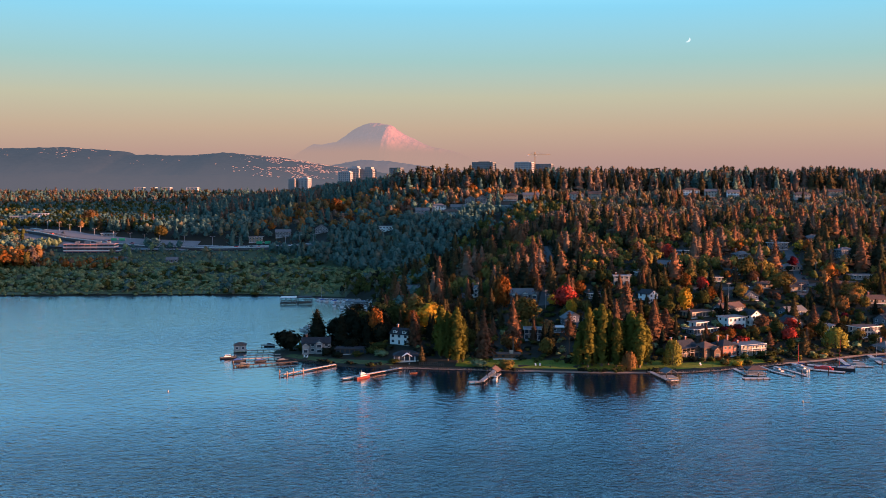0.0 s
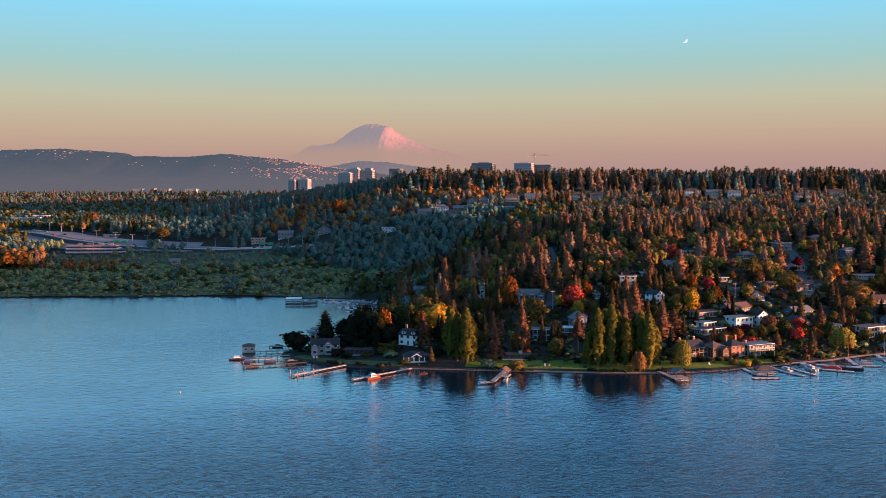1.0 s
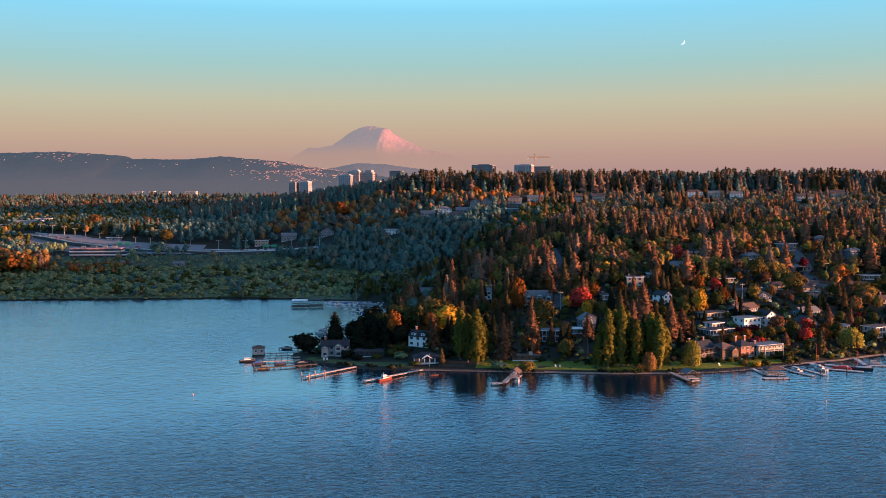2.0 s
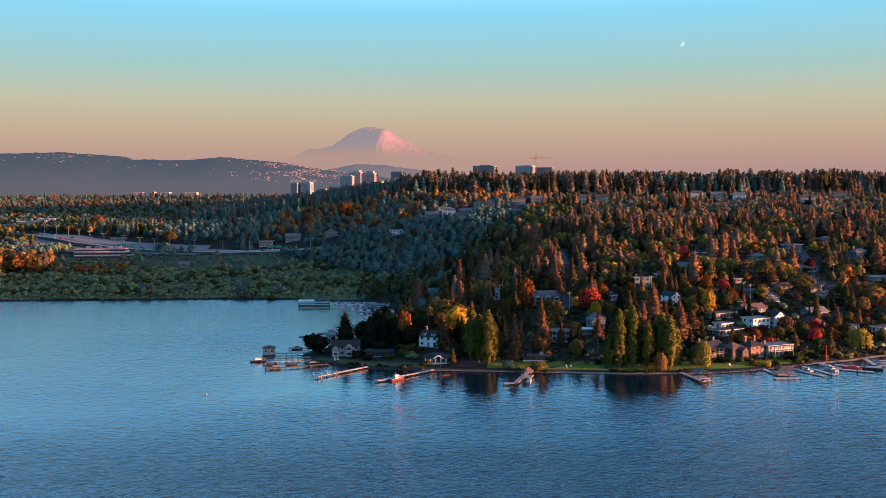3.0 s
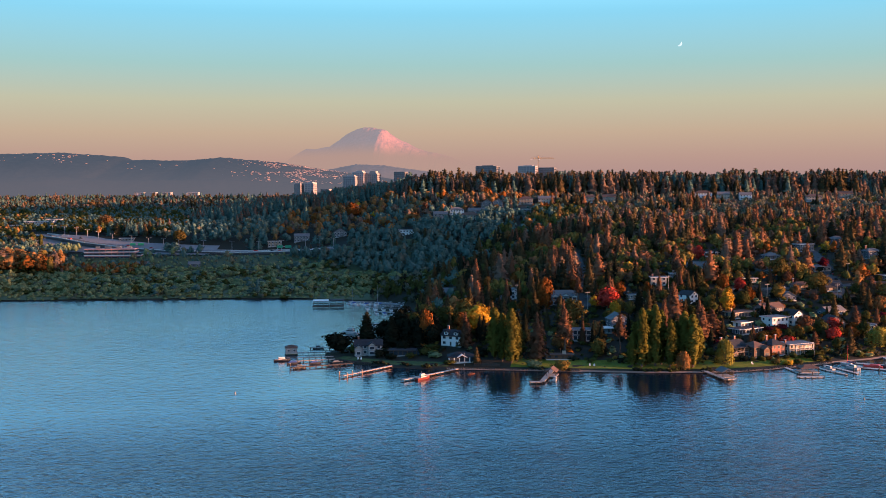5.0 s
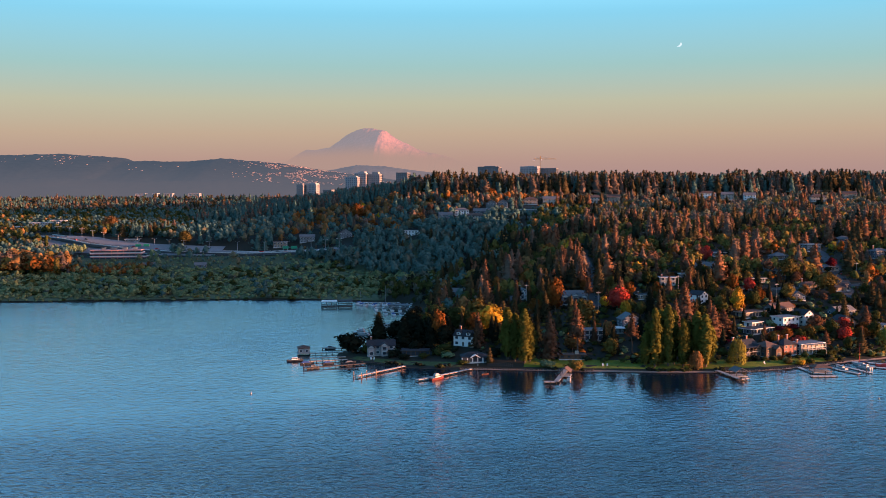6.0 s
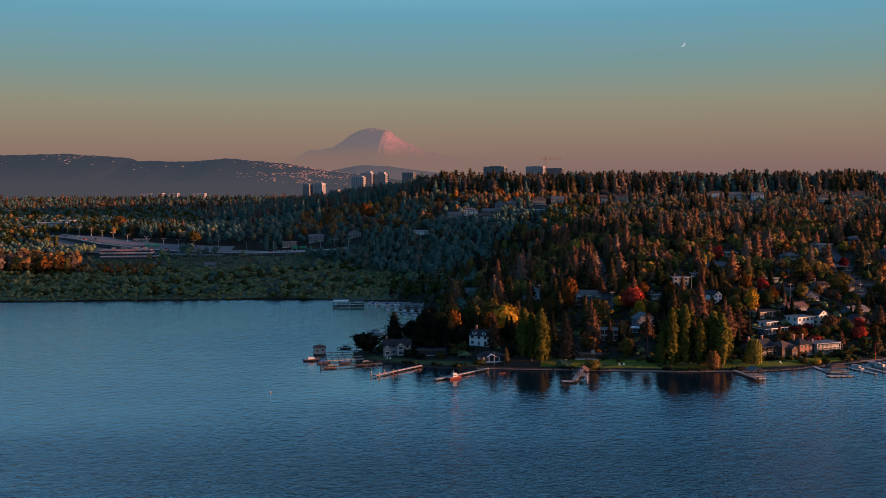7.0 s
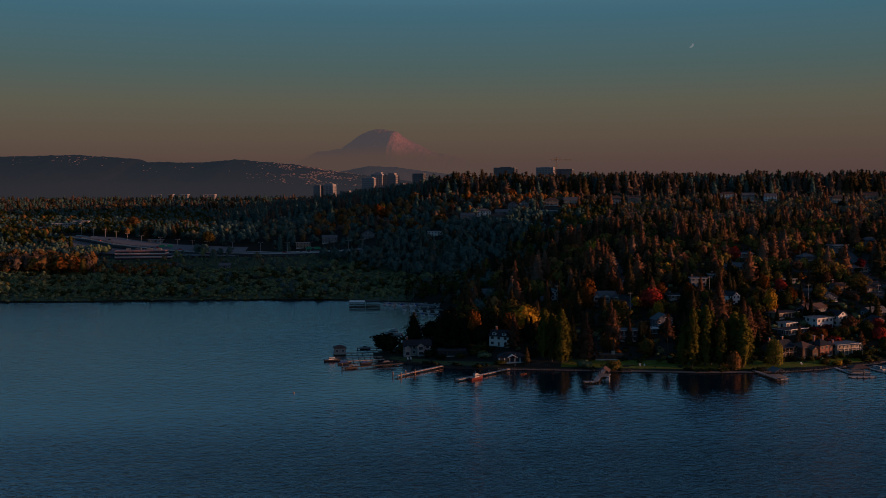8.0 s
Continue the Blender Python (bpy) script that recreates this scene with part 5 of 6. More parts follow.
covered_moorage(-114.6, 750, 3, 12, 9, "covered boat moorage with a pale roof across the bay", "white")
covered_moorage(-102.6, 752, 3, 11, 9, "covered boat moorage with a dark roof across the bay", "roof_dark")
covered_moorage(-60, 722, -20, 16, 8, "long covered moorage with a pale roof in the marina")
pier("marina_pier", [(-95, 771), (-41, 762)], 2.5, "long marina pier under the wooded shore", spacing=6)
pier("marina_pier", [(-80, 735), (-47, 720)], 2.2, "marina pier with moored boats", spacing=6)
pier("marina_pier", [(-73, 712), (-48, 694)], 2.2, "marina pier near the wooded point", spacing=6)
mr = random.Random(3)
for k in range(13):
    x, y = -90 + k * 3.5, 766 - k * 0.7
    motor_boat(x, y - 5 - 3 * (k % 2), 70 + mr.uniform(-8, 8), mr.uniform(7, 10), "moored marina boat under a dark cover" if k % 3 == 0 else "pale moored marina boat",
               "white", cover="navy" if k % 3 == 0 else None)
for k in range(6):
    motor_boat(-78 + k * 6, 727 - k * 2.6, 100 + mr.uniform(-8, 8), mr.uniform(7, 9), "white boat moored in the marina", "white")
for k in range(4):
    motor_boat(-70 + k * 6, 702 - k * 4.2, 110, mr.uniform(7, 9), "covered boat moored in the marina", "white", cover="navy" if k % 2 else "roof_grey")
sail_boat(-92, 764, 40, 9, "white sailing boat with a tall mast in the marina", hull_mat="white", height=1.3)
sail_boat(-72, 757, 80, 11, "white sailing boat with a very tall mast in the marina", hull_mat="white", height=1.4)
motor_boat(-80.5, 604, 150, 12, "white motor yacht moored behind the point", flybridge=True)
motor_boat(-66, 632, 170, 11, "white cabin boat moored behind the point")


# ---- small things along the shore ----
def garden_lamp(x, y):
    root = thing("garden_lamp", pose(x, y, z_at(x, y)), "lit garden lamp on a short dark post", "lamp")
    part("post", tube(bmesh.new(), (0, 0, -0.3), (0, 0, 2.2), 0.07, 0.06, 6), M["roof_dark"], root)
    part("globe", tube(bmesh.new(), (0, 0, 2.2), (0, 0, 2.65), 0.26, 0.2, 9), M["lamp_glow"], root)


garden_lamp(-32.5, 507)


def lawn_chair(x, y, turn, label):
    root = thing("lawn_chair", pose(x, y, z_at(x, y) + 0.06, 0, 0, turn), label, "chair", "lawn chairs")
    part("seat", box(bmesh.new(), 0, 0, 0.38, 0.7, 0.7, 0.08), M["white"], root)
    back = part("backrest", box(bmesh.new(), 0, 0, 0, 0.7, 0.08, 0.9), M["white"], root)
    back.matrix_basis = pose(0, 0.33, 0.4, -18)
    for sx in (-0.3, 0.3):
        for sy in (-0.3, 0.3):
            part("leg", box(bmesh.new(), sx, sy, -0.05, 0.07, 0.07, 0.44), M["white"], root)
        part("armrest", box(bmesh.new(), sx * 1.15, -0.05, 0.62, 0.12, 0.75, 0.05), M["white"], root)


for k, (x, y, a) in enumerate([(-68.5, 505.5, 10), (-67.0, 505.0, -12), (48, 481, 5), (50, 480.6, -15), (129, 482, 20)]):
    lawn_chair(x, y, a, "white garden chair standing on lakeside grass")


def fence(path, label):
    root = thing("fence", pose(0, 0, 0), label, "fence")
    for (ax, ay), (bx, by) in zip(path, path[1:]):
        n = int(math.hypot(bx - ax, by - ay) / 0.9)
        a = math.atan2(by - ay, bx - ax)
        first = None
        for k in range(n + 1):
            x, y = ax + (bx - ax) * k / n, ay + (by - ay) * k / n
            at = (x, y, z_at(x, y))
            if first is None:
                first = part("slat", box(bmesh.new(), 0, 0, -0.2, 0.5, 0.07, 1.7), M["wood_dark"], root)
                first.matrix_basis = pose(*at, 0, 0, math.degrees(a))
            else:
                share("slat", first, at, root, math.degrees(a))
        for z in (0.45, 1.25):
            part("rail", tube(bmesh.new(), (ax, ay, z_at(ax, ay) + z), (bx, by, z_at(bx, by) + z), 0.06, 0.06, 5), M["wood_dark"], root)


fence([(-9, 484.5), (-2, 484), (3, 483)], "weathered timber fence under poplars by the shore")


def utility_pole(x, y, h):
    root = thing("utility_pole", pose(x, y, z_at(x, y), 0, 0, 15), "tall wooden utility pole with a crossarm", "pole", "utility poles")
    part("pole", tube(bmesh.new(), (0, 0, -1), (0, 0, h), 0.17, 0.12, 7), M["wood_grey"], root)
    part("crossarm", box(bmesh.new(), 0, 0, h - 0.9, 3.0, 0.16, 0.18), M["wood_grey"], root)
    for u in (-1.2, 0, 1.2):
        part("insulator", tube(bmesh.new(), (u, 0, h - 0.72), (u, 0, h - 0.4), 0.08, 0.05, 6), M["boat_white"], root)


for x, y, h in ((64, 590, 12), (79, 586, 12), (25, 634, 13), (118, 612, 12), (176, 600, 11), (222, 606, 11), (251, 660, 12)):
    utility_pole(x, y, h)


def flagpole(x, y, h, label):
    root = thing("flagpole", pose(x, y, z_at(x, y)), label, "pole")
    part("base", tube(bmesh.new(), (0, 0, -0.2), (0, 0, 0.4), 0.3, 0.25, 8), M["concrete"], root)
    part("pole", tube(bmesh.new(), (0, 0, 0.3), (0, 0, h), 0.09, 0.06, 7), M["wood_grey"], root)
    part("finial", tube(bmesh.new(), (0, 0, h), (0, 0, h + 0.3), 0.15, 0.05, 7), M["metal"], root)


flagpole(165, 495, 7.5, "pale flagpole without a flag by the docks")
flagpole(-14, 486, 6.0, "white flagpole in front of a bungalow")

# ---- streets on the hillside ----
def street(path, wide, label):
    ob = strip("street", path, -wide / 2, wide / 2, 0.12, M["asphalt"], label, "road")
    for (ax, ay), (bx, by) in zip(path, path[1:]):
        n = int(math.hypot(bx - ax, by - ay) / 6) + 1
        for k in range(n):
            KEEP.append((ax + (bx - ax) * k / n, ay + (by - ay) * k / n, wide / 2 + 2.2))
    return ob


street([(64, 600), (70, 640), (78, 700), (84, 770), (86, 830)], 7, "grey hillside street climbing between dark firs")
street([(226, 612), (236, 640), (250, 690), (266, 760), (278, 840)], 8, "grey hillside street between gardens and houses")
street([(150, 620), (186, 628), (226, 638), (270, 655)], 6, "grey lane running across the hillside")

# ---- the highway in the valley, the office block, the far towers ----
def road(name, path, wide, z_lift, label):
    pts = []
    for (ax, ay, az), (bx, by, bz) in zip(path, path[1:]):
        n = 12
        pts += [(ax + (bx - ax) * k / n, ay + (by - ay) * k / n, az + (bz - az) * k / n) for k in range(n)]
    pts.append(path[-1])
    P = np.array(pts, float)
    t = np.gradient(P[:, :2], axis=0)
    t /= np.linalg.norm(t, axis=1)[:, None]
    nor = np.stack([-t[:, 1], t[:, 0]], -1)
    V, Q = [], []
    for k, p in enumerate(P):
        for s, dz in ((-1, -2.5), (-1, 0), (1, 0), (1, -2.5)):
            V.append((p[0] + s * nor[k, 0] * wide / 2, p[1] + s * nor[k, 1] * wide / 2, p[2] + z_lift + dz))
    for k in range(len(P) - 1):
        for j in range(3):
            Q.append((4 * k + j, 4 * k + 4 + j, 4 * k + 5 + j, 4 * k + 1 + j))
    ob = new(name, mesh_np(name, np.array(V), np.array(Q), [M["asphalt"]]))
    tagged(ob, label, "road", kind="structure")
    for s in (-1, 1):
        b = bmesh.new()
        for (ax, ay, az), (bx, by, bz), na in zip(P, P[1:], nor):
            a = math.atan2(by - ay, bx - ax)
            L = math.hypot(bx - ax, by - ay)
            box(b, (ax + bx) / 2 + s * na[0] * (wide / 2 - 0.3), (ay + by) / 2 + s * na[1] * (wide / 2 - 0.3), (az + bz) / 2 + z_lift, L + 0.1, 0.35, 0.95, a)
        wl_ = part("barrier", b, M["concrete"])
        tagged(wl_, "low concrete barrier along the highway", "barrier", kind="structure")
    lines = bmesh.new()
    for k in range(0, len(P) - 1, 2):
        for f in (-0.25, 0.0, 0.25):
            p, q = P[k], nor[k]
            box(lines, p[0] + q[0] * wide * f, p[1] + q[1] * wide * f, p[2] + z_lift + 0.02, 6.0, 0.4, 0.02, math.atan2(t[k, 1], t[k, 0]))
    part("lane_marking", lines, M["white"], ob)
    return P, nor


P, nor = road("road", [(x, y, z_at(x, y)) for x, y in ((-470, 1112), (-430, 1090), (-395, 1072), (-340, 1054), (-300, 1046), (-225, 1031), (-165, 1016), (-130, 1002))], 26, 1.4, "grey divided highway curving out of the woods")
for k in range(0, len(P)):
    KEEP.append((P[k, 0], P[k, 1], 20))
for k in range(8):
    KEEP.append((-440 + k * 7, 1050 + k * 4, 11))
strip("road", [(-452, 1096), (-395, 1066), (-340, 1050), (-285, 1042), (-258, 1040)], -26, 22, 0.9, M["road_grey"], "wide grey concrete highway lanes on a slope", "road")
strip("road", [(-262, 1038), (-225, 1030), (-165, 1016), (-128, 1002)], -13, 11, 1.2, M["road_grey"], "grey concrete highway lanes above the marsh", "road")
for k in range(18):
    KEEP.append((-425 + k * 10, 1078 - k * 2.2, 27))


def street_lamp(x, y, z, h=10):
    root = thing("street_lamp", pose(x, y, z), "tall grey highway lamp with two arms", "lamp", "highway lamps")
    part("pole", tube(bmesh.new(), (0, 0, -1), (0, 0, h), 0.22, 0.14, 6), M["metal"], root)
    for s in (-1, 1):
        part("arm", tube(bmesh.new(), (0, 0, h), (s * 2.0, 0, h + 0.3), 0.1, 0.08, 5), M["metal"], root)
        part("head", box(bmesh.new(), s * 2.3, 0, h + 0.2, 0.9, 0.35, 0.2), M["white"], root)
    return root


for k in range(2, len(P) - 1, 5):
    street_lamp(P[k, 0] + nor[k, 0] * 14, P[k, 1] + nor[k, 1] * 14, P[k, 2] + 0.4, 11)


def sign_gantry(x, y, z, label):
    root = thing("sign_gantry", pose(x, y, z, 0, 0, 5), label, "road sign")
    for s in (-1, 1):
        part("post", tube(bmesh.new(), (s * 7, 0, -1), (s * 7, 0, 7), 0.25, 0.2, 6), M["metal"], root)
    part("beam", box(bmesh.new(), 0, 0, 6.6, 14.4, 0.5, 0.5), M["metal"], root)
    for s in (-0.5, 0.45):
        part("sign_panel", box(bmesh.new(), s * 9, -0.4, 5.4, 6.0, 0.15, 2.6), M["green"], root)


sign_gantry(-345, 1062, 24, "green highway sign panels on a grey gantry")
sign_gantry(-181, 1016, 23.5, "green highway sign panels on a grey gantry")


def car(x, y, z, turn, mat, word, where="on the grey highway"):
    root = thing("car", pose(x, y, z, 0, 0, turn), f"{word} car {where}", "car", "cars")
    part("body", box(bmesh.new(), 0, 0, 0.3, 4.4, 1.8, 0.65, 0, 0.96), M[mat], root)
    part("cabin", box(bmesh.new(), -0.2, 0, 0.95, 2.5, 1.6, 0.6, 0, 0.8), M["glass"], root)
    for sx in (-1.35, 1.35):
        for sy in (-0.85, 0.85):
            part("wheel", tube(bmesh.new(), (sx, sy - 0.1, 0.32), (sx, sy + 0.1, 0.32), 0.32, 0.32, 8), M["roof_dark"], root)


for x, y, tn, mat, word in ((232, 628, 72, "white", "white"), (238.5, 640, 74, "grey", "grey"), (243, 660, 74, "roof_dark", "black"), (248, 676, 74, "red", "red"),
                            (252, 704, 78, "white", "white"), (256, 716, 78, "blue_grey", "blue"), (68, 622, 80, "grey", "grey"), (76, 676, 82, "white", "white"),
                            (196, 631, 12, "white", "white"), (212, 634, 12, "roof_dark", "black")):
    car(x, y, z_at(x, y) + 0.14, tn, mat, word, "parked on a hillside street")
cr = random.Random(8)
for k in range(16):
    i = cr.randrange(4, len(P) - 6)
    off = cr.choice((-9, -5.5, 4, 8))
    mat, word = cr.choice((("white", "white"), ("grey", "grey"), ("roof_dark", "black"), ("red", "red"), ("white", "pale")))
    tn = math.degrees(math.atan2(P[i + 1, 1] - P[i, 1], P[i + 1, 0] - P[i, 0]))
    car(P[i, 0] + nor[i, 0] * off + cr.uniform(-3, 3), P[i, 1] + nor[i, 1] * off, P[i, 2] + 1.42, tn, mat, word)


def office_block(x, y, z, turn, w, d, floors, label):
    """A long office block with bands of brick and glass, stepped at one end."""
    root = thing("office_building", pose(x, y, z, 0, 0, turn), label, "building")
    h = 3.4
    for f in range(floors):
        ww = w - (floors - 1 - f) * 0.0 - (6 if f == floors - 1 else 0)
        off = -3 if f == floors - 1 else 0
        part("glass_band", box(bmesh.new(), off, 0, f * h + 1.3, ww - 0.6, d - 0.6, 2.1), M["glass"], root)
        part("wall_band", box(bmesh.new(), off, 0, f * h, ww, d, 1.3), M["office_red" if f else "concrete"], root)
        part("ledge", box(bmesh.new(), off, 0, f * h + 0.9, ww + 0.6, d + 0.6, 0.7), M["white"], root)
        for k in range(int(ww / 6)):
            part("mullion", box(bmesh.new(), off - ww / 2 + 3 + k * 6, -d / 2 + 0.2, f * h + 1.5, 0.35, 0.3, 1.9), M["brick"], root)
    part("roof", box(bmesh.new(), -3, 0, floors * h, w - 6, d, 0.8), M["office_red"], root)
    for k, (u, s) in enumerate(((-0.3, 4), (-0.12, 6), (0.08, 5), (0.26, 3.5))):
        part("rooftop_unit", box(bmesh.new(), u * w, 1, floors * h + 0.8, s, 3, 2.0), M["grey"], root)
    KEEP.append((x - 15, y, 17))
    KEEP.append((x + 15, y, 17))


office_block(-352, 1008, 18.5, 3, 56, 18, 3, "long office block with red-brown and white bands by the highway")


def tower(x, y, w, d, top, face, glass, label, turn=-6, base=55, floor_h=4.0, crown=0.0, bays=6):
    """A far tower: a glass core with a slab edge at each floor, piers, and a plant room on the roof."""
    root = thing("tower_block", pose(x, y, base, 0, 0, turn), label, "tower", "far towers")
    H = top - base
    part("glazing", box(bmesh.new(), 0, 0, 0, w - 1.2, d - 1.2, H - 1), M[glass], root)
    start = max(0, int((75 - base) / floor_h))
    for f in range(start, int(H / floor_h) + 1):
        part("floor_edge", box(bmesh.new(), 0, 0, f * floor_h, w, d, 1.3), M[face], root)
    for k in range(bays + 1):
        part("pier_strip", box(bmesh.new(), -w / 2 + w * k / bays, -d / 2 + 0.3, 15, 1.1, 0.8, H - 15), M[face], root)
        part("pier_strip", box(bmesh.new(), w / 2 - 0.3, -d / 2 + d * k / bays, 15, 0.8, 1.1, H - 15), M[face], root)
    part("parapet", box(bmesh.new(), 0, 0, H - 1, w + 0.3, d + 0.3, 1.6), M[face], root)
    if crown:
        part("plant_room", box(bmesh.new(), w * 0.05, 0, H, w * 0.55, d * 0.6, crown), M[face], root)
    return root


tower(82.7, 1960, 41, 30, 131, "grey", "tower_glass", "dark grey office tower above the treeline", -16, crown=2.5, bays=8)
tower(162.0, 1960, 33, 30, 131, "tower_pale", "tower_glass", "pale tower under construction beside a crane", -16, crown=2.0, bays=6)
tower(201.0, 2000, 40, 30, 129, "grey", "tower_glass", "dark grey slab tower behind the crane", -16, bays=7)
tower(-268, 1800, 12, 16, 98, "tower_stone", "tower_glass", "stone-coloured apartment tower with sunlit side", -16, crown=2)
tower(-247, 1800, 17, 16, 99, "tower_pale", "tower_glass", "pale apartment tower with brightly sunlit side", -16, crown=2.5)
tower(-222, 1830, 16, 14, 88, "tower_stone", "tower_glass", "low stone-coloured block among far trees", -16)
tower(-181, 1890, 24, 22, 112, "tower_pale", "tower_glass", "stepped pale office tower", -16, crown=2)
tower(-165, 1900, 22, 22, 119, "tower_pale", "tower_glass", "pale office tower with a stepped crown", -16, crown=4)
tower(-139.5, 1900, 23, 22, 117, "tower_stone", "tower_glass", "rounded brown office tower with a crown", -16, crown=5)
tower(-122, 1880, 14, 14, 101, "tower_pale", "tower_glass", "low sunlit block between towers", -16)
tower(-86.5, 1900, 21, 20, 120, "grey", "tower_glass", "slim glass office tower with a pale rim", -16, bays=5)
tower(-58, 1890, 20, 16, 106, "brick", "tower_glass", "low red-brown block between towers", -16)
tower(-22, 1900, 25, 20, 116, "tower_stone", "tower_glass", "warm stone tower rising over the trees", -16, crown=4)
tower(5, 1910, 20, 18, 104, "tower_pale", "tower_glass", "pale block rising over the trees", -16)
for k, (x, w) in enumerate([(-735, 24), (-700, 12), (-668, 20), (-606, 28)]):
    tower(x, 2420, w, 14, 80.2 + 0.6 * ((k * 5) % 3), "tower_pale", "tower_pale", "low pale commercial block beyond the woods", -8, 56, bays=3)


def tower_crane(x, y, base, top):
    root = thing("tower_crane", pose(x, y, base, 0, 0, -4), "orange-grey tower crane beside a pale tower", "crane")
    mast = bmesh.new()
    H = top - base
    for sx in (-1, 1):
        for sy in (-1, 1):
            box(mast, sx * 0.9, sy * 0.9, 0, 0.35, 0.35, H)
    for k in range(int(H / 4)):
        tube(mast, (-0.9, -0.9, k * 4), (0.9, -0.9, k * 4 + 4), 0.13, 0.13, 4)
        tube(mast, (0.9, 0.9, k * 4), (0.9, -0.9, k * 4 + 4), 0.13, 0.13, 4)
    part("mast", mast, M["yellow"], root)
    jib = bmesh.new()
    for sy in (-0.8, 0.8):
        tube(jib, (-15, sy, H - 6), (31, sy, H - 6), 0.22, 0.22, 4)
    tube(jib, (-12, 0, H - 4.4), (29, 0, H - 4.4), 0.2, 0.2, 4)
    for k in range(20):
        tube(jib, (-13 + k * 2.1, -0.8, H - 6), (-12 + k * 2.1, 0, H - 4.4), 0.1, 0.1, 4)
    part("jib", jib, M["yellow"], root)
    part("apex", tube(bmesh.new(), (0, 0, H - 6), (0, 0, H), 0.6, 0.15, 5), M["yellow"], root)
    part("counterweight", box(bmesh.new(), -13, 0, H - 8.4, 4, 1.6, 2.4), M["concrete"], root)
    part("cab", box(bmesh.new(), 1.8, -1.2, H - 8.6, 1.8, 1.6, 2.2), M["white"], root)
    for u in (-12, 20):
        part("tie", tube(bmesh.new(), (0, 0, H - 0.2), (u, 0, H - 4.5), 0.1, 0.1, 4), M["metal"], root)


tower_crane(180.5, 1940, 60, 152)

# ---- the woods and the marsh, as masses ----
def low_tree(kind, rng):
    if kind == "far":
        return lobed(rng, 9, 7, 0.33, 0.34, 0.57, 0.14, 0.062, full=0.82, rings=4)
    if kind == "bush":
        return lobed(rng, 8, 5, 0.5, 0.3, 0.40, 0.2, 0.11, 0.3, full=0.9, rings=4)
    if kind == "far_fir":
        return conifer(rng, 12, 6, 1, 0.19, 0.07, fill=0.95, sides=6)
    if kind == "fir":
        return conifer(rng, 19, 8, 1, 0.19, 0.052, fill=0.9, sides=6)
    if kind == "scrub":
        return lobed(rng, 6, 5, 0.5, 0.32, 0.45, 0.25, 0.14, 0.3, full=0.95, rings=4)
    return lobed(rng, 13, 7, 0.30, 0.34, 0.60, 0.15, 0.07, full=0.9, rings=4)


LOW = {k: [low_tree(k, np.random.default_rng(200 + i)) for i in range(5)] for k in ("fir", "scrub", "round", "far", "bush", "far_fir")}
LEAVES = ["fir", "fir_brown", "fir_dark", "leaf_green", "leaf_olive", "leaf_yellow", "leaf_orange", "leaf_red", "scrub_leaf", "scrub_pale", "haze_green", "haze_brown", "leaf_amber", "haze_olive", "haze_fir"]


def wood(name, spots, label):
    """Many trees in one mesh. spots: kind, leaf number, x, y, z, height, width factor."""
    V, N, T, I, Q, n = [], [], [], [], [], 0
    rng = np.random.default_rng(len(spots))
    for kind, leaf, x, y, z, h, w in spots:
        v = LOW[kind][rng.integers(5)]
        q = quads_of(v)
        a = rng.uniform(0, 6.28)
        c, s = math.cos(a), math.sin(a)
        k = h * w
        V.append(np.column_stack([x + k * (v[:, 0] * c - v[:, 1] * s), y + k * (v[:, 0] * s + v[:, 1] * c), z - 0.2 + h * v[:, 2]]))
        N.append(np.column_stack([v[:, 3] * c - v[:, 4] * s, v[:, 3] * s + v[:, 4] * c, v[:, 5]]))
        T.append(np.full(len(v), rng.uniform()))
        I.append(np.full(len(q), leaf))
        Q.append(q + n)
        n += len(v)
    ob = new(name, mesh_np(name, np.vstack(V), np.vstack(Q), [M[k] for k in LEAVES], np.concatenate(I), True, np.vstack(N), np.concatenate(T)))
    return tagged(ob, label, "woods", kind="stuff")


def scatter(rng, n, x0, x1, y0, y1):
    x, y = rng.uniform(x0, x1, n), rng.uniform(y0, y1, n)
    d = coast_distance(x, y)
    ok = d > 0.8
    return x[ok], y[ok], ground(x[ok], y[ok]), d[ok]


KEEP_A = np.array(KEEP)


def clear(x, y, gap=1.0):
    return not ((x - KEEP_A[:, 0]) ** 2 + (y - KEEP_A[:, 1]) ** 2 < (KEEP_A[:, 2] * gap) ** 2).any()


def garden(x, y, tall):
    """A tree's height, less where it would stand in a house's view of the lake."""
    for a, b, half in VIEWS:
        reach = 30 + (b - 480) * 0.06
        if b - reach < y < b and abs(x - (a - (a + 20) * (b - y) / b)) < half + 2:
            return tall * (0.22 + 0.3 * (b - y) / reach)
    return tall


def patch(x, y, s, seed):
    return noise.noise(Vector((x / s, y / s, seed)))


def jitter(rng, x0, x1, y0, y1, step, loose=0.48):
    """Points spread evenly but not in rows, on land: x, y, the ground's height, metres from the shore."""
    gx_, gy_ = np.meshgrid(np.arange(x0, x1, step), np.arange(y0, y1, step))
    x = gx_.ravel() + rng.uniform(-loose, loose, gx_.size) * step
    y = gy_.ravel() + rng.uniform(-loose, loose, gx_.size) * step
    d = coast_distance(x, y)
    ok = d > 0.8
    return list(zip(x[ok], y[ok], ground(x[ok], y[ok]), d[ok]))


def pick(rng, **shares):
    """One leaf kind by its share."""
    names = list(shares)
    p = np.array([shares[k] for k in names], float)
    return LEAVES.index(names[rng.choice(len(names), p=p / p.sum())])


rng = np.random.default_rng(77)
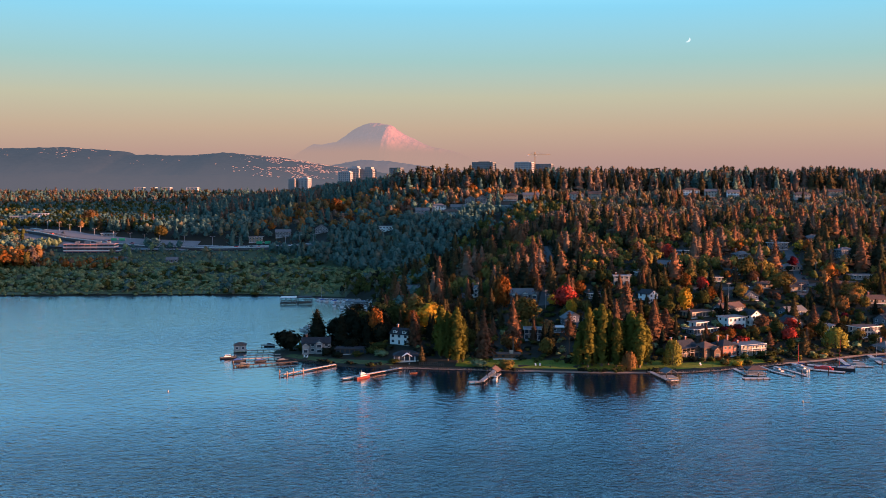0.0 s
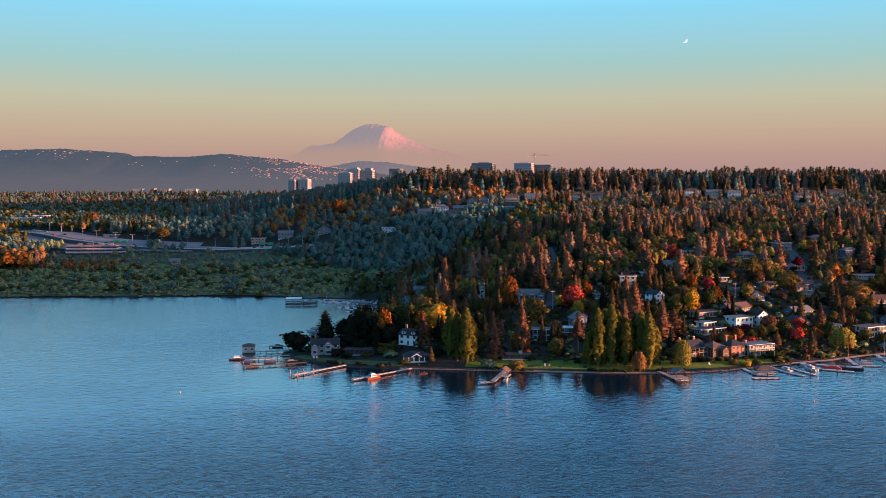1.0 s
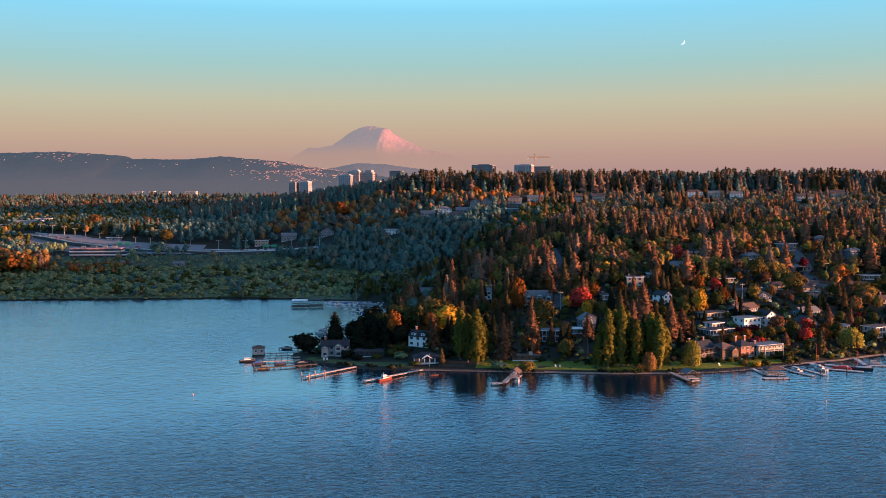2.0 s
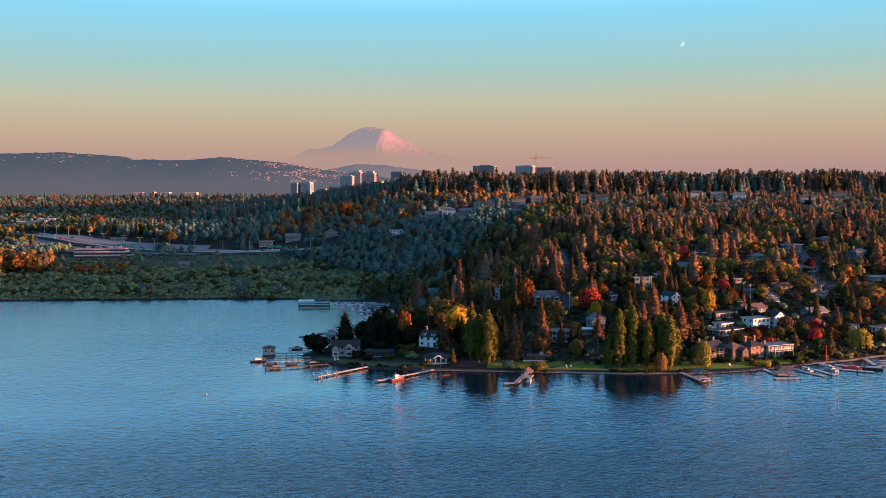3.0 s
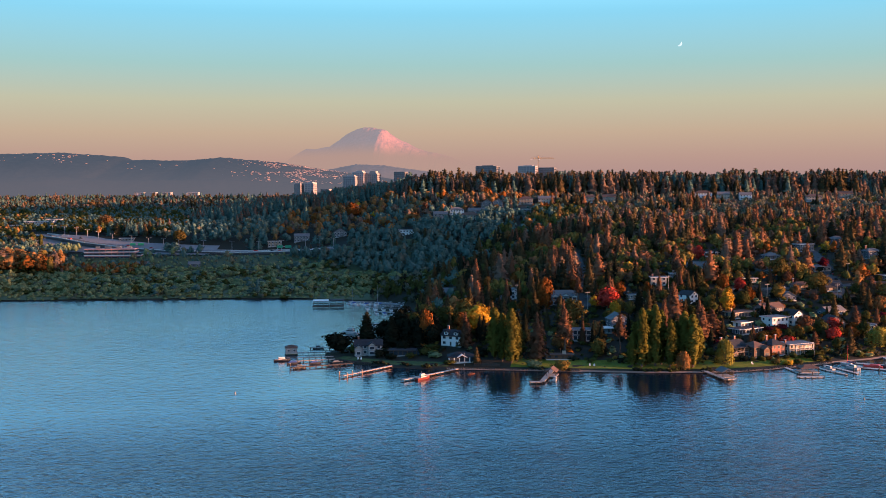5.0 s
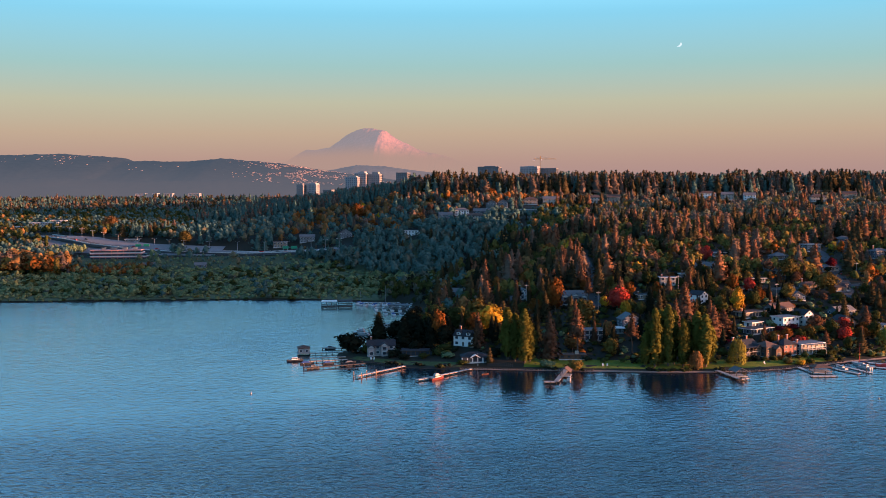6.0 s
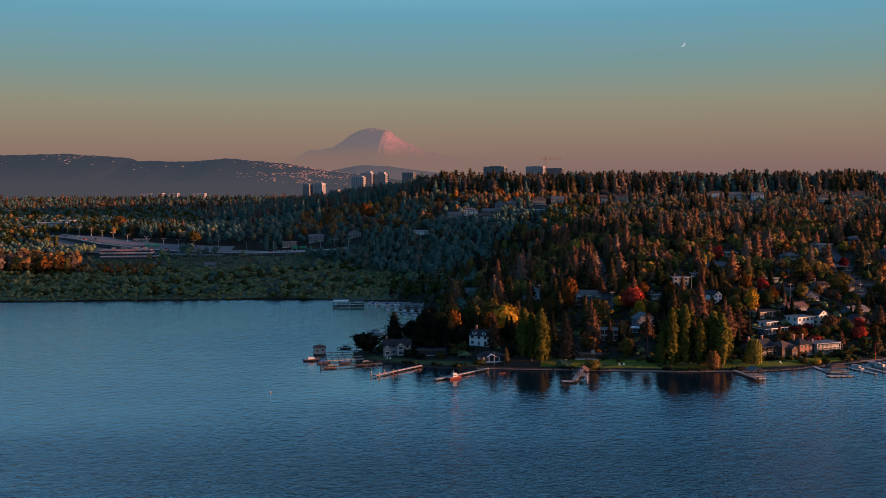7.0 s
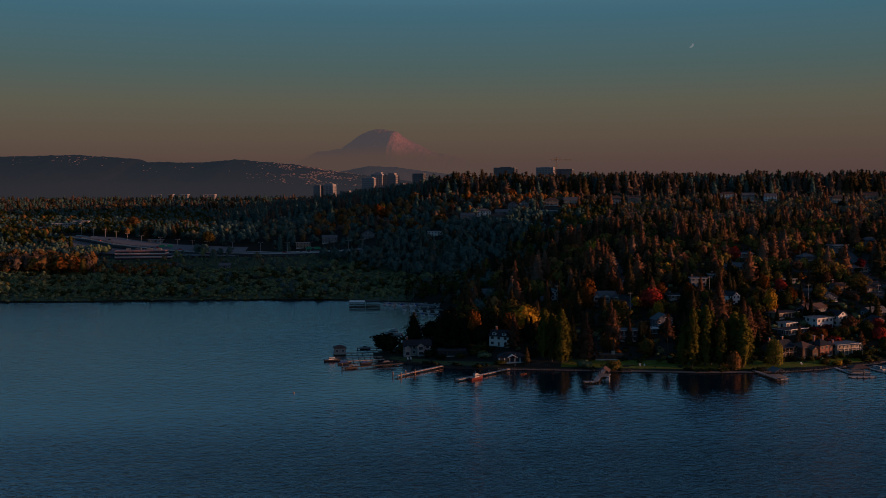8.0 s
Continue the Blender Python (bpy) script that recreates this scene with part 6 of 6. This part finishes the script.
# single trees of the front slope
placed = 0
xs, ys, zs, ds = scatter(rng, 1700, -40, 330, 488, 660)
for x, y, z, edge in zip(xs, ys, zs, ds):
    if placed >= 270:
        break
    front = 500 + max(0, (x - 130) * 0.5)
    if y < front or not clear(x, y, 1.0) or any((x - a) ** 2 + (y - b) ** 2 < (0.6 * (r + 3.0)) ** 2 for a, b, r in TREES):
        continue
    right = x > 118
    if right and y < 560 + (x - 118) * 0.4 and rng.uniform() < 0.35:
        kind, leaf, h = "shrub", ("leaf_green", "leaf_olive", "leaf_orange", "scrub_leaf", "leaf_wine")[rng.integers(5)], rng.uniform(2.5, 5.5)
    elif rng.uniform() < (0.34 if right else 0.55):
        kind, leaf, h = "fir", FIRS[rng.choice(3, p=(0.45, 0.33, 0.22))], rng.uniform(9, 17) if right else rng.uniform(11, 20)
    else:
        kind, leaf, h = "broad", ("leaf_green", "leaf_olive", "leaf_orange", "leaf_yellow", "fir_brown", "leaf_amber")[rng.choice(6, p=(0.42, 0.26, 0.09, 0.04, 0.11, 0.08))], rng.uniform(6, 12)
    tree(kind, leaf, float(x), float(y), float(h), float(h * rng.uniform(0.32, 0.46)) if kind == "fir" else None, float(rng.uniform(0, 6)), int(rng.integers(4)), "on the wooded hillside")
    placed += 1

# lower trees close round the right-hand houses
placed = 0
xs, ys, zs, ds = scatter(rng, 1600, 112, 300, 488, 610)
for x, y, z, edge in zip(xs, ys, zs, ds):
    if placed >= 80:
        break
    if edge < 15 or not clear(x, y, 0.7) or any((x - a) ** 2 + (y - b) ** 2 < (0.45 * (r + 2.5)) ** 2 for a, b, r in TREES):
        continue
    share_ = rng.uniform()
    if share_ < 0.2:
        tree("fir", FIRS[rng.integers(3)], float(x), float(y), float(rng.uniform(6, 11)), float(rng.uniform(3.5, 5)), float(rng.uniform(0, 6)), int(rng.integers(4)), "close to hillside houses")
    elif share_ < 0.62:
        tree("broad", ("leaf_green", "leaf_olive", "fir_brown", "leaf_orange", "fir_dark")[rng.choice(5, p=(0.35, 0.2, 0.12, 0.13, 0.2))], float(x), float(y), float(rng.uniform(4, 8)), None,
             float(rng.uniform(0, 6)), int(rng.integers(4)), "close to hillside houses")
    else:
        tree("shrub", ("leaf_green", "fir_dark", "leaf_orange", "leaf_wine")[rng.choice(4, p=(0.4, 0.35, 0.15, 0.1))], float(x), float(y), float(rng.uniform(2, 4.5)), None,
             float(rng.uniform(0, 6)), int(rng.integers(3)), "in a hillside garden")
    placed += 1

spots = []
for x, y, z, edge in jitter(rng, -70, 420, 484, 900, 6.2):
    if edge < (17 if x < 165 else 2.5) or x > 0.47 * y + 20 or not clear(x, y, 0.75 if y < 660 else 0.6) or y > 660 and (x < 40 or rng.uniform() < 0.6):
        continue
    leaf = pick(rng, leaf_green=0.4, leaf_olive=0.16, scrub_leaf=0.12, leaf_orange=0.06, fir_dark=0.26)
    spots.append(("scrub", leaf, x, y, z, rng.uniform(1.5, 3.6) + 2.5 * max(0, patch(x, y, 26, 31)), rng.uniform(1.2, 2.0)))
for x, y, z, edge in jitter(rng, 112, 320, 480, 560, 3.2):      # hedges and bushes close round the shore houses
    if edge > (11 if x < 168 else 3) and edge < 42 and clear(x, y, 0.62) and patch(x, y, 8, 61) > 0.0:
        spots.append(("scrub", pick(rng, leaf_green=0.38, fir_dark=0.34, leaf_olive=0.12, leaf_orange=0.06, scrub_leaf=0.1), x, y, z, rng.uniform(1.2, 3.2), rng.uniform(0.9, 1.4)))
wood("garden_shrubs", spots, "green and rusty garden shrubs between hillside houses")

# the front hillside: tall firs with broadleaf trees and gardens between them
spots = []
for x, y, z, edge in jitter(rng, -70, 580, 640, 1135, 8.0):
    if edge < 5 or x > 0.47 * y + 60 or not clear(x, y):
        continue
    edge_x = np.interp(y, [640, 760, 860, 960, 1135], [-70, -40, -10, 40, 110])     # where the hill meets the valley
    if x < edge_x:
        continue
    p = patch(x, y, 46, 4)
    gardens = x > 120 and y < 800
    if rng.uniform() > (0.62 if gardens else 0.9) + 0.3 * patch(x, y, 60, 1):
        continue
    # the valley edge gets darker leaves for the shade there
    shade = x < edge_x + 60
    if p + rng.normal(0, 0.12) > (0.3 if y > 930 else 0.12 if gardens or y > 860 else 0.02):
        leaf = pick(rng, fir=0.4, fir_dark=0.42, fir_brown=0.18) if shade else pick(rng, fir=0.26, fir_brown=0.36, fir_dark=0.22, haze_brown=0.16)
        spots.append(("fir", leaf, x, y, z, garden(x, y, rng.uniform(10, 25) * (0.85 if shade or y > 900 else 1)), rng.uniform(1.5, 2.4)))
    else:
        leaf = pick(rng, leaf_green=0.5, haze_fir=0.3, leaf_olive=0.12, leaf_amber=0.08) if shade else pick(rng, haze_olive=0.3, haze_brown=0.32, haze_green=0.14, leaf_olive=0.1, leaf_amber=0.14) if y > 930 else pick(rng, leaf_green=0.28, leaf_olive=0.3, leaf_yellow=0.03, leaf_orange=0.09, fir_brown=0.18, leaf_amber=0.12)
        spots.append(("round", leaf, x, y, z, garden(x, y, rng.uniform(7, 14)), rng.uniform(0.95, 1.3)))
wood("hillside_wood", spots, "dense evergreen and autumn-coloured trees covering the hillside")

# the belt of gardens below the crest, then the tall dark firs of the crest
spots = []
for x, y, z, edge in jitter(rng, 60, 640, 1135, 1215, 8.5):
    if x > 0.47 * y + 60 or not clear(x, y, 0.8) or rng.uniform() > 0.75:
        continue
    if rng.uniform() < 0.22:
        spots.append(("far_fir", pick(rng, haze_green=0.4, haze_brown=0.6), x, y, z, garden(x, y, rng.uniform(10, 17)), rng.uniform(1.3, 1.8)))
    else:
        spots.append(("far", pick(rng, haze_olive=0.45, haze_green=0.2, haze_brown=0.25, leaf_amber=0.1), x, y, z, garden(x, y, rng.uniform(6, 10)), rng.uniform(1.0, 1.4)))
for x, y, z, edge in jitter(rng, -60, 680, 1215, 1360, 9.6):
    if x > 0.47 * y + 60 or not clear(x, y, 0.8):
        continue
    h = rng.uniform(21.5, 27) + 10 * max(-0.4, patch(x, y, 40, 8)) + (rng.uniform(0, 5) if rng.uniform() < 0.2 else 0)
    spots.append(("far_fir", pick(rng, fir=0.45, haze_fir=0.2, haze_brown=0.35), x, y, z, h, rng.uniform(1.5, 2.3)))
wood("crest_wood", spots, "tall dark firs along the crest of the hill")

# the slope across the valley, with its houses
spots = []
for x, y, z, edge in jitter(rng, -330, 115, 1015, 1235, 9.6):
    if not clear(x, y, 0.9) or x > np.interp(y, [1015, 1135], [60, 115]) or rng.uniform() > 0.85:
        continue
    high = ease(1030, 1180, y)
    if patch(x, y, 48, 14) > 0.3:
        spots.append(("far_fir", pick(rng, haze_fir=0.7, haze_brown=0.3), x, y, z, garden(x, y, rng.uniform(12, 20)), rng.uniform(1.6, 2.2)))
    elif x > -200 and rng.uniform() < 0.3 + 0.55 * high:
        spots.append(("far", pick(rng, leaf_amber=0.5, leaf_orange=0.12, leaf_yellow=0.03, haze_brown=0.25, haze_olive=0.1), x, y, z, garden(x, y, rng.uniform(8, 15)), rng.uniform(1.0, 1.5)))
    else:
        spots.append(("far", pick(rng, haze_fir=0.8, haze_olive=0.2), x, y, z, garden(x, y, rng.uniform(8, 15)), rng.uniform(1.0, 1.5)))
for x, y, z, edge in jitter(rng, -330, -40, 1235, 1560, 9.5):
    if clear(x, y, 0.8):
        spots.append(("far_fir", pick(rng, haze_fir=0.7, haze_brown=0.3), x, y, z, rng.uniform(16, 23) + 7 * patch(x, y, 50, 8), rng.uniform(1.5, 2.1)))
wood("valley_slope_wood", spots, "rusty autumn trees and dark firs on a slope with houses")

# the dark belt of trees along the far edge of the marsh
spots = []
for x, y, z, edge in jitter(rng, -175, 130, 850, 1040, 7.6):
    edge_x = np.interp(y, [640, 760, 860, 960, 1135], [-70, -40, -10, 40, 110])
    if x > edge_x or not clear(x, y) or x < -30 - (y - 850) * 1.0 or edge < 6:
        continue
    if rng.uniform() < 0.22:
        spots.append(("far_fir", pick(rng, haze_fir=0.8, fir=0.2), x, y, z, rng.uniform(11, 17), rng.uniform(1.6, 2.2)))
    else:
        spots.append(("far", pick(rng, haze_fir=0.85, haze_green=0.15), x, y, z, rng.uniform(8, 15), rng.uniform(1.1, 1.6)))
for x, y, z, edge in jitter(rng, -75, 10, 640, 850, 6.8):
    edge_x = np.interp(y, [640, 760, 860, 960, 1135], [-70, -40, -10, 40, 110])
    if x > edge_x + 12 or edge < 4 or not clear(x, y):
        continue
    spots.append(("round", pick(rng, leaf_green=0.5, haze_green=0.3, fir_dark=0.2), x, y, z, rng.uniform(6, 11), rng.uniform(1.0, 1.35)))
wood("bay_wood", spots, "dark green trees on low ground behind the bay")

spots = []
for x, y, z, edge in jitter(rng, -560, 0, 793, 962, 6.0):
    if not clear(x, y, 0.9) or x > -30 - max(0, y - 850) or x < -0.47 * y - 90:
        continue
    p, q = patch(x, y * 2.2, 60, 9), patch(x, y, 26, 19)
    h = rng.uniform(1.6, 3.4) + 5.0 * max(0, p) + 3.2 * float(ease(4, 26, edge)) * max(0.2, 0.5 + q) + (2.5 if x < -330 and y > 840 else 0) * rng.uniform(0, 1)
    if y > 900 and x > -330 and p < 0.1:
        h = rng.uniform(1.8, 4.6)
    leaf = pick(rng, scrub_leaf=0.6, leaf_green=0.3, haze_green=0.1) if p > -0.05 else pick(rng, scrub_pale=0.45 + 0.4 * max(0, q), scrub_leaf=0.45, leaf_olive=0.05)
    spots.append(("bush", leaf, x, y, z, h, rng.uniform(1.5, 2.3) * (4.0 / (h + 1.2)) ** 0.5))
    if q + 0.6 * p > 0.1 and edge > 9 and rng.uniform() < 0.55 and not (y > 900 and x > -330 and p < 0.1):
        spots.append(("round", pick(rng, scrub_leaf=0.5, haze_fir=0.25, leaf_green=0.15, scrub_pale=0.1), x + 2, y + 2, z, rng.uniform(5.5, 9.5), rng.uniform(1.15, 1.7)))
wood("marsh_scrub", spots, "dull green willow scrub covering a lakeside marsh")

spots = []
for x, y, z, edge in jitter(rng, -640, -130, 925, 1060, 7.0):
    if not clear(x, y, 0.95):
        continue
    orange = x < -305 and 928 < y < 962
    if orange:
        h = rng.uniform(17, 24) if x < -385 else rng.uniform(6, 10)
        spots.append(("round", pick(rng, leaf_amber=0.5, leaf_orange=0.25, haze_brown=0.15, leaf_olive=0.1), x, y, z, h, rng.uniform(0.9, 1.25)))
    elif y > 955 and (x < -400 or y < 1012):
        tall = x < -400 or rng.uniform() < 0.06
        h = rng.uniform(9, 14) if tall else rng.uniform(2.6, 5.2)
        spots.append(("far", pick(rng, haze_fir=0.5, scrub_leaf=0.3, haze_olive=0.2), x, y, z, h, rng.uniform(0.95, 1.3) if tall else rng.uniform(1.2, 1.7)))
wood("valley_trees", spots, "green and rusty orange trees edging the marsh and a highway")

spots = []
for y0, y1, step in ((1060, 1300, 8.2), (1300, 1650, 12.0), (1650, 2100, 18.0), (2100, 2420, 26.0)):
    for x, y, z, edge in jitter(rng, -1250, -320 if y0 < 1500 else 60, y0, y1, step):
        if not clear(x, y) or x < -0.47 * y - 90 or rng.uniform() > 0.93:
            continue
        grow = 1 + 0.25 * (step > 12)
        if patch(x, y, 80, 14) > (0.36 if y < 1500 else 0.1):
            spots.append(("far_fir", pick(rng, haze_fir=0.5, fir=0.3, haze_brown=0.2), x, y, z, rng.uniform(11, 17) * grow, rng.uniform(1.7, 2.4)))
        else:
            leaf = pick(rng, leaf_green=0.72, haze_fir=0.16, leaf_amber=0.12) if y < 1140 else pick(rng, haze_fir=0.42, leaf_green=0.5, leaf_amber=0.08) if y < 1500 else pick(rng, haze_fir=0.36, fir=0.36, haze_brown=0.23, leaf_amber=0.05)
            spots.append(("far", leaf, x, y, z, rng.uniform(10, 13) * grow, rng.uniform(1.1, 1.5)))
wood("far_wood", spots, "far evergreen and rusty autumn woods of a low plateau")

spots = []
xs, ys, zs, ds = scatter(rng, 6000, -84, 120, 460, 520)
for x, y, z, edge in zip(xs, ys, zs, ds):
    if 1.0 < edge < 5.0 and patch(x, y, 9, 51) > 0.16:
        spots.append(("scrub", pick(rng, fir_dark=0.75, leaf_green=0.25), x, y, z, rng.uniform(0.8, 2.4), rng.uniform(1.0, 1.5)))
wood("shore_bushes", spots, "low dark bushes along the stony water's edge")


# ---- the far hills and the snow mountain ----
def far_ridge(name, xs, tops, y0, y1, mat, label, rough=4.0, seed=0, base=30):
    x = np.linspace(xs[0], xs[-1], 260)
    crest = np.interp(x, xs, tops)
    f = np.linspace(0, 1, 26)
    V = []
    for k in f:
        shape = math.sin(min(1, k * 1.25) * math.pi / 2) ** 0.9 if k < 0.8 else math.cos((k - 0.8) / 0.2 * math.pi / 2) ** 0.5
        for a, c in zip(x, crest):
            n = noise.fractal(Vector((a / 260, k * 4, seed)), 0.9, 2.1, 5)
            tree_top = abs(noise.noise(Vector((a / 9, k * 60, seed + 3))))
            V.append((a, y0 + (y1 - y0) * k, base + (c - base) * shape + n * 9 * (1 - k) * min(1, k * 3) + tree_top * rough * (0.55 + 0.45 * (k > 0.66))))
    idx = np.arange(len(f) * len(x)).reshape(len(f), len(x))
    Q = np.stack([idx[:-1, :-1], idx[:-1, 1:], idx[1:, 1:], idx[1:, :-1]], -1).reshape(-1, 4)
    ob = new(name, mesh_np(name, np.array(V), Q, [mat], smooth=True))
    return tagged(ob, label, "hill", kind="structure")


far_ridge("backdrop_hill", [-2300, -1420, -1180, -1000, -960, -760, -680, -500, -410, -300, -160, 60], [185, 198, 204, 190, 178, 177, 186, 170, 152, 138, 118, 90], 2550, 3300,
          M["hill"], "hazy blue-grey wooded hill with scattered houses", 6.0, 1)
# an added ridge stands in for the haze at the hill's foot
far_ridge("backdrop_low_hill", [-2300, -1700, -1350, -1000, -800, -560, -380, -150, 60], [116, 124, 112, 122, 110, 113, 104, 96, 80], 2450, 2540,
          M["hill"], "added low rise standing in for haze below a blue-grey hill", 5.0, 4)
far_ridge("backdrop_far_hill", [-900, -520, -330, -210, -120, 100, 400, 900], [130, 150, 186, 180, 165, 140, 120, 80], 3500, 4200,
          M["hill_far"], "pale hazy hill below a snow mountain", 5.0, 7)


def snow_mountain():
    n, d = 240, 70
    sil_x = [-900, -745, -690, -615, -577, -511, -483, -442, -387, -351, -304, -269, -236, -167, -99, -2, 149, 342]
    sil_z = [165, 212, 246, 286, 280, 292, 312, 338, 370, 386, 388, 378, 360, 319, 283, 256, 226, 190]
    V = []
    for j in range(d):
        v = j / (d - 1)
        front = math.sin(min(1, v / 0.8) * math.pi / 2) ** 0.8 if v < 0.8 else math.cos((v - 0.8) / 0.2 * math.pi / 2)
        for i in range(n):
            x = -900 + 1240 * i / (n - 1)
            crest = float(np.interp(x, sil_x, sil_z))
            fan = x + (x + 322) * 0.12 * (1 - v)
            rib = noise.fractal(Vector((x / 70 - v * 1.5, v * 1.8, 2.0)), 0.9, 2.2, 5)
            up = max(0.0, (crest - 120) / 257)
            back = 300 * min(1.0, (math.hypot(x + 285, 55) - 55) / 400)
            far = 1 + back / 4864
            z = 60 + (crest - 60) * front + rib * (3 + 34 * (1 - v)) * up * min(1, v * 4)
            V.append((fan * far, 4560 + 380 * v + back, 90 + (z - 90) * far))
    idx = np.arange(n * d).reshape(d, n)
    Q = np.stack([idx[:-1, :-1], idx[:-1, 1:], idx[1:, 1:], idx[1:, :-1]], -1).reshape(-1, 4)
    V = np.array(V)
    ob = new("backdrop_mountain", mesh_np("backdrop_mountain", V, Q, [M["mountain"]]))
    tagged(ob, "distant snow-covered volcano with one rosy sunlit flank", "mountain", kind="structure")


snow_mountain()

# the half moon, high in the evening sky
bm = bmesh.new()
for k in range(16):
    a0, a1 = (math.pi * q / 16 - math.pi / 2 for q in (k, k + 1))
    rim = [Vector((14 * math.cos(a), -8 * math.cos(a), 14 * math.sin(a))) for a in (a0, a1)]
    mid = [Vector((4 * math.cos(a), -10 * math.cos(a), 14 * math.sin(a))) for a in (a0, a1)]
    f = [bm.verts.new(p) for p in (mid[0], rim[0], rim[1], mid[1])]
    bm.faces.new(f)
bmesh.ops.remove_doubles(bm, verts=bm.verts, dist=0.01)
bmesh.ops.rotate(bm, verts=bm.verts, matrix=Matrix.Rotation(radians(40), 3, "Y"))
moon = part("moon", bm, M["moon"])
moon.location = (1190.0, 4900.0, 790.0)
tagged(moon, "pale half-lit moon low in a clear sky", "moon", kind="structure")

# houses on the far hill, catching the last sun
hr2 = np.random.default_rng(21)
bm = bmesh.new()
hill_ob = bpy.data.objects["backdrop_hill"]
bpy.context.view_layer.update()
for k in range(1300):
    if k < 1150:
        x = hr2.normal(-410, 95)
        f = hr2.uniform(0.3, 0.8)
    else:
        x = hr2.uniform(-1500, -700) if k % 2 else hr2.normal(-1130, 30)
        f = hr2.uniform(0.45, 0.78)
    y = 2550 + 750 * f
    ok, place, _, _ = hill_ob.ray_cast(Vector((x, y, 500)), Vector((0, 0, -1)))
    if ok and noise.noise(Vector((x / 70, y / 60, 5))) > -0.05:
        box(bm, x, y, place.z - 2, hr2.uniform(1.6, 6.0), hr2.uniform(2.5, 5), hr2.uniform(1.8, 3.0), hr2.uniform(-0.3, 0.3))
hs = part("hillside_houses", bm, M["hill_house"])
tagged(hs, "many tiny pale houses catching sun on a far hill", "houses", kind="stuff")
